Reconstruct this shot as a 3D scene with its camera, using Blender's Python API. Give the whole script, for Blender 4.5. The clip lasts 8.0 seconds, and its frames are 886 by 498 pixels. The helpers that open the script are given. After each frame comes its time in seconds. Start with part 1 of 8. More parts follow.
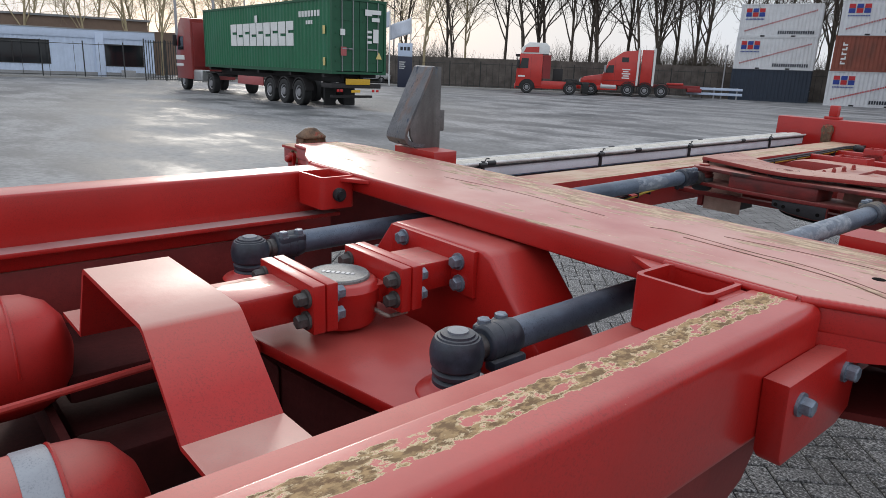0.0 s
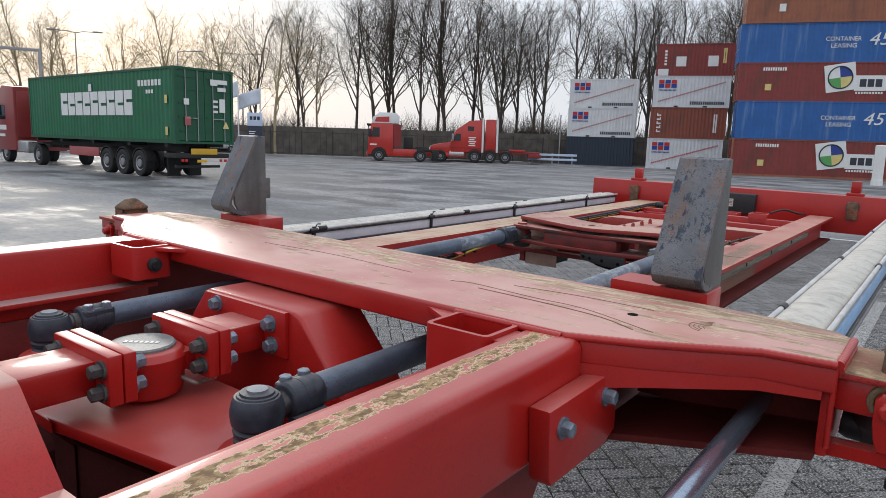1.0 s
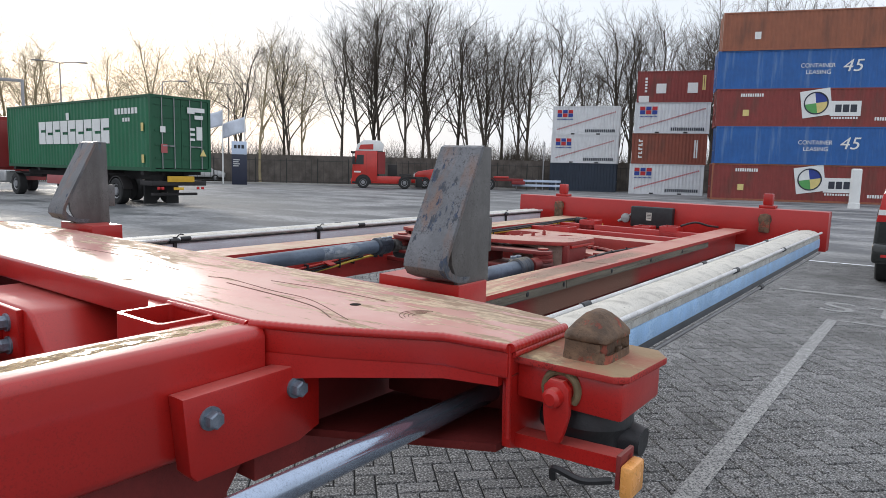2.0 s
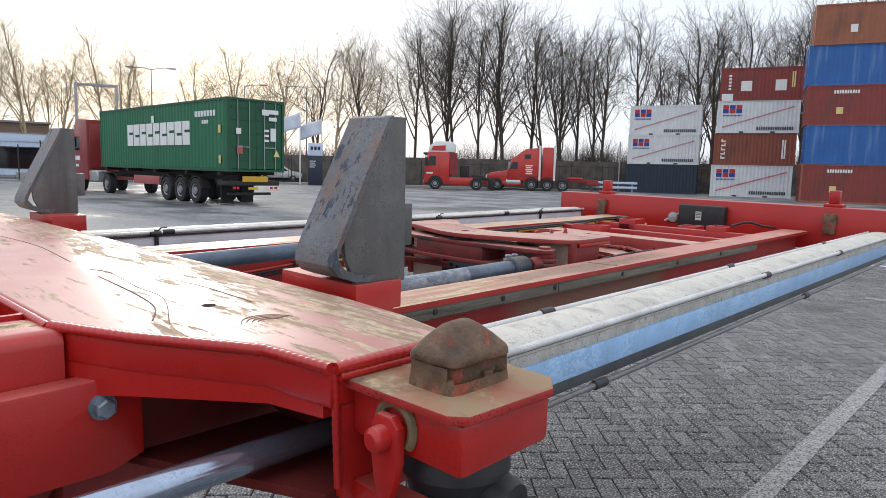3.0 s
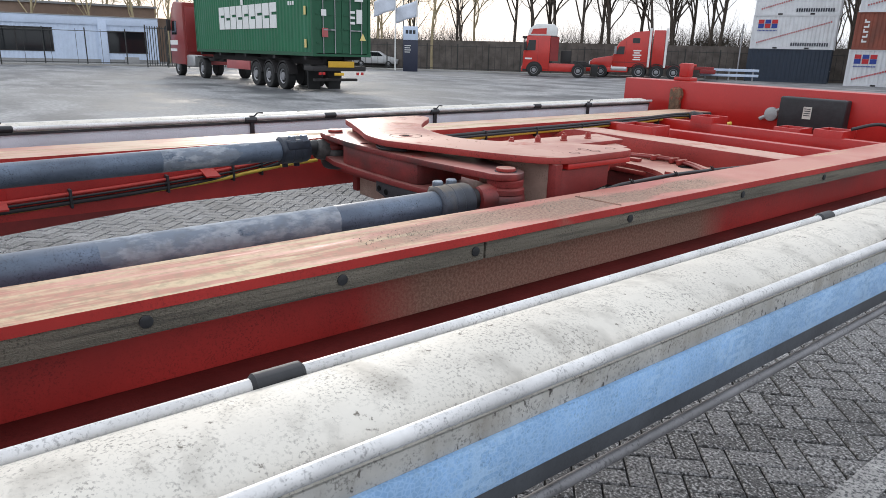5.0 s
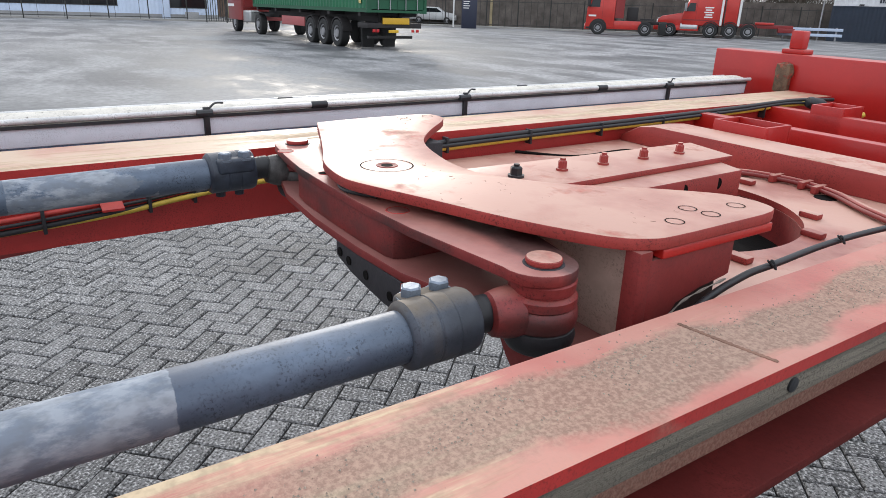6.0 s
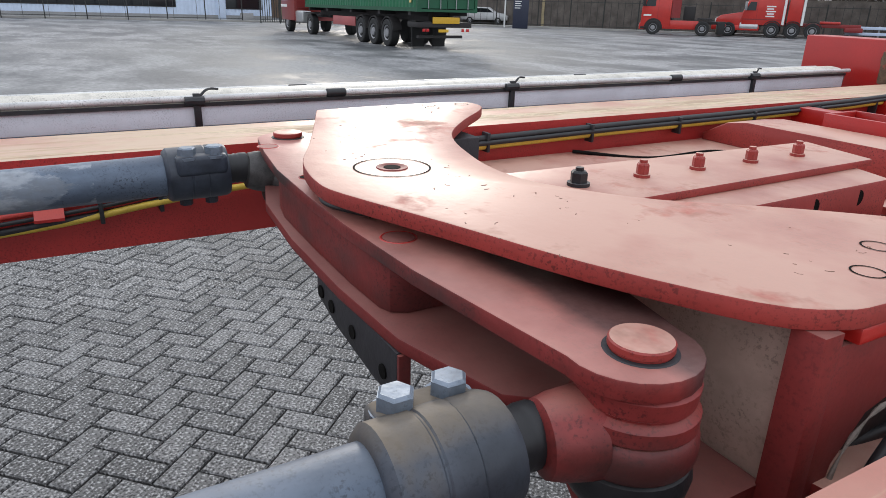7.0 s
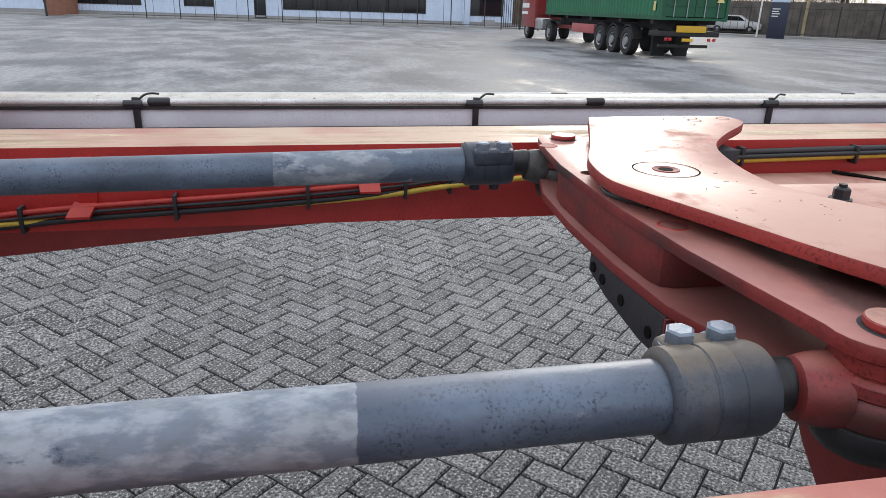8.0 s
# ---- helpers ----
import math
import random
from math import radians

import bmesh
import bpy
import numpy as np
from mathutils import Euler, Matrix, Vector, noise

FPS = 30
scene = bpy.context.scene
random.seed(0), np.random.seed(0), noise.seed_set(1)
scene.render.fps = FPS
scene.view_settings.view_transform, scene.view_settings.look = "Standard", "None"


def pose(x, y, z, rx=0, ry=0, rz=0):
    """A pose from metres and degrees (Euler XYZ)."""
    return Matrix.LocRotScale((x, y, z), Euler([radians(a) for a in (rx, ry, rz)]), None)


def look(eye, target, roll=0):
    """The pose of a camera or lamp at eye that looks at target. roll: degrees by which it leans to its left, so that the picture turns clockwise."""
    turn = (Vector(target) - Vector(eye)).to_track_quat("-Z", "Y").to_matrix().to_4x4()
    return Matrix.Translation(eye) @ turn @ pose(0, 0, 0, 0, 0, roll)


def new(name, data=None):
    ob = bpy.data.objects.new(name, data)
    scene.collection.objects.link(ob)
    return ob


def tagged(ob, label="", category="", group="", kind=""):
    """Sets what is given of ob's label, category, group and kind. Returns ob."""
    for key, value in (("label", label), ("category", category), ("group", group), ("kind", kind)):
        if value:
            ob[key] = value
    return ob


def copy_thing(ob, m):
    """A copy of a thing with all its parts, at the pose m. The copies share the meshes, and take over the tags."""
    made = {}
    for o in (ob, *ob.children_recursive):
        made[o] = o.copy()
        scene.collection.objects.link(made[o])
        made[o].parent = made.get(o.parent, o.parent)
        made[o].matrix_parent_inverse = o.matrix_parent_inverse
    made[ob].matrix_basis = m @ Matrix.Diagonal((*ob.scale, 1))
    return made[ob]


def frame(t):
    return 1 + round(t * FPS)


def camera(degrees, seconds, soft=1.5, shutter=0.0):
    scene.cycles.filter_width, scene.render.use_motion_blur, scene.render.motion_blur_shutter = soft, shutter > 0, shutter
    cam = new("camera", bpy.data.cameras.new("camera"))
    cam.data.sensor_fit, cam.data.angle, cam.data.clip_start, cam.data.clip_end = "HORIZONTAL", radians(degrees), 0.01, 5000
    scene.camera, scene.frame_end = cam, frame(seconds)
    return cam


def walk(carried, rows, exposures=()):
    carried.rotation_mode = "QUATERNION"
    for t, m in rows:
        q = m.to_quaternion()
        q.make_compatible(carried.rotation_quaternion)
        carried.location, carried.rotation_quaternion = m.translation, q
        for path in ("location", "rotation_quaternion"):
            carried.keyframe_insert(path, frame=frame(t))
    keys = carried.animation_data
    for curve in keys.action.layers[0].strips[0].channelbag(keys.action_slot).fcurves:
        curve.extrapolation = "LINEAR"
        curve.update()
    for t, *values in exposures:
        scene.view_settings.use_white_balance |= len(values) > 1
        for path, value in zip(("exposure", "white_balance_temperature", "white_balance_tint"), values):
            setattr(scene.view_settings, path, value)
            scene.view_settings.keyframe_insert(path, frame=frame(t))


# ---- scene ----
cam = camera(66.9, 8.0, soft=0.7)
PATH = [
    (0, (1.032, -1.202, 1.637), (-0.432, 0.058, 1.119), 2.17),
    (0.5, (1.094, -1.234, 1.649), (-0.206, 0.236, 1.262), 2.1),
    (1, (1.153, -1.179, 1.641), (-0.045, 0.391, 1.328), 1.77),
    (1.5, (1.319, -1.048, 1.625), (0.16, 0.561, 1.371), 1.46),
    (1.7, (1.424, -0.969, 1.603), (0.264, 0.643, 1.364), 1.46),
    (3, (1.575, -0.499, 1.543), (0.221, 0.954, 1.311), 1.42),
    (3.5, (1.673, -0.254, 1.524), (0.261, 1.142, 1.284), 1.45),
    (4, (1.752, -0.012, 1.533), (0.3, 1.329, 1.23), 1.46),
    (4.5, (1.608, 0.16, 1.514), (0.139, 1.442, 1.065), 1.87),
    (4.7, (1.475, 0.238, 1.512), (-0.003, 1.492, 1.016), 1.68),
    (5.8, (0.925, 0.781, 1.547), (-0.625, 1.85, 0.873), 1.73),
    (6, (0.835, 0.84, 1.547), (-0.725, 1.893, 0.87), 1.83),
    (6.5, (0.674, 0.937, 1.528), (-0.913, 1.95, 0.851), 1.65),
    (7, (0.595, 1.021, 1.482), (-1.037, 1.956, 0.804), 1.59),
    (7.5, (0.647, 0.998, 1.485), (-1.092, 1.701, 0.79), 1.79),
    (8, (0.711, 0.903, 1.502), (-1.137, 1.256, 0.824), 1.74),
]
walk(cam, [(t, look(eye, target, roll)) for t, eye, target, roll in PATH], [(0.0, -0.12), (0.5, -0.25), (1.0, -0.10), (1.5, 0.0), (3.0, 0.16), (3.6, -0.06), (4.1, -0.16), (4.4, -0.14), (4.7, 0.05), (5.8, 0.5), (6.2, 0.35), (7.0, 0.25), (8.0, 0.28)])

# ---------------------------------------------------------------- world, sun, exposure
SUN_YAW, SUN_HEIGHT = 66.0, 14.0   # degrees to the left of +y, above the horizon

world = bpy.data.worlds.new("yard_sky")
scene.world = world
world.use_nodes = True
wn, wl = world.node_tree.nodes, world.node_tree.links
wn.clear()
sky = wn.new("ShaderNodeTexSky")
sky.sky_type = "NISHITA"
sky.sun_disc = False
sky.sun_elevation = radians(SUN_HEIGHT)
sky.sun_rotation = radians(-SUN_YAW)
sky.air_density, sky.dust_density, sky.ozone_density = 1.2, 2.0, 1.0
# a thin, bright cloud cover over the clear sky
wco = wn.new("ShaderNodeTexCoord")
wmap = wn.new("ShaderNodeMapping")
wmap.inputs["Scale"].default_value = (1.0, 1.0, 3.0)
wl.new(wco.outputs["Generated"], wmap.inputs["Vector"])
cloud = wn.new("ShaderNodeTexNoise")
cloud.inputs["Scale"].default_value, cloud.inputs["Detail"].default_value = 2.2, 6.0
wl.new(wmap.outputs["Vector"], cloud.inputs["Vector"])
cover = wn.new("ShaderNodeMapRange")
cover.inputs["From Min"].default_value, cover.inputs["From Max"].default_value = 0.3, 0.7
cover.inputs["To Min"].default_value, cover.inputs["To Max"].default_value = 0.82, 0.95
wl.new(cloud.outputs["Fac"], cover.inputs["Value"])
wmix = wn.new("ShaderNodeMixRGB")
wl.new(cover.outputs["Result"], wmix.inputs["Fac"])
wl.new(sky.outputs["Color"], wmix.inputs["Color1"])
# the cloud is brighter overhead than near the horizon
wsep = wn.new("ShaderNodeSeparateXYZ")
wl.new(wco.outputs["Generated"], wsep.inputs["Vector"])
rise = wn.new("ShaderNodeMapRange")
rise.inputs["From Min"].default_value, rise.inputs["From Max"].default_value = 0.12, 0.75
rise.inputs["To Min"].default_value, rise.inputs["To Max"].default_value = 1.0, 1.45
wl.new(wsep.outputs["Z"], rise.inputs["Value"])
tone = wn.new("ShaderNodeVectorMath")
tone.operation = "SCALE"
tone.inputs[0].default_value = (6.9, 7.35, 8.15)
wl.new(rise.outputs["Result"], tone.inputs["Scale"])
wl.new(tone.outputs["Vector"], wmix.inputs["Color2"])
wbg = wn.new("ShaderNodeBackground")
wbg.inputs["Strength"].default_value = 0.12
wl.new(wmix.outputs["Color"], wbg.inputs["Color"])
wout = wn.new("ShaderNodeOutputWorld")
wl.new(wbg.outputs["Background"], wout.inputs["Surface"])

sun_data = bpy.data.lights.new("sun", "SUN")
sun_data.energy, sun_data.angle, sun_data.color = 1.35, radians(12), (1.0, 0.94, 0.86)
sun = new("sun", sun_data)
sa, se = radians(SUN_YAW), radians(SUN_HEIGHT)
sun_dir = Vector((-math.sin(sa) * math.cos(se), math.cos(sa) * math.cos(se), math.sin(se)))
sun.matrix_world = look(sun_dir * 60, (0, 0, 0))
scene.view_settings.exposure = 0.0


# ---------------------------------------------------------------- materials
def ramp(nodes, links, value, lo, hi):
    m = nodes.new("ShaderNodeMapRange")
    m.clamp = True
    m.inputs["From Min"].default_value, m.inputs["From Max"].default_value = lo, hi
    links.new(value, m.inputs["Value"])
    return m.outputs["Result"]


def mixed(nodes, links, fac, a, b):
    m = nodes.new("ShaderNodeMixRGB")
    for socket, v in ((m.inputs["Fac"], fac), (m.inputs["Color1"], a), (m.inputs["Color2"], b)):
        if isinstance(v, tuple):
            socket.default_value = (*v, 1)
        elif isinstance(v, float):
            socket.default_value = v
        else:
            links.new(v, socket)
    return m.outputs["Color"]


def times(nodes, links, a, b):
    m = nodes.new("ShaderNodeMath")
    m.operation = "MULTIPLY"
    for n, v in enumerate((a, b)):
        if isinstance(v, float):
            m.inputs[n].default_value = v
        else:
            links.new(v, m.inputs[n])
    return m.outputs["Value"]


def noise_of(nodes, links, co, scale, detail=4.0, stretch=None, rough=0.55):
    if stretch:
        m = nodes.new("ShaderNodeMapping")
        m.inputs["Scale"].default_value = stretch
        links.new(co, m.inputs["Vector"])
        co = m.outputs["Vector"]
    t = nodes.new("ShaderNodeTexNoise")
    t.inputs["Scale"].default_value, t.inputs["Detail"].default_value = scale, detail
    t.inputs["Roughness"].default_value = rough
    links.new(co, t.inputs["Vector"])
    return t.outputs["Fac"]


def surface(name, base, rough=0.5, metal=0.0, vary=0.2, scale=6.0, bump=0.15, grain=90.0,
            dust=None, dust_amount=0.6, dust_rough=0.8, chips=None, chip_level=0.66, chip_scale=14.0, chip_stretch=None,
            chip_zones=(), chip_mix=None, chip_rim=None, chip_soft=0.03, chip_up=False, streak=None, coat=0.0, coat_rough=0.12, stretch=None, random_by=None, spec=0.5, grit=0.22):
    """Base colour with wide and fine variation; dust lies on what faces up; chips show what is under the paint."""
    m = bpy.data.materials.new(name)
    m.use_nodes = True
    nodes, links = m.node_tree.nodes, m.node_tree.links
    p = nodes["Principled BSDF"]
    co = nodes.new("ShaderNodeTexCoord").outputs["Object"]
    wide = noise_of(nodes, links, co, scale, 5.0, stretch)
    fine = noise_of(nodes, links, co, grain, 3.0, stretch)
    dark = tuple(c * (1 - vary) for c in base)
    light = tuple(min(1.0, c * (1 + vary) + 0.01 * vary) for c in base)
    colour = mixed(nodes, links, ramp(nodes, links, wide, 0.3, 0.7), dark, light)
    colour = mixed(nodes, links, times(nodes, links, ramp(nodes, links, fine, 0.35, 0.75), 0.35), colour, dark)
    if grit:   # fine specks of dirt
        speck = noise_of(nodes, links, co, 330.0, 2.0, None, 0.7)
        spread_of = noise_of(nodes, links, co, scale * 3.1, 4.0)
        colour = mixed(nodes, links, times(nodes, links, times(nodes, links, ramp(nodes, links, speck, 0.52, 0.66), ramp(nodes, links, spread_of, 0.35, 0.62)), grit * 2.2), colour, tuple(0.45 * c for c in base))
    rough_v = nodes.new("ShaderNodeMapRange")
    rough_v.inputs["To Min"].default_value, rough_v.inputs["To Max"].default_value = max(0.03, rough - 0.1), min(1.0, rough + 0.12)
    links.new(wide, rough_v.inputs["Value"])
    rough_s = rough_v.outputs["Result"]
    if random_by:
        r = nodes.new("ShaderNodeObjectInfo").outputs["Random"] if random_by == "object" else nodes.new("ShaderNodeNewGeometry").outputs["Random Per Island"]
        hsv = nodes.new("ShaderNodeHueSaturation")
        spread = nodes.new("ShaderNodeMapRange")
        spread.inputs["To Min"].default_value, spread.inputs["To Max"].default_value = 0.72, 1.28
        links.new(r, spread.inputs["Value"])
        links.new(spread.outputs["Result"], hsv.inputs["Value"])
        links.new(colour, hsv.inputs["Color"])
        colour = hsv.outputs["Color"]
    if streak:
        s = noise_of(nodes, links, co, 1.0, 5.0, streak[1])
        colour = mixed(nodes, links, times(nodes, links, ramp(nodes, links, s, streak[2], streak[2] + 0.2), streak[3]), colour, streak[0])
    if dust:
        up = nodes.new("ShaderNodeSeparateXYZ")
        links.new(nodes.new("ShaderNodeNewGeometry").outputs["Normal"], up.inputs["Vector"])
        d = times(nodes, links, ramp(nodes, links, up.outputs["Z"], 0.76, 0.97), ramp(nodes, links, wide, 0.2, 0.55))
        d = times(nodes, links, d, dust_amount)
        colour = mixed(nodes, links, d, colour, dust)
        rough_s = mixed(nodes, links, d, rough_s, (dust_rough, dust_rough, dust_rough))
    if chips:
        c = noise_of(nodes, links, co, chip_scale, 6.0, chip_stretch, 0.7)
        for axis, a, b, soft_edge, gain in chip_zones:   # worn most between a and b along an axis
            pos = nodes.new("ShaderNodeSeparateXYZ")
            links.new(co, pos.inputs["Vector"])
            zone = times(nodes, links, ramp(nodes, links, pos.outputs[axis], a - soft_edge, a), ramp(nodes, links, pos.outputs[axis], b + soft_edge, b))
            add = nodes.new("ShaderNodeMath")
            add.operation = "ADD"
            links.new(c, add.inputs[0])
            links.new(times(nodes, links, zone, gain), add.inputs[1])
            c = add.outputs["Value"]
        cf = ramp(nodes, links, c, chip_level, chip_level + chip_soft)
        blotch = noise_of(nodes, links, co, chip_scale * 2.6, 5.0, chip_stretch, 0.65)
        fleck = mixed(nodes, links, ramp(nodes, links, blotch, 0.44, 0.56), chips, chip_mix or tuple(0.45 * v for v in chips))
        fleck = mixed(nodes, links, times(nodes, links, ramp(nodes, links, fine, 0.45, 0.65), 0.5), fleck, tuple(0.5 * v for v in chips))
        if chip_rim:   # old primer shows along the flaking edge
            fleck = mixed(nodes, links, ramp(nodes, links, c, chip_level + 0.062, chip_level + 0.030), fleck, chip_rim)
        if chip_up:   # only what faces up is scoured
            facing = nodes.new("ShaderNodeSeparateXYZ")
            links.new(nodes.new("ShaderNodeNewGeometry").outputs["Normal"], facing.inputs["Vector"])
            cf = times(nodes, links, cf, ramp(nodes, links, facing.outputs["Z"], 0.5, 0.9))
        colour = mixed(nodes, links, cf, colour, fleck)
        rough_s = mixed(nodes, links, cf, rough_s, (0.85, 0.85, 0.85))
        bare = nodes.new("ShaderNodeMapRange")
        bare.inputs["To Min"].default_value, bare.inputs["To Max"].default_value = coat, 0.0
        links.new(cf, bare.inputs["Value"])
        links.new(bare.outputs["Result"], p.inputs["Coat Weight"])
    links.new(colour, p.inputs["Base Color"])
    links.new(rough_s, p.inputs["Roughness"])
    p.inputs["Metallic"].default_value = metal
    p.inputs["Specular IOR Level"].default_value = spec
    if not chips:
        p.inputs["Coat Weight"].default_value = coat
    p.inputs["Coat Roughness"].default_value = coat_rough
    if bump:
        b = nodes.new("ShaderNodeBump")
        b.inputs["Strength"].default_value, b.inputs["Distance"].default_value = bump, 0.004
        links.new(fine, b.inputs["Height"])
        links.new(b.outputs["Normal"], p.inputs["Normal"])
    return m


RED = (0.43, 0.012, 0.009)
PALE = (0.56, 0.31, 0.26)
red_paint = surface("red_paint", RED, 0.36, vary=0.16, scale=3.0, bump=0.05, dust=PALE, dust_amount=0.24, coat=0.16)
red_flat = surface("red_paint_dull", RED, 0.55, vary=0.18, scale=3.0, bump=0.05, dust=PALE, dust_amount=0.45)
red_worn = surface("red_paint_worn", RED, 0.36, vary=0.16, scale=3.0, bump=0.08, dust=PALE, dust_amount=0.4,
                   chips=(0.54, 0.40, 0.28), chip_level=0.570, chip_soft=0.08, chip_scale=14.0, chip_stretch=(2.4, 0.7, 1.0), chip_up=True, coat=0.25)
beam_worn = surface("red_beam_chafed_top", RED, 0.36, vary=0.16, scale=3.0, bump=0.06, dust=PALE, dust_amount=0.30, coat=0.35, chips=(0.40, 0.26, 0.125), chip_mix=(0.16, 0.088, 0.040), chip_rim=(0.60, 0.47, 0.29),
                     chip_level=0.715, chip_soft=0.018, chip_scale=44.0, chip_stretch=(1.1, 0.55, 1.0), chip_up=True, chip_zones=(("X", 0.634, 0.668, 0.008, 0.278),))
# the pale dust tone includes the sky's reflection on the deck, painted in
deck_paint = surface("deck_paint", RED, 0.34, vary=0.16, scale=3.0, bump=0.07, dust=(0.66, 0.45, 0.37), dust_amount=0.70, coat=0.55, coat_rough=0.27,
                     chips=(0.60, 0.45, 0.31), chip_mix=(0.36, 0.235, 0.155), chip_level=0.592, chip_scale=15.0, chip_stretch=(0.42, 2.2, 1.0),
                     chip_soft=0.02, chip_up=True, chip_zones=(("Y", 0.040, 0.30, 0.09, 0.120), ("X", 0.80, 1.1, 0.2, 0.055), ("Y", -0.30, -0.226, 0.012, 0.015)))
red_dusty = surface("red_paint_dusty", (0.31, 0.034, 0.028), 0.52, vary=0.26, scale=5.0, bump=0.08, grain=70.0, dust=(0.54, 0.325, 0.25), dust_amount=0.90, dust_rough=0.47,
                    chips=(0.38, 0.205, 0.15), chip_mix=(0.42, 0.13, 0.10), chip_level=0.550, chip_soft=0.12, chip_scale=6.0, chip_up=True, grit=0.45)
# darker copy of the red: shade on low parts put into the colour, with dirt
red_dark = surface("red_paint_shaded_dirty", (0.20, 0.018, 0.016), 0.6, vary=0.3, scale=5.0, bump=0.1, dust=(0.30, 0.17, 0.14), dust_amount=0.5)
# sandy wear, made creamier to hold the low light on the beam's top
red_tan = surface("red_paint_sanded", (0.42, 0.026, 0.022), 0.46, vary=0.22, scale=4.0, bump=0.1, dust=(0.52, 0.39, 0.27), dust_amount=0.92, dust_rough=0.45,
                  chips=(0.58, 0.47, 0.32), chip_mix=(0.38, 0.26, 0.17), chip_level=0.480, chip_soft=0.11, chip_scale=5.0, chip_stretch=(4.5, 0.40, 1.0), chip_up=True, grit=0.35)


def ragged_patch(m, centre, half_wide, y0, y1, patch_colour, across="X", along="Y", wander=0.13, gloss=0.9):
    """A patch with a ragged outline on the paint, along an axis: a dried stain on the beam, grime with painted shade on
    the arm.
    """
    nodes, links = m.node_tree.nodes, m.node_tree.links
    p = nodes["Principled BSDF"]
    base, rough = p.inputs["Base Color"].links[0].from_socket, p.inputs["Roughness"].links[0].from_socket
    co = nodes.new("ShaderNodeTexCoord").outputs["Object"]
    pos = nodes.new("ShaderNodeSeparateXYZ")
    links.new(co, pos.inputs["Vector"])
    wob = noise_of(nodes, links, co, 9.0, 5.0, (1.0, 0.6, 1.0), 0.6)
    x = nodes.new("ShaderNodeMath")
    x.operation = "MULTIPLY_ADD"
    x.inputs[1].default_value = wander
    links.new(wob, x.inputs[0])
    links.new(pos.outputs[across], x.inputs[2])
    mid, soft = centre + wander / 2, 0.016
    zone = times(nodes, links, ramp(nodes, links, x.outputs["Value"], mid - half_wide - soft, mid - half_wide), ramp(nodes, links, x.outputs["Value"], mid + half_wide + soft, mid + half_wide))
    zone = times(nodes, links, zone, times(nodes, links, ramp(nodes, links, pos.outputs[along], y0, y0 + 0.12), ramp(nodes, links, pos.outputs[along], y1, y1 - 0.12)))
    grit = noise_of(nodes, links, co, 210.0, 3.0, None, 0.7)
    tone = mixed(nodes, links, ramp(nodes, links, grit, 0.40, 0.62), tuple(0.68 * v for v in patch_colour), tuple(1.25 * v for v in patch_colour))
    links.new(mixed(nodes, links, times(nodes, links, zone, 0.78), base, tone), p.inputs["Base Color"])
    links.new(mixed(nodes, links, zone, rough, (gloss, gloss, gloss)), p.inputs["Roughness"])
    return m


red_tan_muddy = ragged_patch(surface("red_paint_sanded_muddy", (0.42, 0.026, 0.022), 0.46, vary=0.22, scale=4.0, bump=0.1, dust=(0.50, 0.26, 0.20), dust_amount=0.86, dust_rough=0.60,
                                chips=(0.56, 0.43, 0.28), chip_mix=(0.44, 0.22, 0.16), chip_level=0.585, chip_soft=0.11, chip_scale=5.0, chip_zones=(("Y", -0.4, 0.85, 0.35, 0.21),), chip_stretch=(4.5, 0.40, 1.0), chip_up=True, grit=0.35),
                        0.521, 0.030, 0.85, 1.85, (0.285, 0.210, 0.155))
grease_tan = surface("dried_grease", (0.20, 0.145, 0.075), 0.7, vary=0.4, scale=40.0, bump=0.5, grain=160.0)
# grime on the drilled plate and pins; painted shade behind the horn webs
grime_shade = surface("black_grime_shade", (0.022, 0.020, 0.024), 0.6, vary=0.5, scale=9.0, bump=0.2, streak=((0.10, 0.020, 0.018), (9.0, 9.0, 9.0), 0.60, 0.6))
sealant_grey = surface("torn_sealant", (0.25, 0.21, 0.18), 0.8, vary=0.3, scale=40.0, bump=0.5)
gouge_brown = surface("gouged_brown_scratch", (0.22, 0.12, 0.085), 0.8, vary=0.4, scale=30.0, bump=0.3)
grit_mix = surface("dry_grit", (0.30, 0.25, 0.20), 0.9, vary=0.3, scale=60.0, bump=0.0, random_by="island", grit=0)
rust = surface("rusty_steel", (0.145, 0.084, 0.048), 0.72, vary=0.55, scale=26.0, bump=0.6, streak=((0.050, 0.030, 0.020), (36.0, 36.0, 36.0), 0.52, 0.75), chips=(0.34, 0.09, 0.055), chip_level=0.57, chip_scale=16.0, grit=0.4)
tan_plate = surface("sandy_worn_plate", (0.40, 0.020, 0.016), 0.55, vary=0.3, scale=9.0, bump=0.3, dust=(0.31, 0.205, 0.115), dust_amount=1.0, chips=(0.20, 0.135, 0.085), chip_mix=(0.48, 0.36, 0.21), chip_level=0.50, chip_soft=0.10, chip_scale=11.0, chip_up=True, grit=0.6)
grey_steel = surface("bare_grey_steel", (0.145, 0.140, 0.138), 0.5, 0.3, vary=0.28, scale=9.0, bump=0.15, chips=(0.12, 0.14, 0.16), chip_level=0.62, chip_scale=18.0, chip_stretch=(1, 1, 0.35), streak=((0.075, 0.068, 0.064), (16.0, 16.0, 2.2), 0.45, 0.7), grit=0.4)
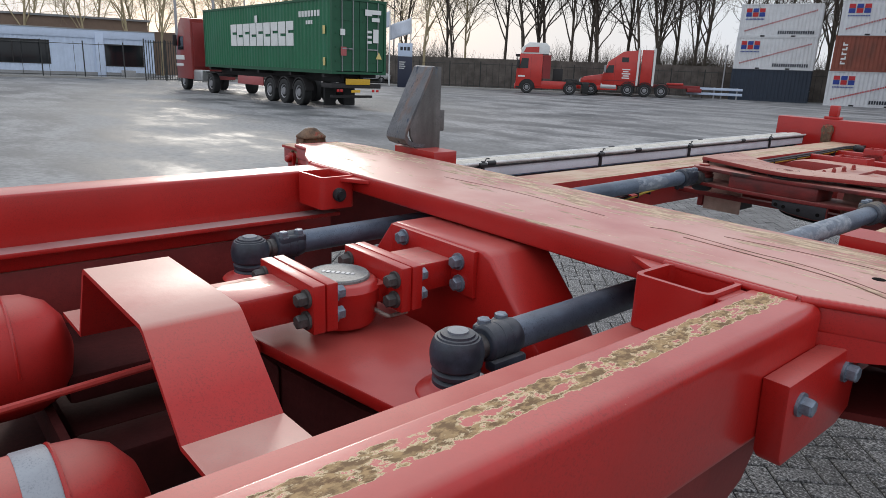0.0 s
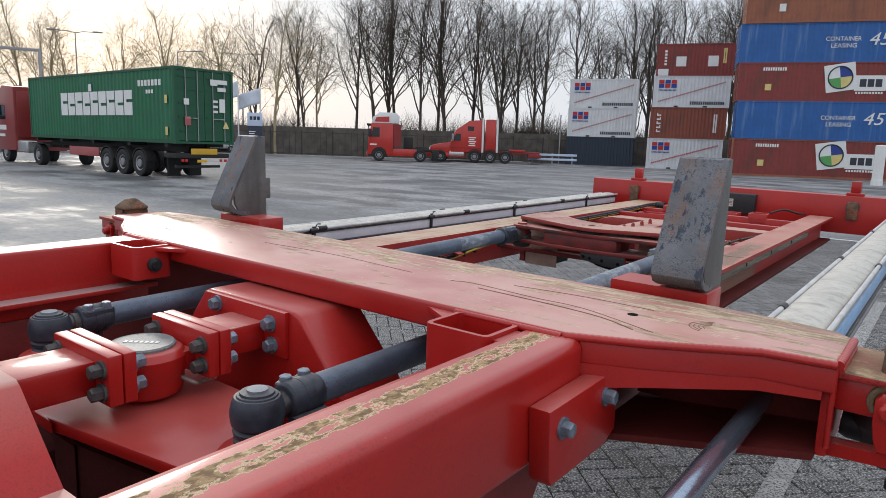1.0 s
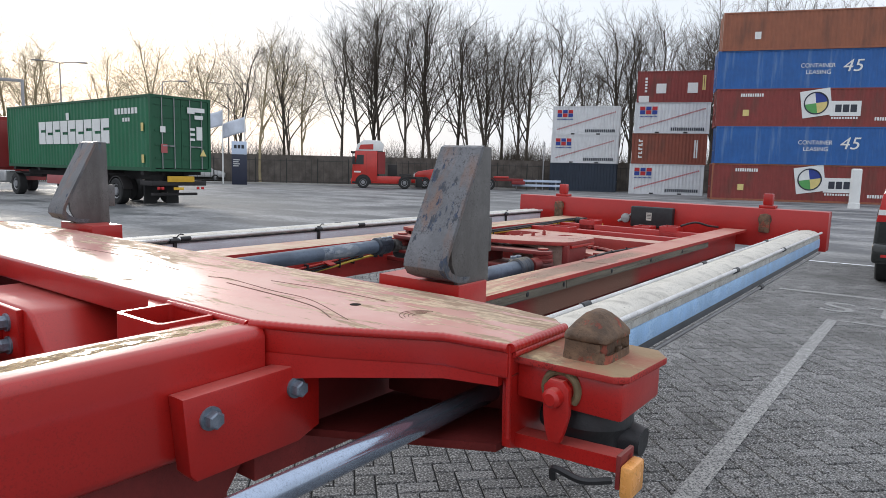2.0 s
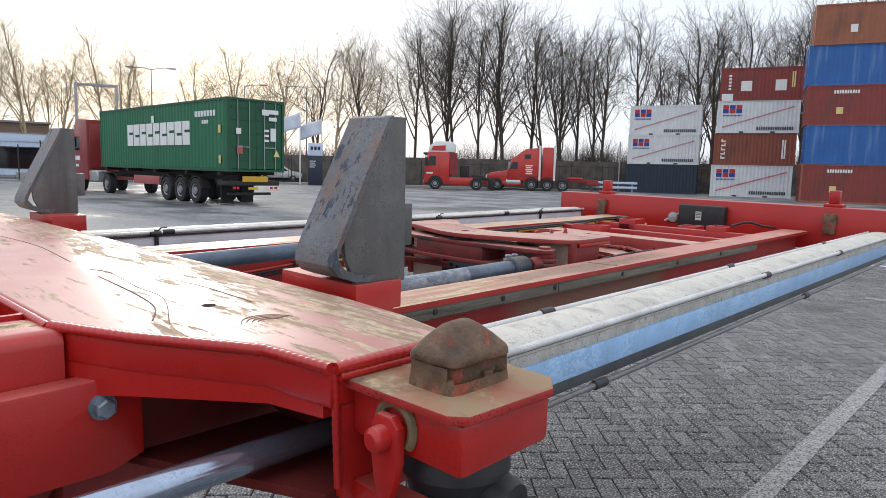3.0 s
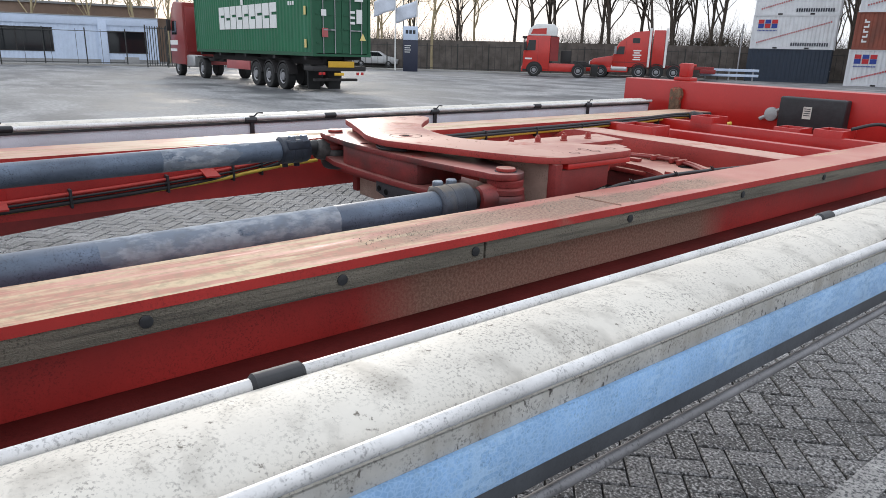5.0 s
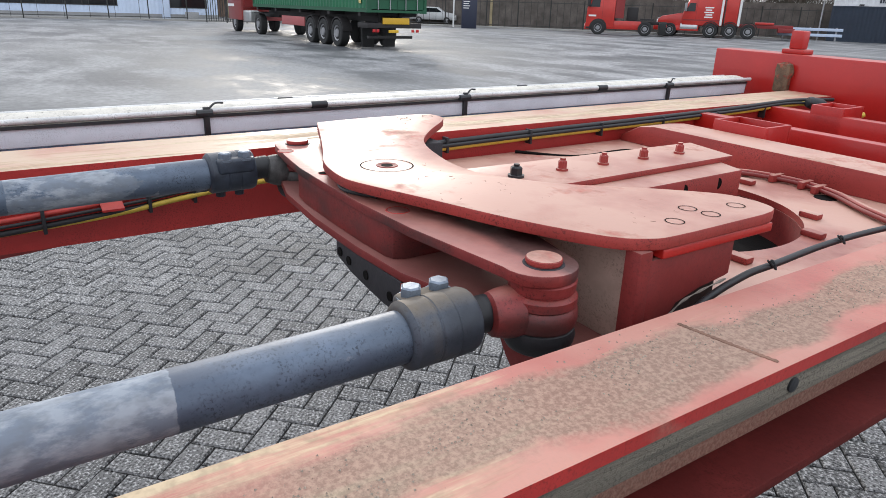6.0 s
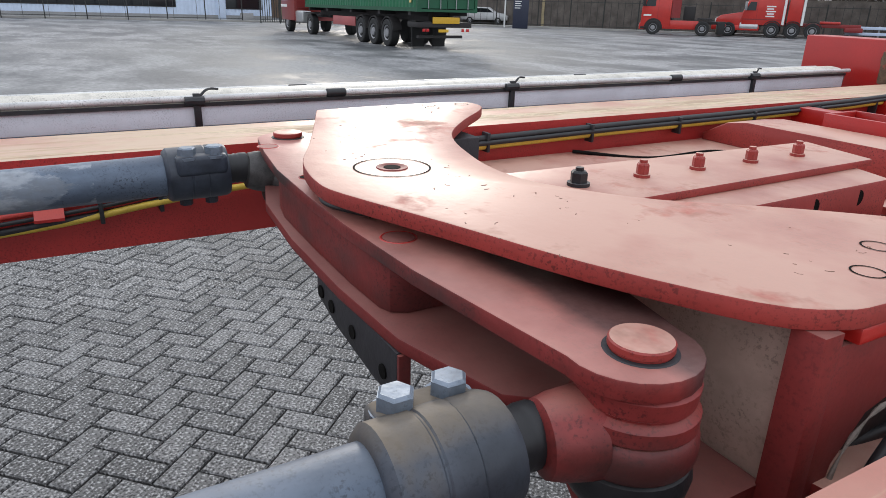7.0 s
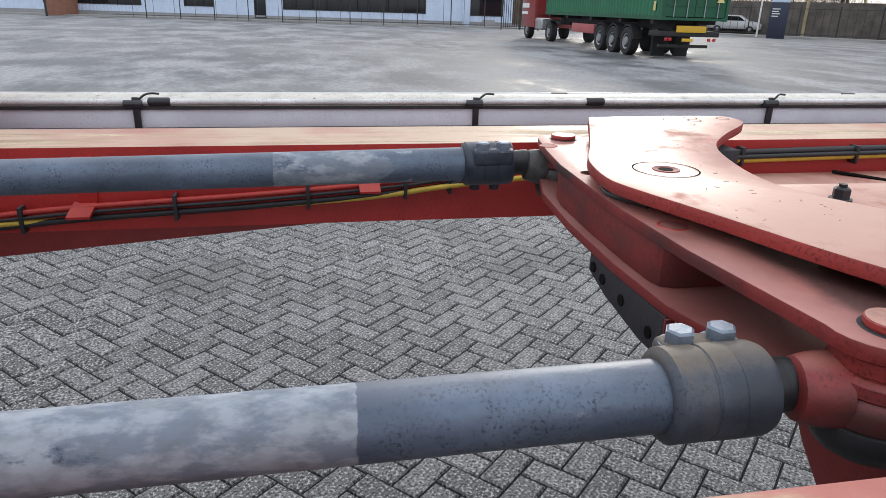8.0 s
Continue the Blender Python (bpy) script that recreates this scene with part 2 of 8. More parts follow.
guide_steel = surface("scratched_guide_steel", (0.135, 0.138, 0.148), 0.42, 0.45, vary=0.35, scale=11.0, bump=0.25, grain=120.0, streak=((0.22, 0.11, 0.065), (22.0, 22.0, 4.0), 0.52, 0.7),
                      chips=(0.095, 0.105, 0.12), chip_mix=(0.06, 0.085, 0.14), chip_level=0.575, chip_scale=24.0, chip_stretch=(1.6, 1, 0.5), grit=0.6)
def rod_surface(name, y0, y1):
    """Blue-grey paint scraped pale between y0 and y1."""
    return surface(name, (0.100, 0.130, 0.178), 0.44, 0.25, vary=0.40, scale=13.0, bump=0.15, stretch=(1.0, 0.6, 1.0), dust=(0.30, 0.31, 0.33), dust_amount=0.30,
                   chips=(0.34, 0.365, 0.40), chip_mix=(0.20, 0.23, 0.275), chip_level=0.630, chip_soft=0.05, chip_scale=19.0, chip_stretch=(1.0, 0.45, 1.0),
                   chip_zones=(("Y", y0, y1, 0.004, 0.22), ("Y", -2.0, 0.10, 0.3, -0.08)), streak=((0.055, 0.068, 0.10), (14.0, 5.0, 14.0), 0.50, 0.75), grit=0.5)


rod_paint = rod_surface("blue_grey_rod", 0.56, 0.918)
rod_paint_far = rod_surface("blue_grey_far_rod", 0.835, 1.043)
galv = surface("dull_grey_tube", (0.22, 0.25, 0.29), 0.55, 0.25, vary=0.28, scale=14.0, bump=0.12, dust=(0.36, 0.35, 0.34), dust_amount=0.5)
zinc = surface("zinc_bolt", (0.20, 0.235, 0.285), 0.42, 0.45, vary=0.35, scale=60.0, bump=0.15)
dark_bolt = surface("grimy_bolt", (0.085, 0.080, 0.078), 0.55, 0.3, vary=0.4, scale=60.0, bump=0.3)
black_rubber = surface("black_rubber", (0.018, 0.019, 0.022), 0.5, vary=0.4, scale=25.0, bump=0.2, dust=(0.12, 0.11, 0.11), dust_amount=0.45)
blue_black = surface("painted_joint", (0.030, 0.038, 0.055), 0.45, vary=0.45, scale=25.0, bump=0.18, dust=(0.17, 0.165, 0.165), dust_amount=0.5)
brown_clamp = surface("grimy_clamp", (0.065, 0.075, 0.095), 0.5, 0.25, vary=0.45, scale=14.0, bump=0.15, dust=(0.21, 0.165, 0.115), dust_amount=0.8, streak=((0.15, 0.115, 0.075), (9.0, 14.0, 6.0), 0.48, 0.75), grit=0.4)
cap_metal = surface("pale_cap", (0.37, 0.38, 0.38), 0.45, 0.25, vary=0.15, scale=30.0, bump=0.05)
chrome = surface("polished_tube", (0.34, 0.40, 0.50), 0.17, 0.85, vary=0.12, scale=20.0, bump=0.02)
# far guard's lip without dirt; sky light put in as a bluer white
skylit_white = surface("skylit_rail_face", (0.66, 0.69, 0.74), 0.45, vary=0.12, scale=6.0, bump=0.05)
white_panel = surface("dirty_white_panel", (0.60, 0.565, 0.50), 0.62, vary=0.10, scale=7.0, bump=0.08, grain=60.0, streak=((0.22, 0.20, 0.17), (16.0, 24.0, 16.0), 0.53, 0.6),
                      chips=(0.26, 0.23, 0.19), chip_level=0.63, chip_soft=0.05, chip_scale=60.0, grit=0.5)
upper_grey = surface("speckled_grey_strip", (0.50, 0.485, 0.45), 0.55, vary=0.2, scale=14.0, bump=0.1, streak=((0.30, 0.27, 0.23), (30.0, 30.0, 6.0), 0.50, 0.7), chips=(0.16, 0.145, 0.13), chip_level=0.60, chip_soft=0.05, chip_scale=75.0, chip_stretch=(1.0, 1.4, 0.8), grit=0.6)
rail_alu = surface("rail_aluminium", (0.62, 0.61, 0.60), 0.38, 0.1, vary=0.25, scale=12.0, bump=0.08, grit=0.4)
rail_dull = surface("dull_grimy_tube", (0.19, 0.185, 0.19), 0.45, 0.3, vary=0.35, scale=14.0, bump=0.1, grit=0.5)
reflect_blue = surface("pale_blue_reflective_strip", (0.26, 0.45, 0.72), 0.36, vary=0.22, scale=9.0, bump=0.1, grain=160.0, stretch=(1, 1.6, 1))
skirt_grey = surface("grey_skirt", (0.065, 0.070, 0.080), 0.55, vary=0.35, scale=10.0, bump=0.1)
weathered_wood = surface("weathered_timber", (0.21, 0.185, 0.145), 0.85, vary=0.40, scale=3.0, bump=0.7, stretch=(8, 1, 14), streak=((0.025, 0.022, 0.020), (60.0, 5.0, 130.0), 0.55, 0.9), grit=0.5)
hose_black = surface("hose_black", (0.015, 0.015, 0.017), 0.5, vary=0.3, scale=40.0, bump=0.05)
hose_yellow = surface("hose_yellow", (0.58, 0.40, 0.05), 0.45, vary=0.15, scale=40.0, bump=0.05)
hose_red = surface("hose_red", (0.45, 0.04, 0.03), 0.5, vary=0.15, scale=40.0, bump=0.05)
hose_white = surface("hose_white", (0.6, 0.58, 0.52), 0.5, vary=0.15, scale=40.0, bump=0.05)
strap_grey = surface("grey_strap", (0.36, 0.38, 0.41), 0.5, 0.4, vary=0.15, scale=14.0, bump=0.05)
# near-black that paints in the depth shade of holes, grooves and hollows
void_dark = surface("shade_black", (0.007, 0.006, 0.0055), 0.9, vary=0.4, scale=6.0, bump=0.2, spec=0.08)
# trailer red darkened: the shade inside and under the bolster put into the colour
red_shadow = surface("shaded_red_inside", (0.12, 0.014, 0.012), 0.7, vary=0.35, scale=6.0, bump=0.15, spec=0.2)
red_grease = surface("greasy_red", (0.21, 0.022, 0.020), 0.5, vary=0.40, scale=7.0, bump=0.12, dust=(0.34, 0.14, 0.11), dust_amount=0.6, dust_rough=0.45, streak=((0.045, 0.020, 0.018), (7.0, 7.0, 14.0), 0.50, 0.8), grit=0.5)
# dark band: grime, and the crescent's shade painted on the arm
arm_grease_shade = ragged_patch(surface("greasy_shaded_red_arm", (0.21, 0.022, 0.020), 0.5, vary=0.40, scale=7.0, bump=0.12, dust=(0.46, 0.21, 0.17), dust_amount=0.75, dust_rough=0.45, streak=((0.030, 0.022, 0.020), (7.0, 7.0, 14.0), 0.46, 0.9), grit=0.5),
                     1.342, 0.052, -0.20, 0.50, (0.040, 0.026, 0.026), "Y", "X", 0.05, 0.5)
# dark maroon of the shaded underside, put into the colour
bogie_shade = surface("shaded_bogie_red", (0.062, 0.009, 0.008), 0.8, vary=0.5, scale=5.0, bump=0.2, spec=0.2)
# the pale tone on upward faces paints in the sky's glare
bridge_paint = surface("red_paint_glare_top", RED, 0.48, vary=0.18, scale=3.0, bump=0.05, dust=(0.62, 0.42, 0.35), dust_amount=0.72, dust_rough=0.42, grit=0.3)
flange_dusty = surface("red_flange_dusty", RED, 0.5, vary=0.2, scale=3.0, bump=0.05, dust=(0.40, 0.31, 0.30), dust_amount=0.80, grit=0.4)
cap_cast = surface("cast_cap", (0.20, 0.205, 0.20), 0.55, vary=0.25, scale=40.0, bump=0.2, grit=0.5)
sand_plate = surface("sandy_brown_plate", (0.46, 0.31, 0.25), 0.6, vary=0.3, scale=8.0, bump=0.12, streak=((0.30, 0.17, 0.135), (9.0, 9.0, 4.0), 0.5, 0.6), grit=0.35)
amber = surface("amber_lens", (0.80, 0.36, 0.10), 0.25, vary=0.1, scale=30.0, bump=0.0)


def strip_pattern(m):
    """Stepped square facets and fine honeycomb cells pressed into the reflective strip."""
    nodes, links = m.node_tree.nodes, m.node_tree.links
    p = nodes["Principled BSDF"]
    base = p.inputs["Base Color"].links[0].from_socket
    co = nodes.new("ShaderNodeTexCoord").outputs["Object"]
    cell = nodes.new("ShaderNodeVectorMath")
    cell.operation = "SNAP"
    cell.inputs[1].default_value = (1.0, 0.0085, 0.0045)
    links.new(co, cell.inputs[0])
    toss = nodes.new("ShaderNodeTexWhiteNoise")
    links.new(cell.outputs["Vector"], toss.inputs["Vector"])
    zones = noise_of(nodes, links, co, 9.0, 3.0)
    facets = times(nodes, links, times(nodes, links, ramp(nodes, links, toss.outputs["Value"], 0.45, 0.60), ramp(nodes, links, zones, 0.42, 0.60)), 0.34)
    tone = mixed(nodes, links, facets, base, (0.55, 0.74, 0.92))
    comb = nodes.new("ShaderNodeTexVoronoi")
    comb.feature = "DISTANCE_TO_EDGE"
    comb.inputs["Scale"].default_value = 230.0
    links.new(co, comb.inputs["Vector"])
    tone = mixed(nodes, links, times(nodes, links, ramp(nodes, links, comb.outputs["Distance"], 0.16, 0.05), 0.30), tone, (0.50, 0.70, 0.92))
    links.new(tone, p.inputs["Base Color"])


strip_pattern(reflect_blue)


# ---------------------------------------------------------------- mesh helpers
def box(bm, x0, x1, y0, y1, z0, z1, bevel=0.0, seg=2):
    made = bmesh.ops.create_cube(bm, size=1.0)["verts"]
    bmesh.ops.scale(bm, vec=(x1 - x0, y1 - y0, z1 - z0), verts=made)
    bmesh.ops.translate(bm, vec=((x0 + x1) / 2, (y0 + y1) / 2, (z0 + z1) / 2), verts=made)
    if bevel:
        edges = list({e for v in made for e in v.link_edges})
        bmesh.ops.bevel(bm, geom=edges, offset=bevel, segments=seg, affect="EDGES", profile=0.5)
    return bm


def prism(bm, outline, a0, a1, axis="z", bevel=0.0, seg=2):
    """A flat outline pulled from a0 to a1 along an axis. Outline pairs are (x, y), (x, z) or (y, z)."""
    def at(p, a):
        return {"z": (p[0], p[1], a), "y": (p[0], a, p[1]), "x": (a, p[0], p[1])}[axis]
    low = [bm.verts.new(at(p, a0)) for p in outline]
    high = [bm.verts.new(at(p, a1)) for p in outline]
    faces = [bm.faces.new(low[::-1]), bm.faces.new(high)]
    n = len(outline)
    for i in range(n):
        faces.append(bm.faces.new((low[i], low[(i + 1) % n], high[(i + 1) % n], high[i])))
    bmesh.ops.recalc_face_normals(bm, faces=faces)
    if bevel:
        edges = [e for f in faces[:2] for e in f.edges]
        bmesh.ops.bevel(bm, geom=edges, offset=bevel, segments=seg, affect="EDGES", profile=0.5)
    return bm


def loft(bm, rows):
    """Closed cross sections joined one after another, with flat ends; the last row may repeat the first."""
    closed = len(rows) > 2 and (Vector(rows[0][0]) - Vector(rows[-1][0])).length < 1e-7
    rings = [[bm.verts.new(p) for p in row] for row in (rows[:-1] if closed else rows)]
    if closed:
        rings.append(rings[0])
    n, faces = len(rows[0]), []
    for a, b in zip(rings, rings[1:]):
        for k in range(n):
            faces.append(bm.faces.new((a[k], a[(k + 1) % n], b[(k + 1) % n], b[k])))
    if not closed:
        faces += [bm.faces.new(rings[0][::-1]), bm.faces.new(rings[-1])]
    bmesh.ops.recalc_face_normals(bm, faces=faces)
    return bm


def band(bm, top, low, a0, a1, axis):
    """A bent sheet: the strip between two profiles, pulled from a0 to a1 along an axis."""
    def at(p, a):
        return (p[0], a, p[1]) if axis == "y" else (a, p[0], p[1])
    return loft(bm, [[at(t, a0), at(t, a1), at(b, a1), at(b, a0)] for t, b in zip(top, low)])


def cyl(bm, p0, p1, r0, r1=None, n=20):
    p0, p1 = Vector(p0), Vector(p1)
    m = Matrix.Translation((p0 + p1) / 2) @ (p1 - p0).to_track_quat("Z", "Y").to_matrix().to_4x4()
    bmesh.ops.create_cone(bm, cap_ends=True, segments=n, radius1=r0, radius2=r0 if r1 is None else r1, depth=(p1 - p0).length, matrix=m)
    return bm


def turned(bm, base, axis, profile, n=24):
    """A turned body: profile pairs (radius, height along the axis) from base."""
    base, axis = Vector(base), Vector(axis).normalized()
    q = axis.to_track_quat("Z", "Y")
    rings = []
    for r, h in profile:
        rings.append([bm.verts.new(base + q @ Vector((r * math.cos(2 * math.pi * i / n), r * math.sin(2 * math.pi * i / n), h))) for i in range(n)])
    for a, b in zip(rings, rings[1:]):
        for i in range(n):
            bm.faces.new((a[i], a[(i + 1) % n], b[(i + 1) % n], b[i]))
    bm.faces.new(rings[0][::-1])
    bm.faces.new(rings[-1])
    return bm


def tube(bm, points, r, n=8):
    """A round tube along points."""
    pts = [Vector(p) for p in points]
    rings, side = [], None
    for i, p in enumerate(pts):
        d = (pts[min(i + 1, len(pts) - 1)] - pts[max(i - 1, 0)]).normalized()
        if side is None:
            side = d.orthogonal().normalized()
        side = (side - d * side.dot(d)).normalized()
        up = d.cross(side)
        rr = r[i] if isinstance(r, (list, tuple)) else r
        rings.append([bm.verts.new(p + (side * math.cos(2 * math.pi * k / n) + up * math.sin(2 * math.pi * k / n)) * rr) for k in range(n)])
    for a, b in zip(rings, rings[1:]):
        for k in range(n):
            bm.faces.new((a[k], a[(k + 1) % n], b[(k + 1) % n], b[k]))
    bm.faces.new(rings[0][::-1])
    bm.faces.new(rings[-1])
    return bm


def hexbolt(bm, p, axis, r, h):
    """A hexagon head on a washer."""
    p, axis = Vector(p), Vector(axis).normalized()
    cyl(bm, p, p + axis * h * 0.22, r * 1.3, n=18)
    cyl(bm, p + axis * h * 0.22, p + axis * h * 0.88, r, n=6)
    cyl(bm, p + axis * h * 0.88, p + axis * h, r * 0.98, r * 0.8, n=6)
    return bm


def smooth_line(points, steps=8):
    """Catmull-Rom through points."""
    pts = [Vector(p) for p in points]
    pts = [2 * pts[0] - pts[1], *pts, 2 * pts[-1] - pts[-2]]
    out = []
    for a, b, c, d in zip(pts, pts[1:], pts[2:], pts[3:]):
        for k in range(steps):
            t = k / steps
            out.append(0.5 * (2 * b + (c - a) * t + (2 * a - 5 * b + 4 * c - d) * t * t + (3 * b - a - 3 * c + d) * t ** 3))
    return out + [pts[-2]]


PLACE = None   # a pose laid over all that part() makes


def part(name, bm, material, parent=None, label="", angle=35):
    """Links a bmesh as one mesh object, under a thing or a part."""
    if PLACE is not None:
        bm.transform(PLACE)
    me = bpy.data.meshes.new(name)
    bm.to_mesh(me)
    bm.free()
    me.materials.append(material)
    me.shade_smooth()
    me.set_sharp_from_angle(angle=radians(angle))
    ob = new(name, me)
    if parent is not None:
        ob.parent = parent
    return tagged(ob, label)


def BM():
    return bmesh.new()


def thing(name, label, category, m=None, group="", kind=""):
    ob = new(name)
    if m is not None:
        ob.matrix_basis = m
    return tagged(ob, label, category, group, kind)


# ---------------------------------------------------------------- the container trailer
# Its own axes: x across, y forward, z from the twistlock heads; it stands slightly nose-up on the yard.
DECK = -0.043
trailer = thing("container_trailer", "red skeletal container trailer with steered bogie on brick paving", "trailer")
LEVEL = pose(0, 0, 1.4026, 0.307, 0.684, 0)
AFT = LEVEL @ Matrix.Translation((0.012, -0.034, 0.010))       # what hangs behind the bolster
OUTER = LEVEL @ Matrix.Translation((0.000, 0.011, -0.001))       # twistlocks and what they carry
STOPS = LEVEL @ Matrix.Translation((-0.026, 0.023, 0.003))     # container guide stops
STEER = LEVEL @ Matrix.Translation((-0.006, 0.021, 0.009))     # steering plates of the front gear
PLACE = AFT

# rear side beams: rounded box section with a lower inner flange
for side in (1, -1):
    bm = BM()
    r, pts = 0.018, []
    x0, x1, z0, z1 = 0.60, 0.70, -0.225, -0.060
    for cx, cz, a0 in ((x1 - r, z1 - r, 0), (x0 + 0.008, z1 - 0.008, 90), (x0 + 0.004, z0 + 0.004, 180), (x1 - r, z0 + r, 270)):
        rr = r if cx > 0.65 else 0.006
        for k in range(5):
            a = radians(a0 + k * 22.5)
            pts.append((side * (cx + rr * math.cos(a)), cz + rr * math.sin(a)))
    prism(bm, pts, -2.9, -0.20, "y")
    beam = part("side_beam", bm, beam_worn, trailer, "red box beam with a chafed flaking strip along its top" if side > 0 else "")
    bm = BM()
    inset, level = (0.460, -0.143) if side > 0 else (0.545, -0.172)
    box(bm, *sorted((side * inset, side * 0.600)), -2.9, -0.20, level - 0.011, level, 0.002)
    part("inner_flange", bm, red_flat if side > 0 else flange_dusty, beam)
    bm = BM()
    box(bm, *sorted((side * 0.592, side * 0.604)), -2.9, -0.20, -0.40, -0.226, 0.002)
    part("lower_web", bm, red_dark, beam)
PLACE = LEVEL
# bolster: a broad flat box with a rounded rear edge and tapered outriggers
rear_edge = [(0.685, -0.240), (0.80, -0.190), (0.945, -0.104), (1.045, -0.092)]
bm = BM()
half = [(0.0, -0.240), *rear_edge, (1.045, 0.070), (1.02, 0.098), (0.93, 0.118), (0.80, 0.128), (0.0, 0.128)]
outline = half + [(-x, y) for x, y in half[::-1] if x > 0]
prism(bm, outline, DECK - 0.050, DECK, "z", bevel=0.006, seg=3)
bolster = part("bolster_plate", bm, deck_paint, trailer, "broad glossy red deck plate with chipped sandy paint")


def weld_bead(points, radius=0.0042):
    """A rippled weld bead along a line of points."""
    bm = BM()
    rnd = random.Random(11)
    pts = [Vector(q) for q in points]
    rings = []
    for u, v in zip(pts, pts[1:]):
        n = max(4, int((v - u).length / 0.0028))
        d = (v - u).normalized()
        e = d.cross(Vector((0.3, 0.5, 0.8))).normalized()
        f = d.cross(e)
        for k in range(n):
            c = u + (v - u) * k / n
            r = radius * (1.0 + (0.20 if k % 2 else -0.12) + rnd.uniform(-0.12, 0.12))
            rings.append([bm.verts.new(c + (e * math.cos(math.pi * j / 3) + f * math.sin(math.pi * j / 3)) * r) for j in range(6)])
    for p0, p1 in zip(rings, rings[1:]):
        for j in range(6):
            bm.faces.new((p0[j], p0[(j + 1) % 6], p1[(j + 1) % 6], p1[j])).smooth = True
    bm.faces.new(rings[0][::-1])
    bm.faces.new(rings[-1])
    bmesh.ops.recalc_face_normals(bm, faces=bm.faces[:])
    return bm


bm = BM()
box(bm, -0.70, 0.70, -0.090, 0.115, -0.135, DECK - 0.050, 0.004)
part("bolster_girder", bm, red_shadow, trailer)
for side in (1, -1):
    bm = BM()   # skirt that follows the tapered rear edge
    rows = [(0.70, -0.232, -0.134), (0.80, -0.188, -0.120), (0.945, -0.102, -0.110), (1.030, -0.090, -0.106)]
    quad_rows = [[(side * x, y, DECK - 0.046), (side * x, y, z), (side * x, y + 0.012, z), (side * x, y + 0.012, DECK - 0.046)] for x, y, z in rows]
    loft(bm, quad_rows)
    skirt = part("outrigger_skirt", bm, red_paint, trailer)
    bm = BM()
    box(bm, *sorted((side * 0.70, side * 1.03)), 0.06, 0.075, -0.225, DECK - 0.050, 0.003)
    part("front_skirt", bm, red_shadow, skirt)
    bm = BM()   # end plate with rounded foot
    prism(bm, [(-0.083, DECK - 0.050), (0.09, DECK - 0.050), (0.09, -0.17), (0.06, -0.200), (0.02, -0.208), (-0.05, -0.208), (-0.078, -0.198)],
          side * 1.028, side * 1.043, "x", bevel=0.002)
    bm.transform(Matrix.Translation((0, 0.007, 0)))
    part("end_plate", bm, red_paint, trailer)
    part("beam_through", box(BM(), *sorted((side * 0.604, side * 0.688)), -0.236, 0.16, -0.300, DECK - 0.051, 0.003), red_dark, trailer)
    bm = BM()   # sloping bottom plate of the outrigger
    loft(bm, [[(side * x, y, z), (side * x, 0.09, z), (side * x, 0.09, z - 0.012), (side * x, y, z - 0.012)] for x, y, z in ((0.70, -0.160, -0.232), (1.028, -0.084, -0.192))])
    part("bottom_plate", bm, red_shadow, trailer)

    # twistlock on its end box
    PLACE = OUTER
    lock = part("twistlock_box", box(BM(), *sorted((side * 1.043, side * 1.198)), -0.073, 0.066, -0.124, -0.072, 0.006), red_paint, trailer, "red box that carries the twistlock")
    bm = BM()
    prism(bm, [(side * 1.041, -0.086), (side * 1.188, -0.084), (side * 1.204, -0.070), (side * 1.210, 0.052), (side * 1.188, 0.082 if side > 0 else 0.070), (side * 1.041, 0.088)],
          -0.071, -0.061, "z", bevel=0.002)
    part("top_plate", bm, tan_plate, lock, "sand-coloured worn steel top plate")
    cx = side * 1.128
    def cast_ring(ax, ay, z, n=32, boxy=0.34):
        """A rounded rectangle of points at one height."""
        pts = []
        for a in [2 * math.pi * q / n for q in range(n)]:
            c, sn = math.cos(a), math.sin(a)
            pts.append((cx + ax * math.copysign(abs(c) ** boxy, c), ay * math.copysign(abs(sn) ** boxy, sn), z))
        return pts

    bm = BM()   # collar: a cast drum in two shells with a stepped slot between
    for k0, k1, top in ((3, 20, -0.0350), (20, 26, -0.0350), (26, 28, -0.0470), (28, 35, -0.0540)):
        rows = [cast_ring(rx, ry, z) for rx, ry, z in ((0.024, 0.038, -0.062), (0.0345, 0.0490, -0.062), (0.0335, 0.0475, -0.050), (0.0330, 0.0465, top), (0.024, 0.038, top))]
        loft(bm, [[row[q % 32] for row in rows] for q in range(k0, k1 + 1)])
    part("collar", bm, rust, lock, "rusty cast collar with a slot")
    bm = BM()
    prism(bm, [q[:2] for q in cast_ring(0.024, 0.038, 0)], -0.062, -0.0345, "z")
    box(bm, cx + 0.012, cx + 0.0295, 0.006, 0.020, -0.061, -0.047, 0.002)
    part("lock_core", bm, rust, lock, "rusty stepped lock core")
    bm = BM()   # head: a blunt house-shaped dome
    rows = [(0.0320, 0.0465, -0.0345), (0.0345, 0.0490, -0.0325), (0.0347, 0.0492, -0.0275), (0.0335, 0.0478, -0.0245), (0.0240, 0.0340, -0.0125), (0.0150, 0.0195, -0.0015), (0.0085, 0.0110, 0.0020)]
    rings = [[bm.verts.new((x, y, z + 0.0007 * math.sin(2.3 * x * 90 + y * 70))) for x, y, z in cast_ring(ax, ay, zz, 28, 0.34 + 0.045 * k)] for k, (ax, ay, zz) in enumerate(rows)]
    for lo, hi in zip(rings, rings[1:]):
        for k in range(28):
            bm.faces.new((lo[k], lo[(k + 1) % 28], hi[(k + 1) % 28], hi[k]))
    bm.faces.new(rings[0][::-1]), bm.faces.new(rings[-1])
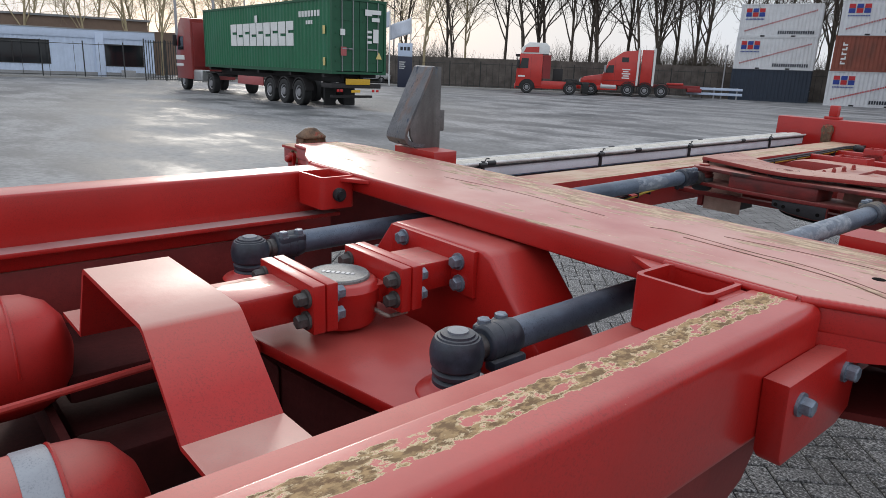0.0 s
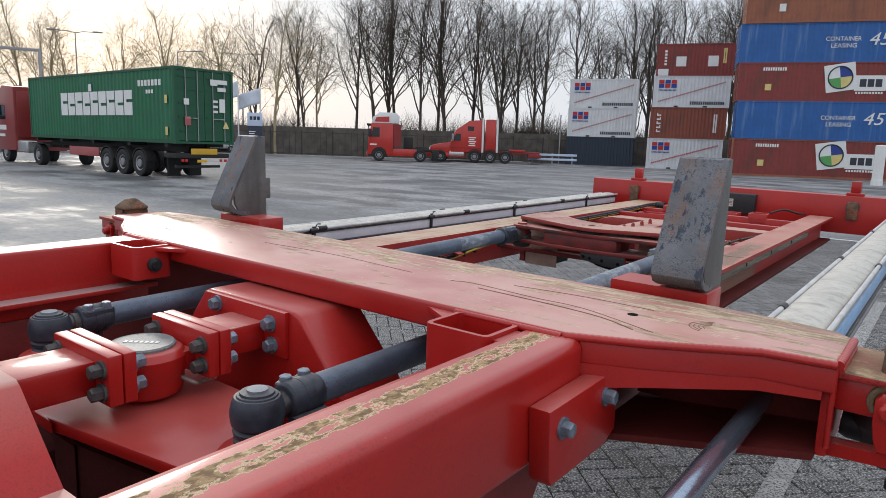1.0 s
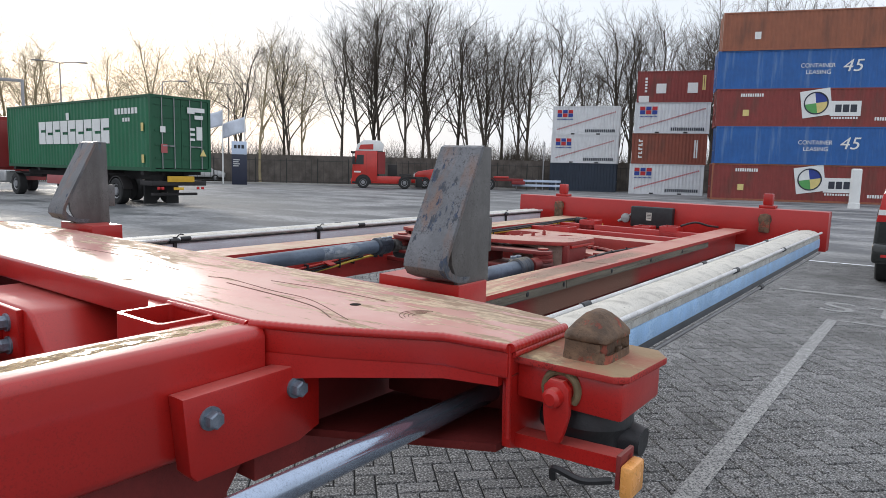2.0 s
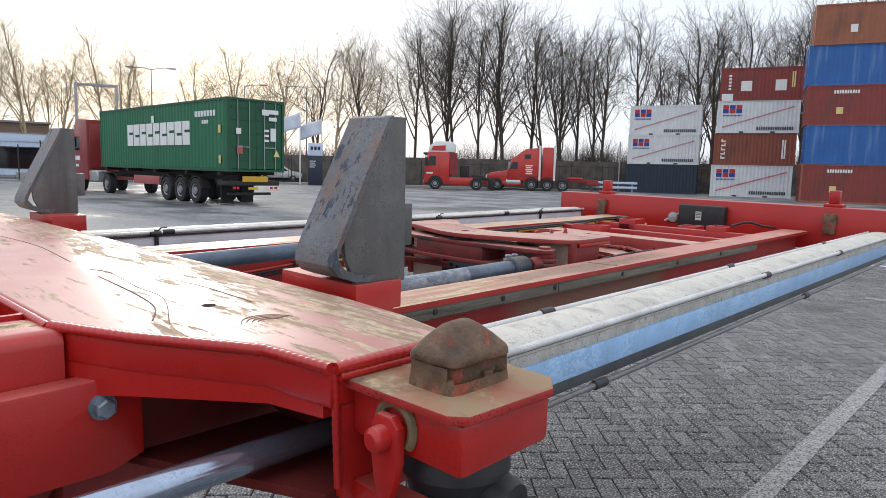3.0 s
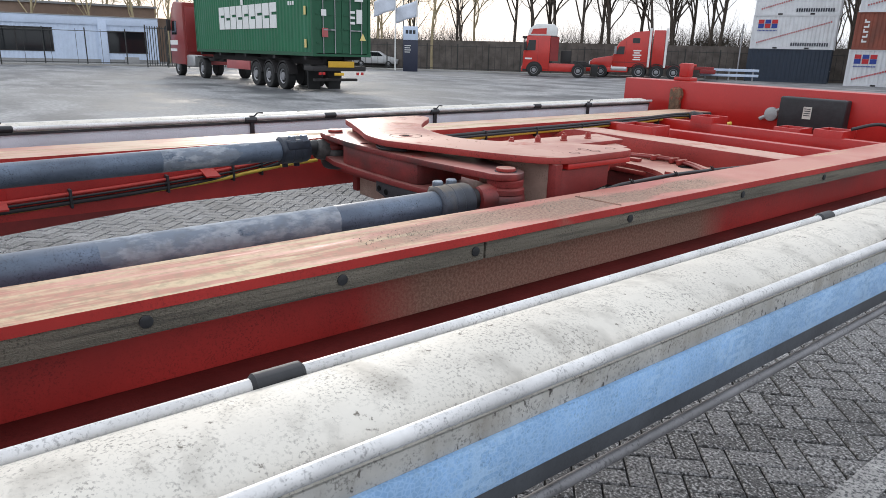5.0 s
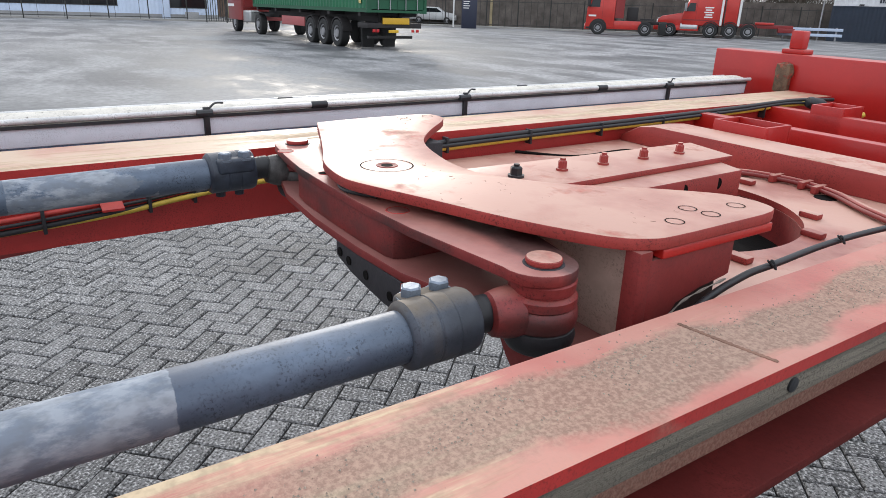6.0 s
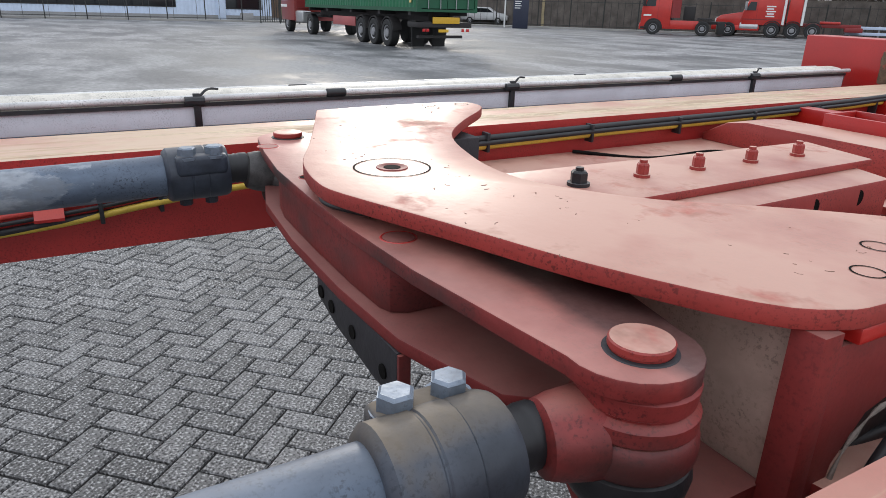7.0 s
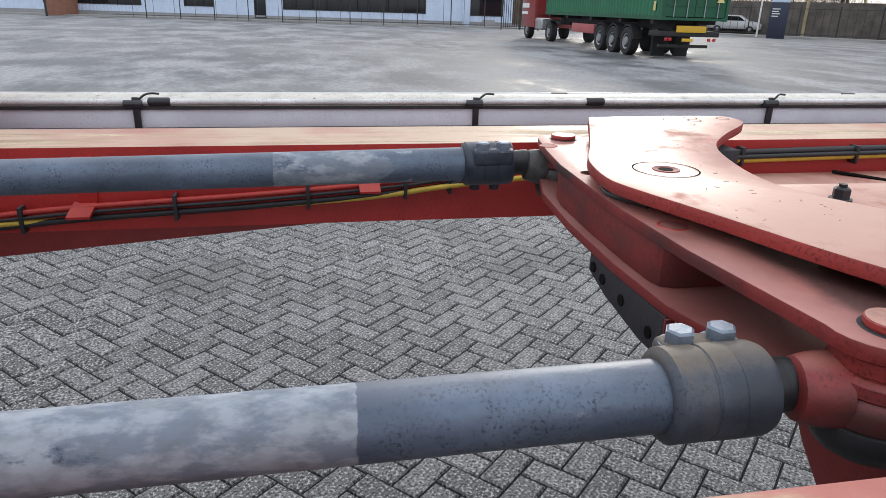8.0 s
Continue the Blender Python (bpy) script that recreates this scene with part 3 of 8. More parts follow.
    bmesh.ops.recalc_face_normals(bm, faces=bm.faces)
    part("head", bm, rust, lock, "rusty brown twistlock head", 50)
    bm = BM()
    turned(bm, (side * 1.125, 0.0, -0.122), (0, 0, -1), [(0.050, 0.0), (0.058, 0.012), (0.060, 0.030), (0.050, 0.045), (0.046, 0.075), (0.030, 0.092)], 20)
    turned(bm, (side * 1.05, 0.01, -0.165), (side, 0, -0.06), [(0.022, 0.0), (0.026, 0.01), (0.026, 0.12), (0.020, 0.15)], 14)
    part("lock_nut", bm, black_rubber, lock, "black cast lock nut")
    bm = BM()   # locking lever on the rear face
    lx = 1.113
    turned(bm, (side * lx, -0.073, -0.102), (0, -1, 0), [(0.017, 0), (0.017, 0.010), (0.012, 0.012), (0.0135, 0.024), (0.0125, 0.032), (0.008, 0.036)], 18)
    prism(bm, [(side * (lx + x), z) for x, z in ((-0.018, -0.090), (-0.010, -0.080), (0.010, -0.080), (0.019, -0.090), (0.020, -0.125), (0.014, -0.150), (0.008, -0.166), (-0.008, -0.166), (-0.014, -0.150), (-0.018, -0.125))], -0.092, -0.080, "y", bevel=0.003)
    part("lever", bm, red_paint, lock, "red locking lever with pin")
    ring_pts = [(side * lx + 0.024 * math.cos(radians(a)), -0.0745, -0.096 + 0.024 * math.sin(radians(a))) for a in range(-40, 221, 13)]
    part("grease_crust", tube(BM(), ring_pts, 0.0055, 8), grease_tan, lock, "crust of dried brown grease")
    PLACE = LEVEL

# rope-like weld seams at the bolster's ends, corners and skirts
def rope(points, r, step=0.003):
    bm, pts, a = BM(), [Vector(q) for q in points], 0.0
    line = []
    for p0, p1 in zip(pts, pts[1:]):
        n = max(2, int((p1 - p0).length / step))
        line += [p0.lerp(p1, k / n) for k in range(n)]
    line.append(pts[-1])
    return tube(bm, line, [r * (1.0 + 0.07 * math.sin(k * 1.9)) for k in range(len(line))], 10)


for side in (1, -1):
    part("weld_seam", rope([(side * 1.047, -0.088, DECK - 0.006), (side * 1.047, 0.072, DECK - 0.006)], 0.0068), red_paint, bolster, angle=80)
    part("weld_seam", rope([(side * 1.049, -0.084, DECK - 0.015), (side * 1.049, 0.070, DECK - 0.015)], 0.0050), red_paint, bolster, angle=80)
    part("weld_seam", rope([(side * 0.692, -0.240, DECK - 0.008), (side * 0.694, -0.240, -0.218)], 0.005), red_paint, bolster, angle=80)
    part("weld_seam", rope([(side * x, y, DECK - 0.006) for x, y in rear_edge], 0.0065), red_paint, bolster, angle=80)
    part("weld_seam", rope([(side * 1.043, -0.086, DECK - 0.004), (side * 1.043, -0.080, -0.180)], 0.0042), red_paint, bolster, angle=80)
    part("weld_seam", rope([(side * 0.47, -0.241, DECK - 0.008), (side * 0.68, -0.241, DECK - 0.008)], 0.006), red_paint, bolster, angle=80)

# long gouges, circling scrape marks and a drain hole in the deck
def gouge(points, r=0.0008):
    return part("gouge", tube(BM(), smooth_line([(x, y, DECK + 0.0002) for x, y in points], 6), r, 6), gouge_brown, bolster)


gouge([(0.33, -0.070), (0.38, -0.056), (0.53, -0.073), (0.64, -0.080), (0.79, -0.140)])
gouge([(0.41, -0.084), (0.55, -0.094), (0.64, -0.104), (0.70, -0.118), (0.76, -0.148)], 0.0012)
gouge([(0.45, -0.010), (0.60, 0.006), (0.74, 0.002)])
gouge([(-0.30, -0.06), (-0.05, -0.045), (0.22, -0.066)])
for k in range(4):
    rr = 0.022 + 0.0075 * k
    gouge([(0.862 + rr * math.cos(radians(a)), -0.040 + rr * 0.85 * math.sin(radians(a))) for a in range(125 - 6 * k, 236 + 4 * k, 14)], 0.0007)
part("drain_hole", cyl(BM(), (0.722, -0.054, DECK - 0.002), (0.722, -0.054, DECK + 0.0006), 0.0095, n=18), void_dark, bolster)
# container guide stops at the bolster
PLACE = STOPS
for x0, x1 in ((0.715, 0.812), (-0.775, -0.675)):
    inner = x1   # the gusset stands on the +x edge of both
    bm = BM()
    prism(bm, [(0.128, -0.142), (0.208, -0.142), (0.208, -0.078), (0.224, -0.078), (0.224, -0.032), (0.128, -0.032)], x0 - (0.10 if x0 > 0 else 0.01), inner + (0.004 if x0 > 0 else 0.10), "x", bevel=0.003)
    stop = part("stop_foot", bm, red_paint, trailer)
    bm = BM()   # the leaning face, curled under at its foot
    path = [(0.160, -0.030), (0.125, -0.026), (0.098, -0.016), (0.086, 0.000), (0.088, 0.016), (0.104, 0.050), (0.190, 0.218), (0.193, 0.226)]
    thick = [(y + 0.011, z + (0.004 if k > 3 else 0.010)) for k, (y, z) in enumerate(path)]
    band(bm, path, thick, x0, x1, "x")
    part("guide_face", bm, guide_steel, stop, "scratched bare steel guide face")
    bm = BM()
    prism(bm, [(0.135, -0.035), (0.236, -0.035), (0.232, 0.228), (0.195, 0.228), (0.108, 0.046), (0.112, 0.010), (0.122, -0.010)], inner - 0.012, inner - 0.002, "x", bevel=0.0015)
    part("gusset", bm, grey_steel, stop, "grey steel gusset")
    bm = BM()
    box(bm, inner - 0.03, inner - 0.013, 0.236, 0.262, 0.02, 0.09, 0.003)
    part("rear_tab", bm, grey_steel, stop)

# stake pockets behind the bolster
PLACE = AFT
for side in (1, -1):
    bm = BM()
    xi, xo, ya, yb, za, zb, t, r = 0.466, 0.592, -0.306, -0.204, -0.142, -0.058, 0.008, 0.014

    def rounded(d, rr):
        pts = []
        for px, py, a0 in ((xo - d - rr, yb - d - rr, 0), (xi + d + rr, yb - d - rr, 90), (xi + d + rr, ya + d + rr, 180), (xo - d - rr, ya + d + rr, 270)):
            pts += [(side * (px + rr * math.cos(radians(a0 + k * 22.5))), py + rr * math.sin(radians(a0 + k * 22.5))) for k in range(5)]
        return pts
    outer_p, inner_p = rounded(0.0, r), rounded(t, r - 0.004)
    ring = [[(ox, oy, za), (ox, oy, zb - 0.002), (ox * 0.98 + ix * 0.02, oy * 0.98 + iy * 0.02, zb), (ix, iy, zb), (ix, iy, za)] for (ox, oy), (ix, iy) in zip(outer_p, inner_p)]
    loft(bm, ring + ring[:1])
    pocket = part("stake_pocket", bm, red_paint, trailer, "open red box-section pocket")
    part("pocket_tab", box(BM(), *sorted((side * 0.592, side * 0.604)), -0.29, -0.22, -0.076, -0.064, 0.002), red_paint, pocket)
    bm = BM()
    prism(bm, [(side * 0.395, -0.207), (side * 0.466, -0.207), (side * 0.466, -0.25)], -0.072, -0.062, "z", bevel=0.001)
    part("corner_gusset", bm, red_paint, pocket)
    part("pocket_floor", box(BM(), *sorted((side * 0.47, side * 0.588)), -0.30, -0.21, -0.142, -0.136), red_dark, pocket)
    bm = BM()
    turned(bm, (side * 0.466, -0.255, -0.105), (-side, 0, 0), [(0.018, 0), (0.018, 0.010), (0.011, 0.012), (0.011, 0.018)], 14)
    part("plug", bm, black_rubber, pocket)

# bolted bracket on the right beam's outer face, with a gusset below
for side in (1, -1):
    bm = BM()
    prism(bm, [(-0.358, -0.122), (-0.132, -0.118), (-0.123, -0.126), (-0.122, -0.225), (-0.165, -0.240), (-0.338, -0.240), (-0.348, -0.228)], side * 0.700, side * 0.735, "x", bevel=0.004)
    bracket = part("bolted_bracket", bm, red_paint, trailer)
    for k, (y, z) in enumerate(((-0.318, -0.157), (-0.172, -0.152))):
        part("bolt", hexbolt(BM(), (side * 0.735, y, z), (side, 0, 0), 0.0125, 0.018), zinc, bracket, "zinc-plated hexagon bolt")
    bm = BM()
    prism(bm, [(-0.72, -0.228), (-0.17, -0.228), (-0.25, -0.34), (-0.42, -0.42), (-0.72, -0.42)], side * 0.640, side * 0.655, "x", bevel=0.002)
    part("lower_gusset", bm, red_dark, trailer)

# rear side-guard tube under the outriggers
PLACE = LEVEL
for side in (1, -1):
    bm = BM()
    tube(bm, [(side * 0.926, -2.6, -0.176), (side * 0.926, 0.14, -0.176)], 0.0170, 20)
    part("guard_tube", bm, chrome, trailer, "polished round guard tube")
    bm = BM()
    turned(bm, (side * 0.926, 0.14, -0.176), (0, 1, 0), [(0.024, -0.02), (0.026, 0.01), (0.022, 0.06)], 16)
    part("tube_end", bm, black_rubber, trailer)
PLACE = OUTER
# amber marker lamp on its channel arm under the right twistlock
bm = BM()
loft(bm, [[(x, y, z), (x, y + 0.03, z), (x, y + 0.03, z - 0.020), (x, y, z - 0.020)] for x, y, z in ((1.043, -0.070, -0.178), (1.212, -0.096, -0.158))])
arm = part("lamp_arm", bm, red_paint, trailer)
part("arm_end", box(BM(), 1.206, 1.212, -0.104, -0.060, -0.196, -0.152, 0.001), red_dark, arm)
bm = BM()
box(bm, 1.212, 1.228, -0.106, -0.062, -0.205, -0.163, 0.004)
part("marker_lamp", bm, amber, arm, "amber marker lamp")
part("lamp_cable", tube(BM(), smooth_line([(1.20, -0.10, -0.188), (1.17, -0.12, -0.190), (1.13, -0.115, -0.188), (1.125, -0.11, -0.205)]), 0.005, 6), hose_black, arm)

# ---- steering gear of the rear bogie
PLACE = AFT
bm = BM()   # trapezoid carrier block under the bolster
prism(bm, [(-0.155, -0.108), (0.130, -0.108), (0.150, -0.116), (0.33, -0.310), (0.33, -0.36), (-0.33, -0.36), (-0.33, -0.31), (-0.175, -0.116)], -0.300, -0.135, "y", bevel=0.008, seg=3)
carrier = part("carrier_block", bm, red_paint, trailer, "welded red carrier block")
bm = BM()
prism(bm, [(-0.150, -0.110), (0.118, -0.110), (0.118, -0.205), (-0.150, -0.205)], -0.312, -0.299, "y", bevel=0.003)
flange = part("carrier_flange", bm, red_paint, carrier)
for x, z in ((-0.105, -0.130), (0.075, -0.139), (0.080, -0.183), (-0.105, -0.183)):
    part("bolt", hexbolt(BM(), (x, -0.312, z), (0, -1, 0), 0.0135, 0.018), zinc, carrier, "zinc-plated hexagon bolt")
bm = BM()   # link arm forward of the ball race
box(bm, -0.055, 0.055, -0.440, -0.310, -0.196, -0.138, 0.006)
part("link_arm", bm, red_worn, trailer)
bm = BM()   # link arm behind it
box(bm, -0.055, 0.055, -0.815, -0.648, -0.196, -0.138, 0.006)
part("link_arm", bm, red_worn, trailer)
for y0, y1 in ((-0.650, -0.626), (-0.624, -0.602), (-0.468, -0.446), (-0.444, -0.420)):
    part("clamp_plate", box(BM(), -0.098, 0.098, y0, y1, -0.208, -0.122, 0.003), red_paint, trailer)
random.seed(11)
for y, back in ((-0.650, -1), (-0.602, 1), (-0.420, 1), (-0.468, -1)):
    for x in (-0.078, 0.078):
        for z in (-0.148, -0.186):
            near_side = (y in (-0.650, -0.468))
            part("clamp_bolt", hexbolt(BM(), (x, y, z), (0, back, 0), 0.0125, 0.022), dark_bolt if near_side else zinc, trailer, "grimy hexagon bolt" if near_side else "")
bm = BM()   # race housing with its pale cap
turned(bm, (0, -0.535, -0.235), (0, 0, 1), [(0.060, 0.0), (0.066, 0.012), (0.066, 0.035), (0.072, 0.045), (0.072, 0.070), (0.064, 0.080), (0.060, 0.082)], 32)
box(bm, -0.055, 0.055, -0.603, -0.467, -0.195, -0.160, 0.004)
housing = part("ball_race_housing", bm, red_paint, trailer)
bm = BM()
turned(bm, (-0.012, -0.534, -0.156), (0, 0, 1), [(0.056, 0.0), (0.058, 0.002), (0.058, 0.007), (0.055, 0.010), (0.053, 0.0094), (0.050, 0.0092)], 40)
part("race_cap", bm, cap_cast, housing, "round pale metal cap")
bm = BM()
for k in range(7):
    box(bm, -0.044 + k * 0.0095, -0.044 + k * 0.0095 + 0.006, -0.540, -0.529, -0.1470, -0.1460)
bmesh.ops.rotate(bm, verts=bm.verts, cent=(-0.012, -0.535, 0), matrix=Matrix.Rotation(radians(40), 3, "Z"))
part("cast_bars", bm, strap_grey, housing)
bm = BM()
tube(bm, smooth_line([(0.04, -0.50, -0.205), (0.075, -0.485, -0.215), (0.06, -0.46, -0.225), (0.09, -0.45, -0.21)]), 0.004, 6)
part("grease_line", bm, sealant_grey, housing)
bm = BM()   # steering plate with its four arms
core = [(0.0, -0.70), (-0.09, -0.70), (-0.30, -0.625), (-0.385, -0.595), (-0.405, -0.555), (-0.39, -0.51), (-0.32, -0.47), (-0.20, -0.43), (-0.10, -0.405),
        (0.10, -0.405), (0.20, -0.43), (0.30, -0.47), (0.37, -0.485), (0.402, -0.53), (0.402, -0.595), (0.372, -0.632), (0.32, -0.640), (-0.02, -0.696)]
prism(bm, core, -0.268, -0.245, "z", bevel=0.004)
steer = part("steering_plate", bm, red_paint, trailer, "dusty red steering plate")
# added dark block that fills in the shade under the steering plate
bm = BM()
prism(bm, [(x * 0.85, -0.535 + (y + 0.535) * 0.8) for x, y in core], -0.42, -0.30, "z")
part("plate_fill", bm, bogie_shade, steer)


def ball_joint(x, y, z):
    """A rubber-booted ball joint on a red boss."""
    bm = BM()
    turned(bm, (x, y, -0.245), (0, 0, 1), [(0.062, 0.0), (0.058, 0.004), (0.046, 0.008), (0.040, 0.014), (0.034, 0.018)], 28)
    part("boss", bm, red_paint, steer)
    bm = BM()
    turned(bm, (x, y, z - 0.088), (0, 0, 1), [(0.032, 0.0), (0.037, 0.004), (0.037, 0.010), (0.033, 0.014), (0.037, 0.018), (0.038, 0.024), (0.034, 0.028), (0.040, 0.034), (0.042, 0.048), (0.042, 0.056), (0.040, 0.066),
                                             (0.037, 0.074), (0.035, 0.077), (0.032, 0.0775), (0.031, 0.080), (0.027, 0.0805), (0.026, 0.084), (0.018, 0.085)], 32)
    joint = part("ball_joint", bm, blue_black, trailer, "dark booted ball joint")
    part("joint_cap", turned(BM(), (x, y, z - 0.003), (0, 0, 1), [(0.016, -0.001), (0.016, 0.003), (0.006, 0.004)], 20), galv, joint)
    return joint


ball_joint(0.327, -0.535, -0.145)
ball_joint(-0.352, -0.554, -0.150)


def steering_rod(s, y0, a, b, clamp_y, clamp_len):
    """The long tie rod from the rear ball joint to the front steering arm."""
    a, b = Vector(a), Vector(b)
    d = (b - a).normalized()
    neck = part("rod_neck", turned(BM(), (a.x, y0 + 0.03, a.z - 0.003), (0, 1, 0.02), [(0.016, -0.01), (0.017, 0.012), (0.020, 0.014), (0.020, 0.05)], 20), dark_bolt, trailer)
    rod = part("steering_rod", tube(BM(), [a + (b - a) * k / 12 for k in range(13)], 0.0262, 28), rod_paint if s > 0 else rod_paint_far, trailer, "blue-grey steel steering rod with scraped patches")
    for start, ln, name, material, rr in ((a - d * 0.016, 0.066, "rear_clamp", blue_black, 0.0300), (a + d * (clamp_y - a.y), clamp_len, "front_clamp", brown_clamp if s > 0 else blue_black, 0.0345)):
        bm = BM()
        prof = [(rr * 0.80, -0.003), (rr * 0.90, -0.002), (rr, 0.002), (rr, ln * 0.34), (rr * 0.975, ln * 0.355), (rr * 0.975, ln * 0.37), (rr, ln * 0.385), (rr * 1.01, ln * 0.62), (rr * 0.985, ln * 0.635), (rr * 0.985, ln * 0.65), (rr * 1.01, ln * 0.67), (rr, ln - 0.006), (rr * 0.94, ln - 0.001), (rr * 0.78, ln)]
        turned(bm, start, d, prof, 32)
        clamp = part(name, bm, material, rod, "grimy bolted clamp sleeve")
        gap = 0.0165 if name == "front_clamp" else 0.019
        mid = start + d * (0.040 if name == "front_clamp" else ln * 0.5)
        off = Vector((-s * 0.024, 0, 0.026)) if name == "front_clamp" else Vector((-s * 0.015, 0, 0.022))
        bm = BM()
        bmesh.ops.create_cube(bm, size=1.0, matrix=Matrix.Translation(mid + off + Vector((0, 0, -0.010))) @ Matrix.Diagonal((0.026, gap * 2 + 0.030, 0.026, 1)))
        bmesh.ops.bevel(bm, geom=bm.edges[:], offset=0.006, segments=3, affect="EDGES", profile=0.5)
        part("lug", bm, material, clamp)
        if material is blue_black:   # the clamp's ears and nuts below
            bm = BM()
            bmesh.ops.create_cube(bm, size=1.0, matrix=Matrix.Translation(mid + Vector((s * 0.020, 0, -0.030))) @ Matrix.Diagonal((0.024, gap * 2 + 0.034, 0.018, 1)))
            bmesh.ops.bevel(bm, geom=bm.edges[:], offset=0.005, segments=2, affect="EDGES", profile=0.5)
            for k in (-1, 1):
                cyl(bm, mid + Vector((s * 0.020, gap * k, -0.036)), mid + Vector((s * 0.020, gap * k, -0.048)), 0.0085, n=6)
            part("lower_lug", bm, material, clamp)
        for k in (-1, 1):
            q = mid + off + d * gap * k + Vector((0, 0, -0.002))
            part("clamp_bolt", hexbolt(BM(), q, (0, 0.02, 1), 0.0112, 0.0150), zinc, clamp, "zinc-plated hexagon bolt")
    tip = start + d * ln
    part("thread_sleeve", turned(BM(), tip - d * 0.004, d, [(0.0185, 0.0), (0.0195, 0.003), (0.0188, 0.006), (0.0198, 0.009), (0.0190, 0.012), (0.0200, 0.015), (0.0192, 0.018), (0.0202, 0.021), (0.0200, 0.030), (0.0185, 0.031)], 20), hose_black, rod, "black threaded stud")
    return rod, tip


PLACE = LEVEL
rod_right, end_right = steering_rod(1, -0.580, (0.345, -0.505, -0.168), (0.337, 1.150, -0.156), 1.132, 0.076)
rod_left, end_left = steering_rod(-1, -0.588, (-0.338, -0.513, -0.171), (-0.312, 1.150, -0.143), 1.128, 0.076)
PLACE = AFT

# sheet-metal bridge over the air tanks
bm = BM()
prof = [(0.405, -0.207), (0.292, -0.210), (0.176, -0.104), (0.164, -0.098), (-0.122, -0.100), (-0.133, -0.106), (-0.205, -0.236), (-0.33, -0.240)]
low = [(0.405, -0.215), (0.288, -0.218), (0.171, -0.111), (0.160, -0.106), (-0.118, -0.108), (-0.127, -0.112), (-0.200, -0.244), (-0.33, -0.248)]
band(bm, prof, low, -0.938, -0.805, "y")
part("sheet_bridge", bm, bridge_paint, trailer, "bent red sheet-metal bridge plate")
# air tanks with straps
for x, z, y1, rr in ((0.16, -0.355, -0.945, 0.110), (-0.36, -0.318, -0.925, 0.115)):
    bm = BM()
    prof = [(0.02, 0.0), (rr * 0.55, 0.012), (rr * 0.82, 0.035), (rr * 0.97, 0.07), (rr, 0.11), (rr, 0.60), (rr * 0.8, 0.68), (0.02, 0.71)]
    turned(bm, (x, y1, z), (0, -1, 0), prof, 36)
    # dusty red: the pale tone along the tank's top stands for glare
    tank = part("air_tank", bm, red_flat, trailer, "rounded red air tank")
    bm = BM()
    turned(bm, (x, y1 - (0.108 if x > 0 else 0.30), z), (0, -1, 0), [(rr * 1.008, 0.0), (rr * 1.018, 0.002), (rr * 1.018, 0.038), (rr * 1.008, 0.040)], 36)
    part("strap", bm, strap_grey, tank, "grey steel strap")
    bm = BM()
    tube(bm, [(x + rr * 1.004 * math.cos(a), y1 - 0.105, z + rr * 1.004 * math.sin(a)) for a in [math.pi * k / 20 for k in range(21)]], 0.003, 6)
    part("weld_seam", bm, red_paint, tank)
part("brake_line", tube(BM(), [(0.02, -1.40, -0.252), (-0.005, -1.091, -0.25), (-0.031, -0.873, -0.25), (-0.05, -0.80, -0.25)], 0.006, 8), hose_red, trailer, "thin red brake pipe")
# added dark sheets that fill in the shade below the bogie
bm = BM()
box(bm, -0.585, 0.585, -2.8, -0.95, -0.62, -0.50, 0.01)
part("bogie_fill_floor", bm, bogie_shade, trailer, "dark sheet filling the shade under the bogie")
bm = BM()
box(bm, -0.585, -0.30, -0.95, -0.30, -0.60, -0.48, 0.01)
part("bogie_fill_side", bm, bogie_shade, trailer)
part("bogie_fill", box(BM(), -0.30, 0.40, -0.76, -0.34, -0.56, -0.44, 0.01), bogie_shade, trailer)
part("bogie_fill", box(BM(), -0.02, 0.60, -0.90, -0.72, -0.62, -0.52, 0.01), bogie_shade, trailer)
part("bogie_fill", box(BM(), -0.30, -0.19, -0.95, -0.72, -0.60, -0.48, 0.01), bogie_shade, trailer)
part("bogie_fill", box(BM(), -0.60, -0.30, -0.95, -0.72, -0.42, -0.36, 0.01), bogie_shade, trailer)
part("bogie_fill", box(BM(), -0.585, -0.10, -0.72, -0.36, -0.40, -0.34, 0.01), bogie_shade, trailer)
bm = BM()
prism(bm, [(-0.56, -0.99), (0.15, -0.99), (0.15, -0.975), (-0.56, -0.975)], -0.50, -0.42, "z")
part("bogie_fill_cross", bm, bogie_shade, trailer)

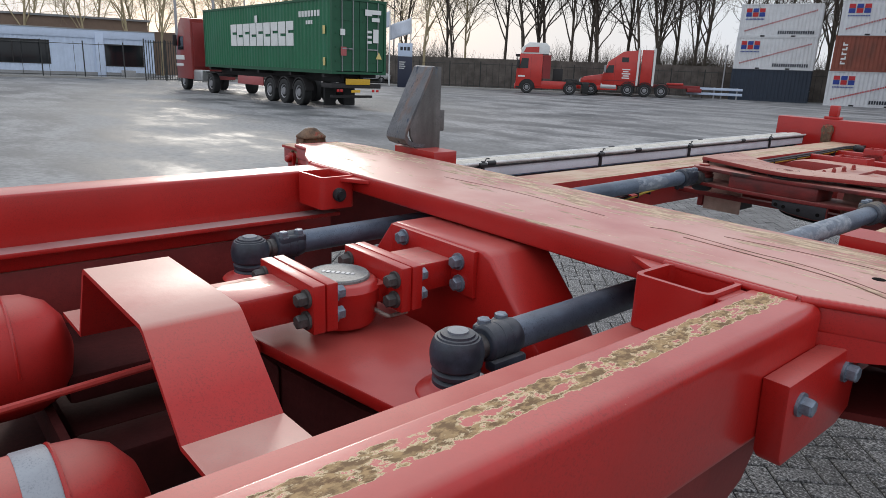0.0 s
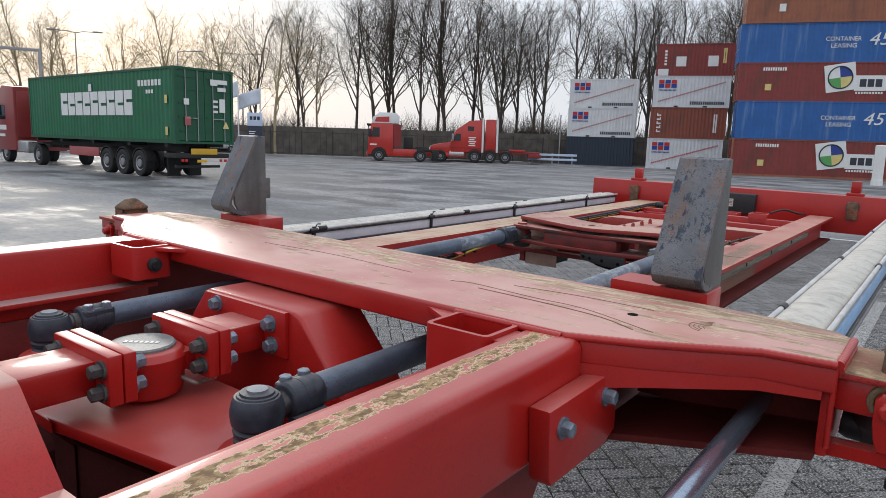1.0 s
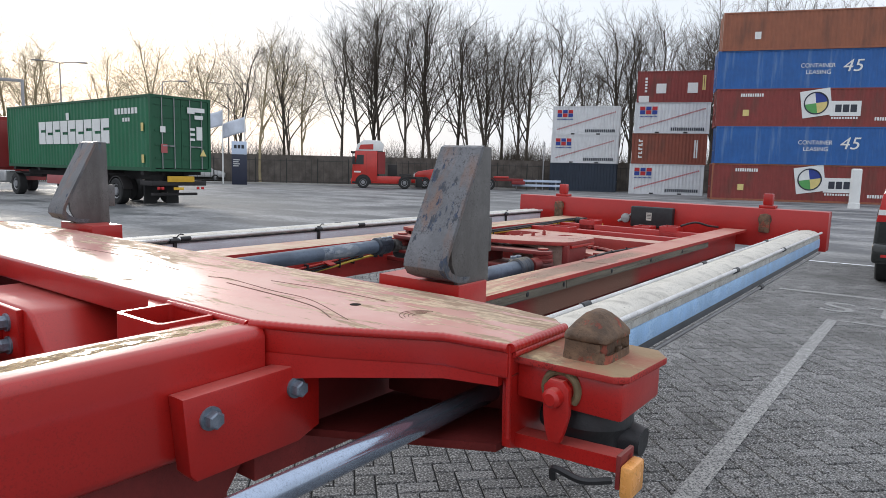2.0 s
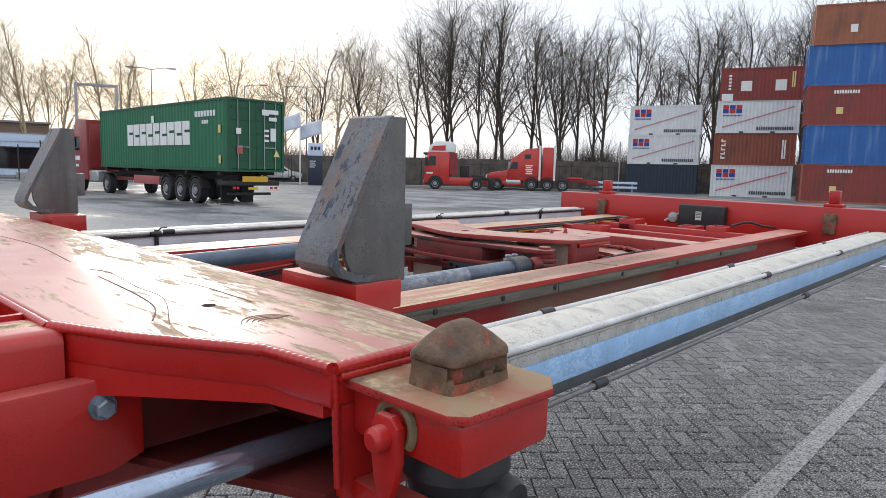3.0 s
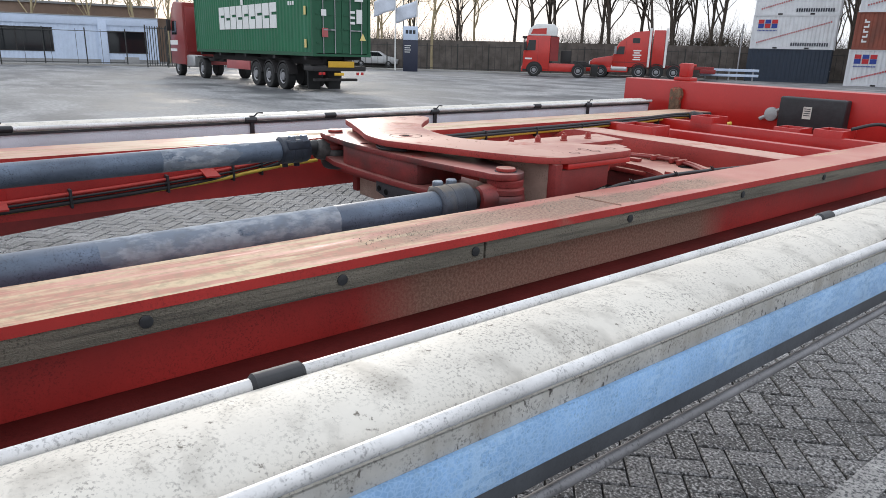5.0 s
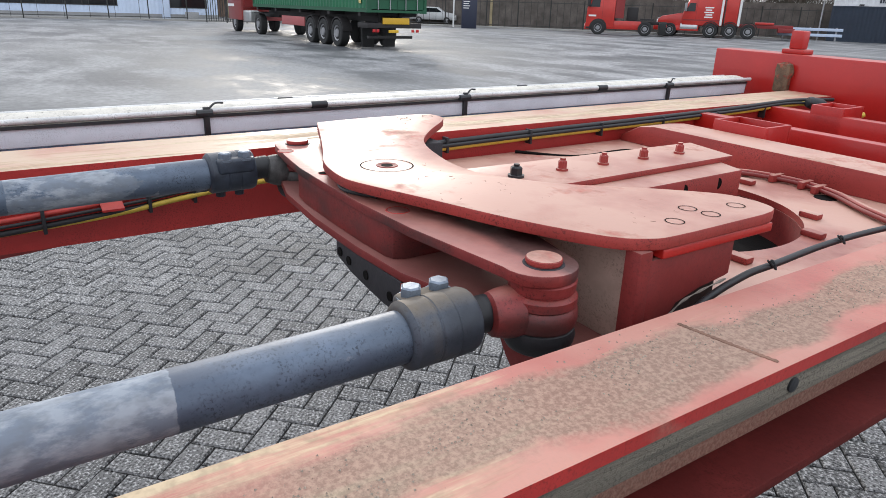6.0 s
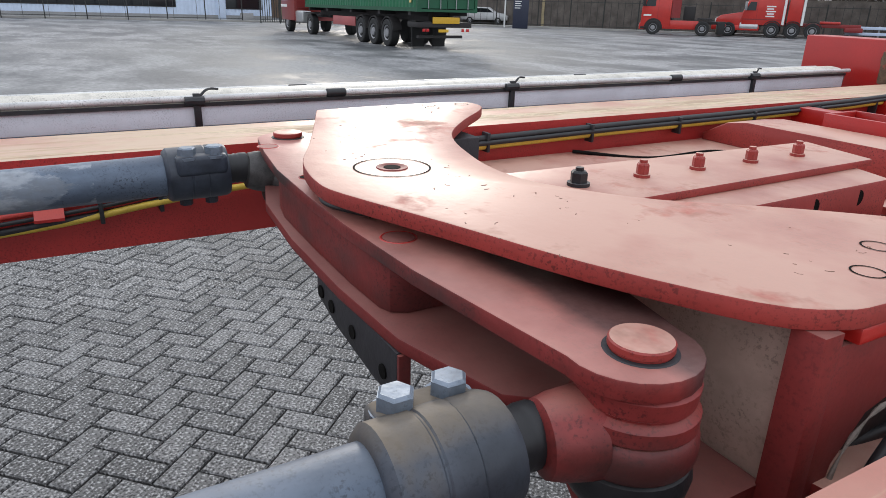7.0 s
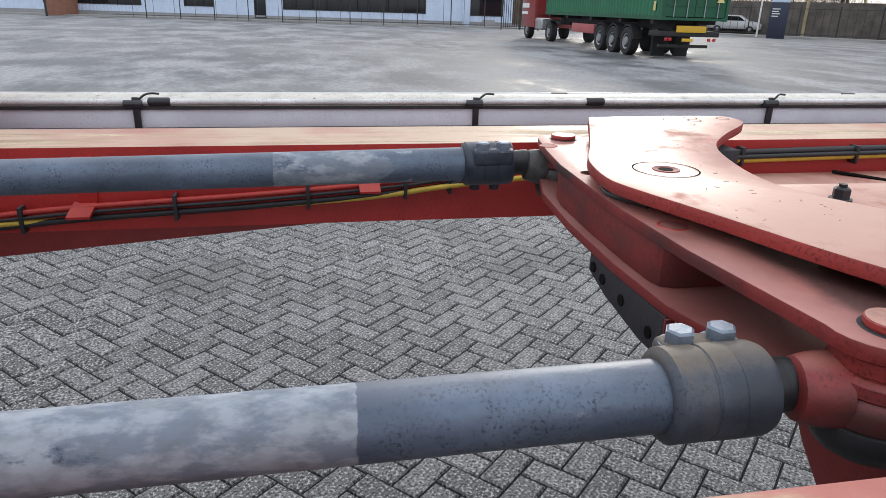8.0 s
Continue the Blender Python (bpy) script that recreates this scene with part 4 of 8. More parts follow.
# ---- front part: two long beams
PLACE = LEVEL
for side in (1, -1):
    xi, xo = side * 0.455, side * (0.578 if side > 0 else 0.621)
    bm = BM()
    pts = [(xi, -0.140), (xo, -0.140), (xo, -0.153), (side * 0.522, -0.153), (side * 0.522, -0.268), (side * 0.507, -0.268), (side * 0.507, -0.153), (xi, -0.153)]
    if side > 0:
        prism(bm, pts, 0.15, 3.40, "y", bevel=0.002, seg=1)
    else:
        prism(bm, [(xi, -0.140), (xo, -0.140), (xo, -0.282), (xi, -0.282)], 0.15, 3.40, "y", bevel=0.003)
    beam = part("main_beam", bm, red_tan_muddy if side > 0 else red_tan, trailer, "long red beam with sandy worn top")
    if side > 0:   # a flattened seam across the top, and grit left by a dried puddle
        part("weld_bead", weld_bead([(0.475, 1.362, -0.1405), (0.525, 1.370, -0.1405), (0.572, 1.379, -0.1405)], 0.0022), gouge_brown, beam)
        rnd = random.Random(23)
        verts, faces = [], []
        for k in range(1700):
            y = rnd.uniform(0.86, 1.74)
            x = 0.510 + 0.012 * math.sin(y * 9.0) + rnd.gauss(0, 0.015)
            if noise.noise(Vector((x * 40, y * 14, 0.0))) < -0.12 or not 0.46 < x < 0.575:
                continue
            r = rnd.choice((0.0006, 0.0008, 0.0011, 0.0016))
            a0, n = rnd.uniform(0, 6.28), len(verts)
            verts += [(x + r * math.cos(a0 + 2.1 * j), y + r * math.sin(a0 + 2.1 * j), -0.1403) for j in range(3)] + [(x, y, -0.140 + r * 0.8)]
            faces += [(n, n + 1, n + 3), (n + 1, n + 2, n + 3), (n + 2, n, n + 3)]
        me = bpy.data.meshes.new("grit")
        me.from_pydata(verts, [], faces)
        bm = BM()
        bm.from_mesh(me)
        bpy.data.meshes.remove(me)
        tagged(part("grit", bm, grit_mix, beam), "dry sandy grit on the beam", kind="stuff")
    if side > 0:
        part("lower_flange", box(BM(), xi, xo, 0.15, 3.40, -0.282, -0.269, 0.002), red_shadow, beam)
        for y0, y1 in ((0.20, 1.043), (1.047, 2.62)):
            bm = BM()
            box(bm, 0.523, 0.575, y0, y1, -0.182, -0.1535, 0.002)
            part("timber_batten", bm, weathered_wood, beam, "weathered grey timber batten")
        for y in (0.31, 0.555, 0.797, 1.025, 1.40, 1.80, 2.20):
            part("batten_bolt", turned(BM(), (0.575, y, -0.166), (1, 0, 0), [(0.0075, -0.004), (0.0075, 0.002), (0.005, 0.003)], 12), black_rubber, beam)
    else:
        bm = BM()
        prism(bm, [(-0.20, -0.282), (0.90, -0.282), (0.10, -0.345), (-0.20, -0.37)], -0.47, -0.455, "x")
        part("haunch", bm, red_dark, beam)

# side guards: a bulged white panel with tubes along its edges
def side_guard(s, xin, xout, ztop):
    bm = BM()
    prof = [(0.0, -0.018), (0.03, -0.010), (0.08, -0.006), (0.18, -0.002), (0.30, 0.000), (0.42, 0.0015), (0.55, 0.001), (0.68, -0.001), (0.80, -0.004), (0.90, -0.009), (0.96, -0.015), (1.0, -0.025)]
    outer = [(xin + (xout - xin) * u, ztop + z) for u, z in prof]
    inner = [(x, z - 0.006) for x, z in outer]
    band(bm, outer, inner, 0.124, 3.36, "y")
    panel = part("side_guard", bm, white_panel, trailer, "long dirty white side guard panel with tube edges", angle=40)
    for z0, z1, material, name, off in ((-0.044, -0.025, upper_grey, "upper_strip", 0.0), (-0.090, -0.044, reflect_blue, "reflective_strip", 0.004), (-0.112, -0.090, skirt_grey, "lower_strip", 0.001)):
        bm = BM()
        box(bm, *sorted((xout - s * 0.010, xout + s * (0.002 + off))), 0.124, 3.36, ztop + z0, ztop + z1, 0.001)
        part(name, bm, material, panel, "pale blue reflective strip" if name == "reflective_strip" else "")
        # thin dark strip that draws the shade line by the outer tube
        part("shadow_line", box(BM(), *sorted((xout - s * 0.006, xout + s * 0.001)), 0.124, 3.36, ztop - 0.0200, ztop - 0.0165), skirt_grey, panel)
    bm = BM()
    box(bm, *sorted((xin, xin + s * 0.008)), 0.124, 3.36, ztop - 0.062, ztop - 0.018, 0.002)
    part("inner_lip", bm, white_panel if s > 0 else skylit_white, panel)
    for x, z, rr in ((xin - s * 0.002, ztop - 0.008, 0.0062), (xout + s * 0.006, ztop - 0.010, 0.0062), (xout + s * 0.006, ztop - 0.122, 0.0056)):
        part("edge_tube", tube(BM(), [(x, 0.14 + k * 3.24 / 8, z) for k in range(9)], rr, 12), rail_alu if z > ztop - 0.1 else rail_dull, panel, "thin grey edge tube")
    for x, z, ys in ((xin - s * 0.002, ztop - 0.008, (0.580, 1.535, 2.55)), (xout + s * 0.004, ztop - 0.012, (1.49, 2.30)), (xout + s * 0.006, ztop - 0.122, (0.586, 1.9))):
        for y in ys:
            bm = BM()
            turned(bm, (x, y - 0.022, z), (0, 1, 0), [(0.0066, 0), (0.0092, 0.003), (0.0092, 0.041), (0.0066, 0.044)], 14)
            part("tube_clip", bm, black_rubber, panel, "black rubber clip")
    if s > 0:   # long black sleeves at the near ends of the outer tubes
        for x, z, y0, y1, rr in ((xout + 0.009, ztop - 0.006, 0.125, 0.159, 0.0150), (xout + 0.009, ztop - 0.006, 0.162, 0.195, 0.0130), (xout + 0.009, ztop - 0.006, 0.197, 0.232, 0.0130),
                                 (xout + 0.006, ztop - 0.122, 0.130, 0.193, 0.0125), (xout + 0.006, ztop - 0.122, 0.247, 0.286, 0.0115)):
            part("tube_sleeve", turned(BM(), (x, y0, z), (0, 1, 0), [(rr * 0.85, 0.0), (rr, 0.003), (rr, y1 - y0 - 0.003), (rr * 0.85, y1 - y0)], 16), black_rubber, panel, "black rubber sleeve")
    bm = BM()
    prism(bm, [(x, z - 0.001) for x, z in inner] + [(xout - s * 0.004, ztop - 0.11), (xin + s * 0.004, ztop - 0.06)], 3.355, 3.365, "y")
    part("end_cap", bm, skirt_grey, panel)
    return panel


side_guard(1, 0.853, 0.965, -0.114)
guard_left = side_guard(-1, -0.780, -0.893, -0.106)
# straps and seal line that show on the far guard
bm = BM()
box(bm, -0.7775, -0.774, 0.124, 3.36, -0.1295, -0.1225)
part("seal_line", bm, black_rubber, guard_left)
for y in (0.534, 1.251, 1.987, 2.885, 0.16):
    bm = BM()
    box(bm, -0.779, -0.770, y - 0.006, y + 0.007, -0.171, -0.104, 0.001)
    tube(bm, [(-0.771, y - 0.022, -0.118), (-0.771, y + 0.014, -0.118)], 0.009, 10)
    part("strap_buckle", bm, black_rubber, guard_left, "black strap with buckle")
    part("strap_tail", tube(BM(), smooth_line([(-0.774, y + 0.004, -0.112), (-0.778, y + 0.018, -0.100), (-0.788, y + 0.03, -0.098), (-0.788, y + 0.045, -0.099)]), 0.0025, 6), hose_black, guard_left)
# front head beam with its posts
bm = BM()
box(bm, -0.99, 0.995, 3.43, 3.54, -0.235, -0.010, 0.006)
head = part("head_beam", bm, red_paint, trailer, "tall red cross beam at the trailer's head")
for x in (-0.668, 0.668):
    bm = BM()
    box(bm, x - 0.045, x + 0.045, 3.45, 3.52, -0.010, 0.008, 0.004)
    box(bm, x - 0.026, x + 0.026, 3.462, 3.508, 0.008, 0.076, 0.006)
    part("lock_post", bm, red_paint, head)
    bm = BM()
    box(bm, x - 0.028, x + 0.030, 3.405, 3.431, -0.150, -0.045, 0.006)
    turned(bm, (x, 3.43, -0.075), (0, -1, 0), [(0.036, 0), (0.036, 0.012), (0.022, 0.016)], 18)
    part("lock_handle", bm, rust, head, "rusty lock handle")
bm = BM()
box(bm, -0.128, 0.142, 3.375, 3.431, -0.172, -0.042, 0.008, 3)
lampbox = part("control_box", bm, black_rubber, trailer, "black plastic control box with a white sticker")
part("sticker", box(BM(), -0.022, 0.012, 3.3715, 3.3745, -0.128, -0.078), hose_white, lampbox, "small white sticker")
bm = BM()
for k in range(4):
    box(bm, -0.018, 0.008, 3.3705, 3.3714, -0.088 - k * 0.009, -0.085 - k * 0.009)
part("sticker_bars", bm, black_rubber, lampbox)
bm = BM()
turned(bm, (-0.178, 3.43, -0.125), (0, -1, 0), [(0.030, 0), (0.030, 0.014), (0.012, 0.020)], 20)
for a in (0.6, 3.6):
    tube(bm, [(-0.178 + 0.028 * math.cos(a), 3.42, -0.125 + 0.028 * math.sin(a)), (-0.178 + 0.055 * math.cos(a), 3.42, -0.125 + 0.055 * math.sin(a))], 0.008, 8)
part("valve", bm, cap_metal, trailer, "pale round air valve")

# ---- front steering plates
PLACE = STEER
bm = BM()
outl = [(-0.344, 1.324), (-0.352, 1.400), (-0.354, 1.500), (-0.350, 1.560), (-0.336, 1.578), (-0.300, 1.578), (-0.262, 1.551), (-0.200, 1.488), (-0.134, 1.431), (-0.080, 1.402), (-0.024, 1.384), (0.040, 1.370), (0.102, 1.371),
        (0.155, 1.398), (0.208, 1.440), (0.257, 1.505), (0.312, 1.568), (0.350, 1.599), (0.396, 1.602), (0.418, 1.580), (0.421, 1.500), (0.421, 1.400), (0.414, 1.366), (0.386, 1.331), (0.296, 1.282), (0.187, 1.240), (0.081, 1.198),
        (0.040, 1.191), (-0.014, 1.197), (-0.060, 1.210), (-0.124, 1.238), (-0.240, 1.284), (-0.325, 1.316)]
outl = [(v.x, v.y) for v in smooth_line([(x, y, 0) for x, y in outl + outl[:1]], 3)][:-1]
prism(bm, outl, -0.100, -0.086, "z", bevel=0.0015)
upper = part("upper_steering_plate", bm, red_dusty, trailer, "thick dusty red crescent plate")
# inlaid pivot: a ring groove and a socket
bm = BM()
for r0, r1 in ((0.0365, 0.0385),):
    for k in range(40):
        a0, a1 = 2 * math.pi * k / 40, 2 * math.pi * (k + 1) / 40
        vs = [bm.verts.new((0.014 + r * math.cos(a), 1.276 + r * math.sin(a), -0.0856)) for r, a in ((r0, a0), (r1, a0), (r1, a1), (r0, a1))]
        bm.faces.new(vs)
bmesh.ops.remove_doubles(bm, verts=bm.verts, dist=1e-5)
part("pivot_groove", bm, void_dark, upper)
bm = BM()
turned(bm, (0.014, 1.276, -0.0862), (0, 0, 1), [(0.016, 0.0), (0.0155, 0.0012), (0.013, 0.0012), (0.0115, 0.0004)], 24)
part("pivot_socket", bm, red_dark, upper)
part("pivot_hole", cyl(BM(), (0.014, 1.276, -0.0858), (0.014, 1.276, -0.0854), 0.0085, n=16), void_dark, upper)
for x, y in ((0.362, 1.494), (0.390, 1.500), (0.388, 1.438), (0.382, 1.560), (-0.306, 1.494), (-0.330, 1.500), (-0.326, 1.438), (-0.322, 1.555)):
    bm = BM()
    for k in range(24):
        a0, a1 = 2 * math.pi * k / 24, 2 * math.pi * (k + 1) / 24
        bm.faces.new([bm.verts.new((x + r * math.cos(a), y + r * math.sin(a), -0.0856)) for r, a in ((0.0098, a0), (0.0113, a0), (0.0113, a1), (0.0098, a1))])
    part("plug_ring", bm, void_dark, upper)
rnd = random.Random(41)
bm = BM()   # short scratches and nicks worn into the dusty paint
for k in range(70):
    x = rnd.uniform(-0.30, 0.38)
    y = 1.290 + 0.42 * (x - 0.03) ** 2 + rnd.uniform(-0.055, 0.075) + (0.09 if abs(x - 0.03) > 0.25 else 0.0)
    a, ln = rnd.gauss(0.3, 0.7), rnd.choice((0.0008, 0.0012, 0.0016, 0.0030))
    pts = [(x + ln * q * math.cos(a + 0.3 * q), y + ln * q * math.sin(a + 0.3 * q), -0.0861) for q in (-1.0, 0.0, 1.0)]
    tube(bm, pts, rnd.choice((0.0003, 0.0004, 0.0005)), 5)
tagged(part("scratches", bm, gouge_brown, upper), "short brown scratches", kind="stuff")
for side in (1, -1):
    part("shim_plate", box(BM(), *((0.27, 0.4195, 1.385, 1.585) if side > 0 else (-0.350, -0.285, 1.400, 1.540)), -0.112, -0.1005, 0.002), red_paint, upper)
def HX(s, x):
    """Where a horn's part stands across: the left horn is set further in."""
    return x if s > 0 else 0.062 - x


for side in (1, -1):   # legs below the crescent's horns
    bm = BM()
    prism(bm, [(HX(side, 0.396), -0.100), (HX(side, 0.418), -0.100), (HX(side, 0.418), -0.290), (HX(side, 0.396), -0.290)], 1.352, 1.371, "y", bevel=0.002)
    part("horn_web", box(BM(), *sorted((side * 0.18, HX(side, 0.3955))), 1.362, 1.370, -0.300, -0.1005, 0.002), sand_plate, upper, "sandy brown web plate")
    # added black box that paints in the shade behind the arched opening
    part("horn_shade_box", box(BM(), *sorted((side * 0.20, HX(side, 0.4015))), 1.3705, 1.515, -0.29, -0.1125, 0.003), grime_shade, upper)
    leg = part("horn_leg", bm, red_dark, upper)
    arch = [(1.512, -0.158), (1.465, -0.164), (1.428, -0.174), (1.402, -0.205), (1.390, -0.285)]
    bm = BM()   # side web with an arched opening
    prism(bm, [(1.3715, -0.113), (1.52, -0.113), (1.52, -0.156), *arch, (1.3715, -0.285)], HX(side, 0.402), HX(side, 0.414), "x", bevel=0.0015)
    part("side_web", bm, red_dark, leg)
    part("sealant", tube(BM(), smooth_line([(HX(side, 0.416), y, z - 0.003) for y, z in arch], 5), [0.0013 + 0.0008 * math.sin(q * 1.7) for q in range(21)], 6), sealant_grey, leg, "torn bead of pale sealant")
    for y in (1.45, 1.50, 1.545):
        part("nut", hexbolt(BM(), (HX(side, 0.385), y, -0.1125), (0, 0, -1), 0.010, 0.02), red_paint, leg)

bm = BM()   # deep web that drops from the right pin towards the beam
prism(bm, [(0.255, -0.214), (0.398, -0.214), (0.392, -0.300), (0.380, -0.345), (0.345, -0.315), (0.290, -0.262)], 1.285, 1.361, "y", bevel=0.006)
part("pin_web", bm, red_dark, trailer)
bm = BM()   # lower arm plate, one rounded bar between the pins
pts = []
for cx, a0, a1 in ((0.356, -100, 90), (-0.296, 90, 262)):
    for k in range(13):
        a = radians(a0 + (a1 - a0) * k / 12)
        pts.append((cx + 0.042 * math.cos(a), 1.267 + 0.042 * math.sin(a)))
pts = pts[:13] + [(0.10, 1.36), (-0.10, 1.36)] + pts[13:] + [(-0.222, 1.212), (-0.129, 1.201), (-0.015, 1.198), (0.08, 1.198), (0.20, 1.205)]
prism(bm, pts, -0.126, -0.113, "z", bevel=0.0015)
lower = part("steering_arm", bm, arm_grease_shade, trailer, "dusty red steering arm plate")
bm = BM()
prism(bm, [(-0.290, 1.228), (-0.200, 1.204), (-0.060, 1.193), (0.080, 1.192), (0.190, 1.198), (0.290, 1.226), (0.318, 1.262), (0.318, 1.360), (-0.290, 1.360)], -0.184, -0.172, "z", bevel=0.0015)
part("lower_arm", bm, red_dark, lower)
bm = BM()   # boxed web between the two plates, rounded at its end
prism(bm, [(-0.165, 1.2125), (-0.129, 1.2065), (-0.015, 1.2035), (0.080, 1.2035), (0.135, 1.2060), (0.149, 1.211), (0.156, 1.224), (0.156, 1.33), (-0.165, 1.33)], -0.172, -0.126, "z", bevel=0.003, seg=2)
part("arm_web", bm, red_grease, lower)
bm = BM()
prism(bm, [(0.010, -0.184), (0.192, -0.184), (0.192, -0.228), (0.150, -0.230), (0.060, -0.221), (0.010, -0.209)], 1.196, 1.207, "y", bevel=0.002)
drop = part("drilled_plate", bm, grime_shade, lower, "black grimy drilled bracket plate")
part("plate_edge", box(BM(), 0.1925, 0.1960, 1.1965, 1.2065, -0.2285, -0.185), red_grease, drop)
for x, z in ((0.024, -0.200), (0.052, -0.204), (0.103, -0.207), (0.168, -0.212)):
    part("drill_hole", cyl(BM(), (x, 1.1945, z), (x, 1.1965, z), 0.0065, n=14), void_dark, drop)
for x, y, rr, material in ((0.133, 1.226, 0.0135, red_dark), (-0.081, 1.221, 0.0085, void_dark), (-0.25, 1.225, 0.012, red_dark)):
    part("arm_hole", cyl(BM(), (x, y, -0.1138), (x, y, -0.1126), rr, n=24), material, lower)
    part("hole_rim", turned(BM(), (x, y, -0.1134), (0, 0, 1), [(rr, 0.0), (rr * 1.10, 0.0010), (rr * 1.18, 0.0004)], 24), red_paint, lower)
for k in range(3):   # a coil of cable pushed into the gap
    part("cable_coil", tube(BM(), smooth_line([(-0.030 + 0.006 * k, 1.226, -0.107), (0.000 + 0.010 * k, 1.207 + 0.002 * k, -0.1085 + 0.003 * k), (0.036 + 0.010 * k, 1.203 + 0.003 * k, -0.1090 + 0.002 * k), (0.085, 1.222 + 0.003 * k, -0.107)], 6), 0.0030, 8), hose_black, lower)
for side, x, y in ((1, 0.362, 1.269), (-1, -0.299, 1.266)):
    bm = BM()
    turned(bm, (x, y, -0.113), (0, 0, 1), [(0.0184, -0.001), (0.0184, 0.0016), (0.0194, 0.0024), (0.0194, 0.0062), (0.0184, 0.0072), (0.0172, 0.0074)], 32)
    part("pin_head", bm, red_dusty, lower, "round red pin head")
    part("grease_ring", turned(BM(), (x, y, -0.1132), (0, 0, 1), [(0.0225, 0.0), (0.0215, 0.0009), (0.0188, 0.0011), (0.0180, 0.0004)], 32), grime_shade, lower)
    bm = BM()   # rings over the eye
    turned(bm, (x, y, -0.156), (0, 0, 1), [(0.036, 0.0), (0.0385, 0.002), (0.0385, 0.011), (0.036, 0.013), (0.0335, 0.0145), (0.0335, 0.016), (0.0355, 0.0175), (0.0365, 0.028), (0.034, 0.030)], 36)
    barrel = part("pin_barrel", bm, red_grease, lower)
    part("eye_ring", turned(BM(), (x, y, -0.180), (0, 0, 1), [(0.037, 0.0), (0.0395, 0.004), (0.0405, 0.012), (0.0395, 0.021), (0.037, 0.024)], 36), red_grease if side > 0 else dark_bolt, lower)
    part("pin_boot", turned(BM(), (x, y, -0.209), (0, 0, 1), [(0.028, 0.0), (0.034, 0.004), (0.0385, 0.012), (0.040, 0.020), (0.038, 0.027), (0.034, 0.029)], 32), black_rubber, lower, "black rubber boot")
    rod, tip = (rod_right, end_right - Vector((-0.006, 0.021, 0.009))) if side > 0 else (rod_left, end_left - Vector((-0.006, 0.021, 0.009)))
    bm = BM()
    e = Vector((x, y, -0.163))
    d = (e - tip).normalized()
    reach = (e - tip).length
    turned(bm, tip + d * 0.024, d, [(0.0195, 0.0), (0.0235, 0.002), (0.0245, 0.005), (0.0265, 0.012), (0.029, max(0.016, reach - 0.052))], 24)
    part("rod_eye", bm, red_grease if side > 0 else dark_bolt, rod, "red rod end eye")

# ---- bolted block, ring plate, cross members
PLACE = LEVEL @ Matrix.Translation((0.020, 0.0, 0.006))
bm = BM()
prism(bm, [(-0.105, 1.46), (0.055, 1.46), (0.040, 2.050), (-0.085, 2.080)], -0.141, -0.130, "z", bevel=0.002)
block = part("bolted_top_plate", bm, red_dusty, trailer)
bm = BM()
prism(bm, [(-0.095, 1.46), (0.108, 1.46), (0.096, 2.000), (-0.095, 2.07)], -0.196, -0.141, "z", bevel=0.004)
part("block_body", bm, red_dusty, block)
for y in (1.720, 1.830, 1.930):
    part("side_hole", cyl(BM(), (0.096, y, -0.160), (0.1080 - 0.0222 * (y - 1.46), y, -0.160), 0.011, n=16), void_dark, block)
for k, y in enumerate((1.545, 1.648, 1.749, 1.856, 1.961)):
    bm = BM()
    hexbolt(bm, (-0.02, y, -0.130), (0, 0, 1), 0.0105 if k == 0 else 0.0080, 0.018)
    cyl(bm, (-0.02, y, -0.115), (-0.02, y, -0.108), 0.005, n=8)
    part("block_bolt", bm, black_rubber if k == 0 else red_dusty, block, "black bolt on a pale washer" if k == 0 else "")
part("pale_washer", cyl(BM(), (-0.02, 1.545, -0.1322), (-0.02, 1.545, -0.1305), 0.020, n=20), cap_metal, block)

PLACE = LEVEL
bm = BM()   # ring plate with a round hole
n = 64
cx, cy, rh = 0.04, 1.86, 0.255
inner_v, outer_v = [], []
for lvl in (-0.205, -0.217):
    iv, ov = [], []
    for k in range(n):
        a = 2 * math.pi * k / n
        c, s = math.cos(a), math.sin(a)
        iv.append(bm.verts.new((cx + rh * c, cy + rh * s, lvl)))
        f = min(0.445 / max(abs(c), 1e-6), 0.46 / max(abs(s), 1e-6))
        ov.append(bm.verts.new((cx * 0 + f * c, cy + f * s, lvl)))
    inner_v.append(iv), outer_v.append(ov)
for k in range(n):
    j = (k + 1) % n
    bm.faces.new((inner_v[0][k], outer_v[0][k], outer_v[0][j], inner_v[0][j]))
    bm.faces.new((inner_v[1][j], outer_v[1][j], outer_v[1][k], inner_v[1][k]))
    bm.faces.new((inner_v[0][j], inner_v[1][j], inner_v[1][k], inner_v[0][k]))
    bm.faces.new((outer_v[0][k], outer_v[1][k], outer_v[1][j], outer_v[0][j]))
ring_plate = part("ring_plate", bm, red_dusty, trailer, "dusty red plate with a large round opening")
bm = BM()
rim_rows = [[(cx + r * math.cos(a), cy + r * math.sin(a), z) for r, z in ((0.248, -0.30), (0.258, -0.30), (0.258, -0.2175), (0.2535, -0.2175))] for a in [2 * math.pi * k / 48 for k in range(49)]]
part("ring_rim", loft(bm, rim_rows), red_grease, ring_plate)
# the well's shade is put into its near-black colour
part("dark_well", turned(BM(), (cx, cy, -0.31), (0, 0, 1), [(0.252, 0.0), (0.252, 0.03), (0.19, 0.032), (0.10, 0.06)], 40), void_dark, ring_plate)
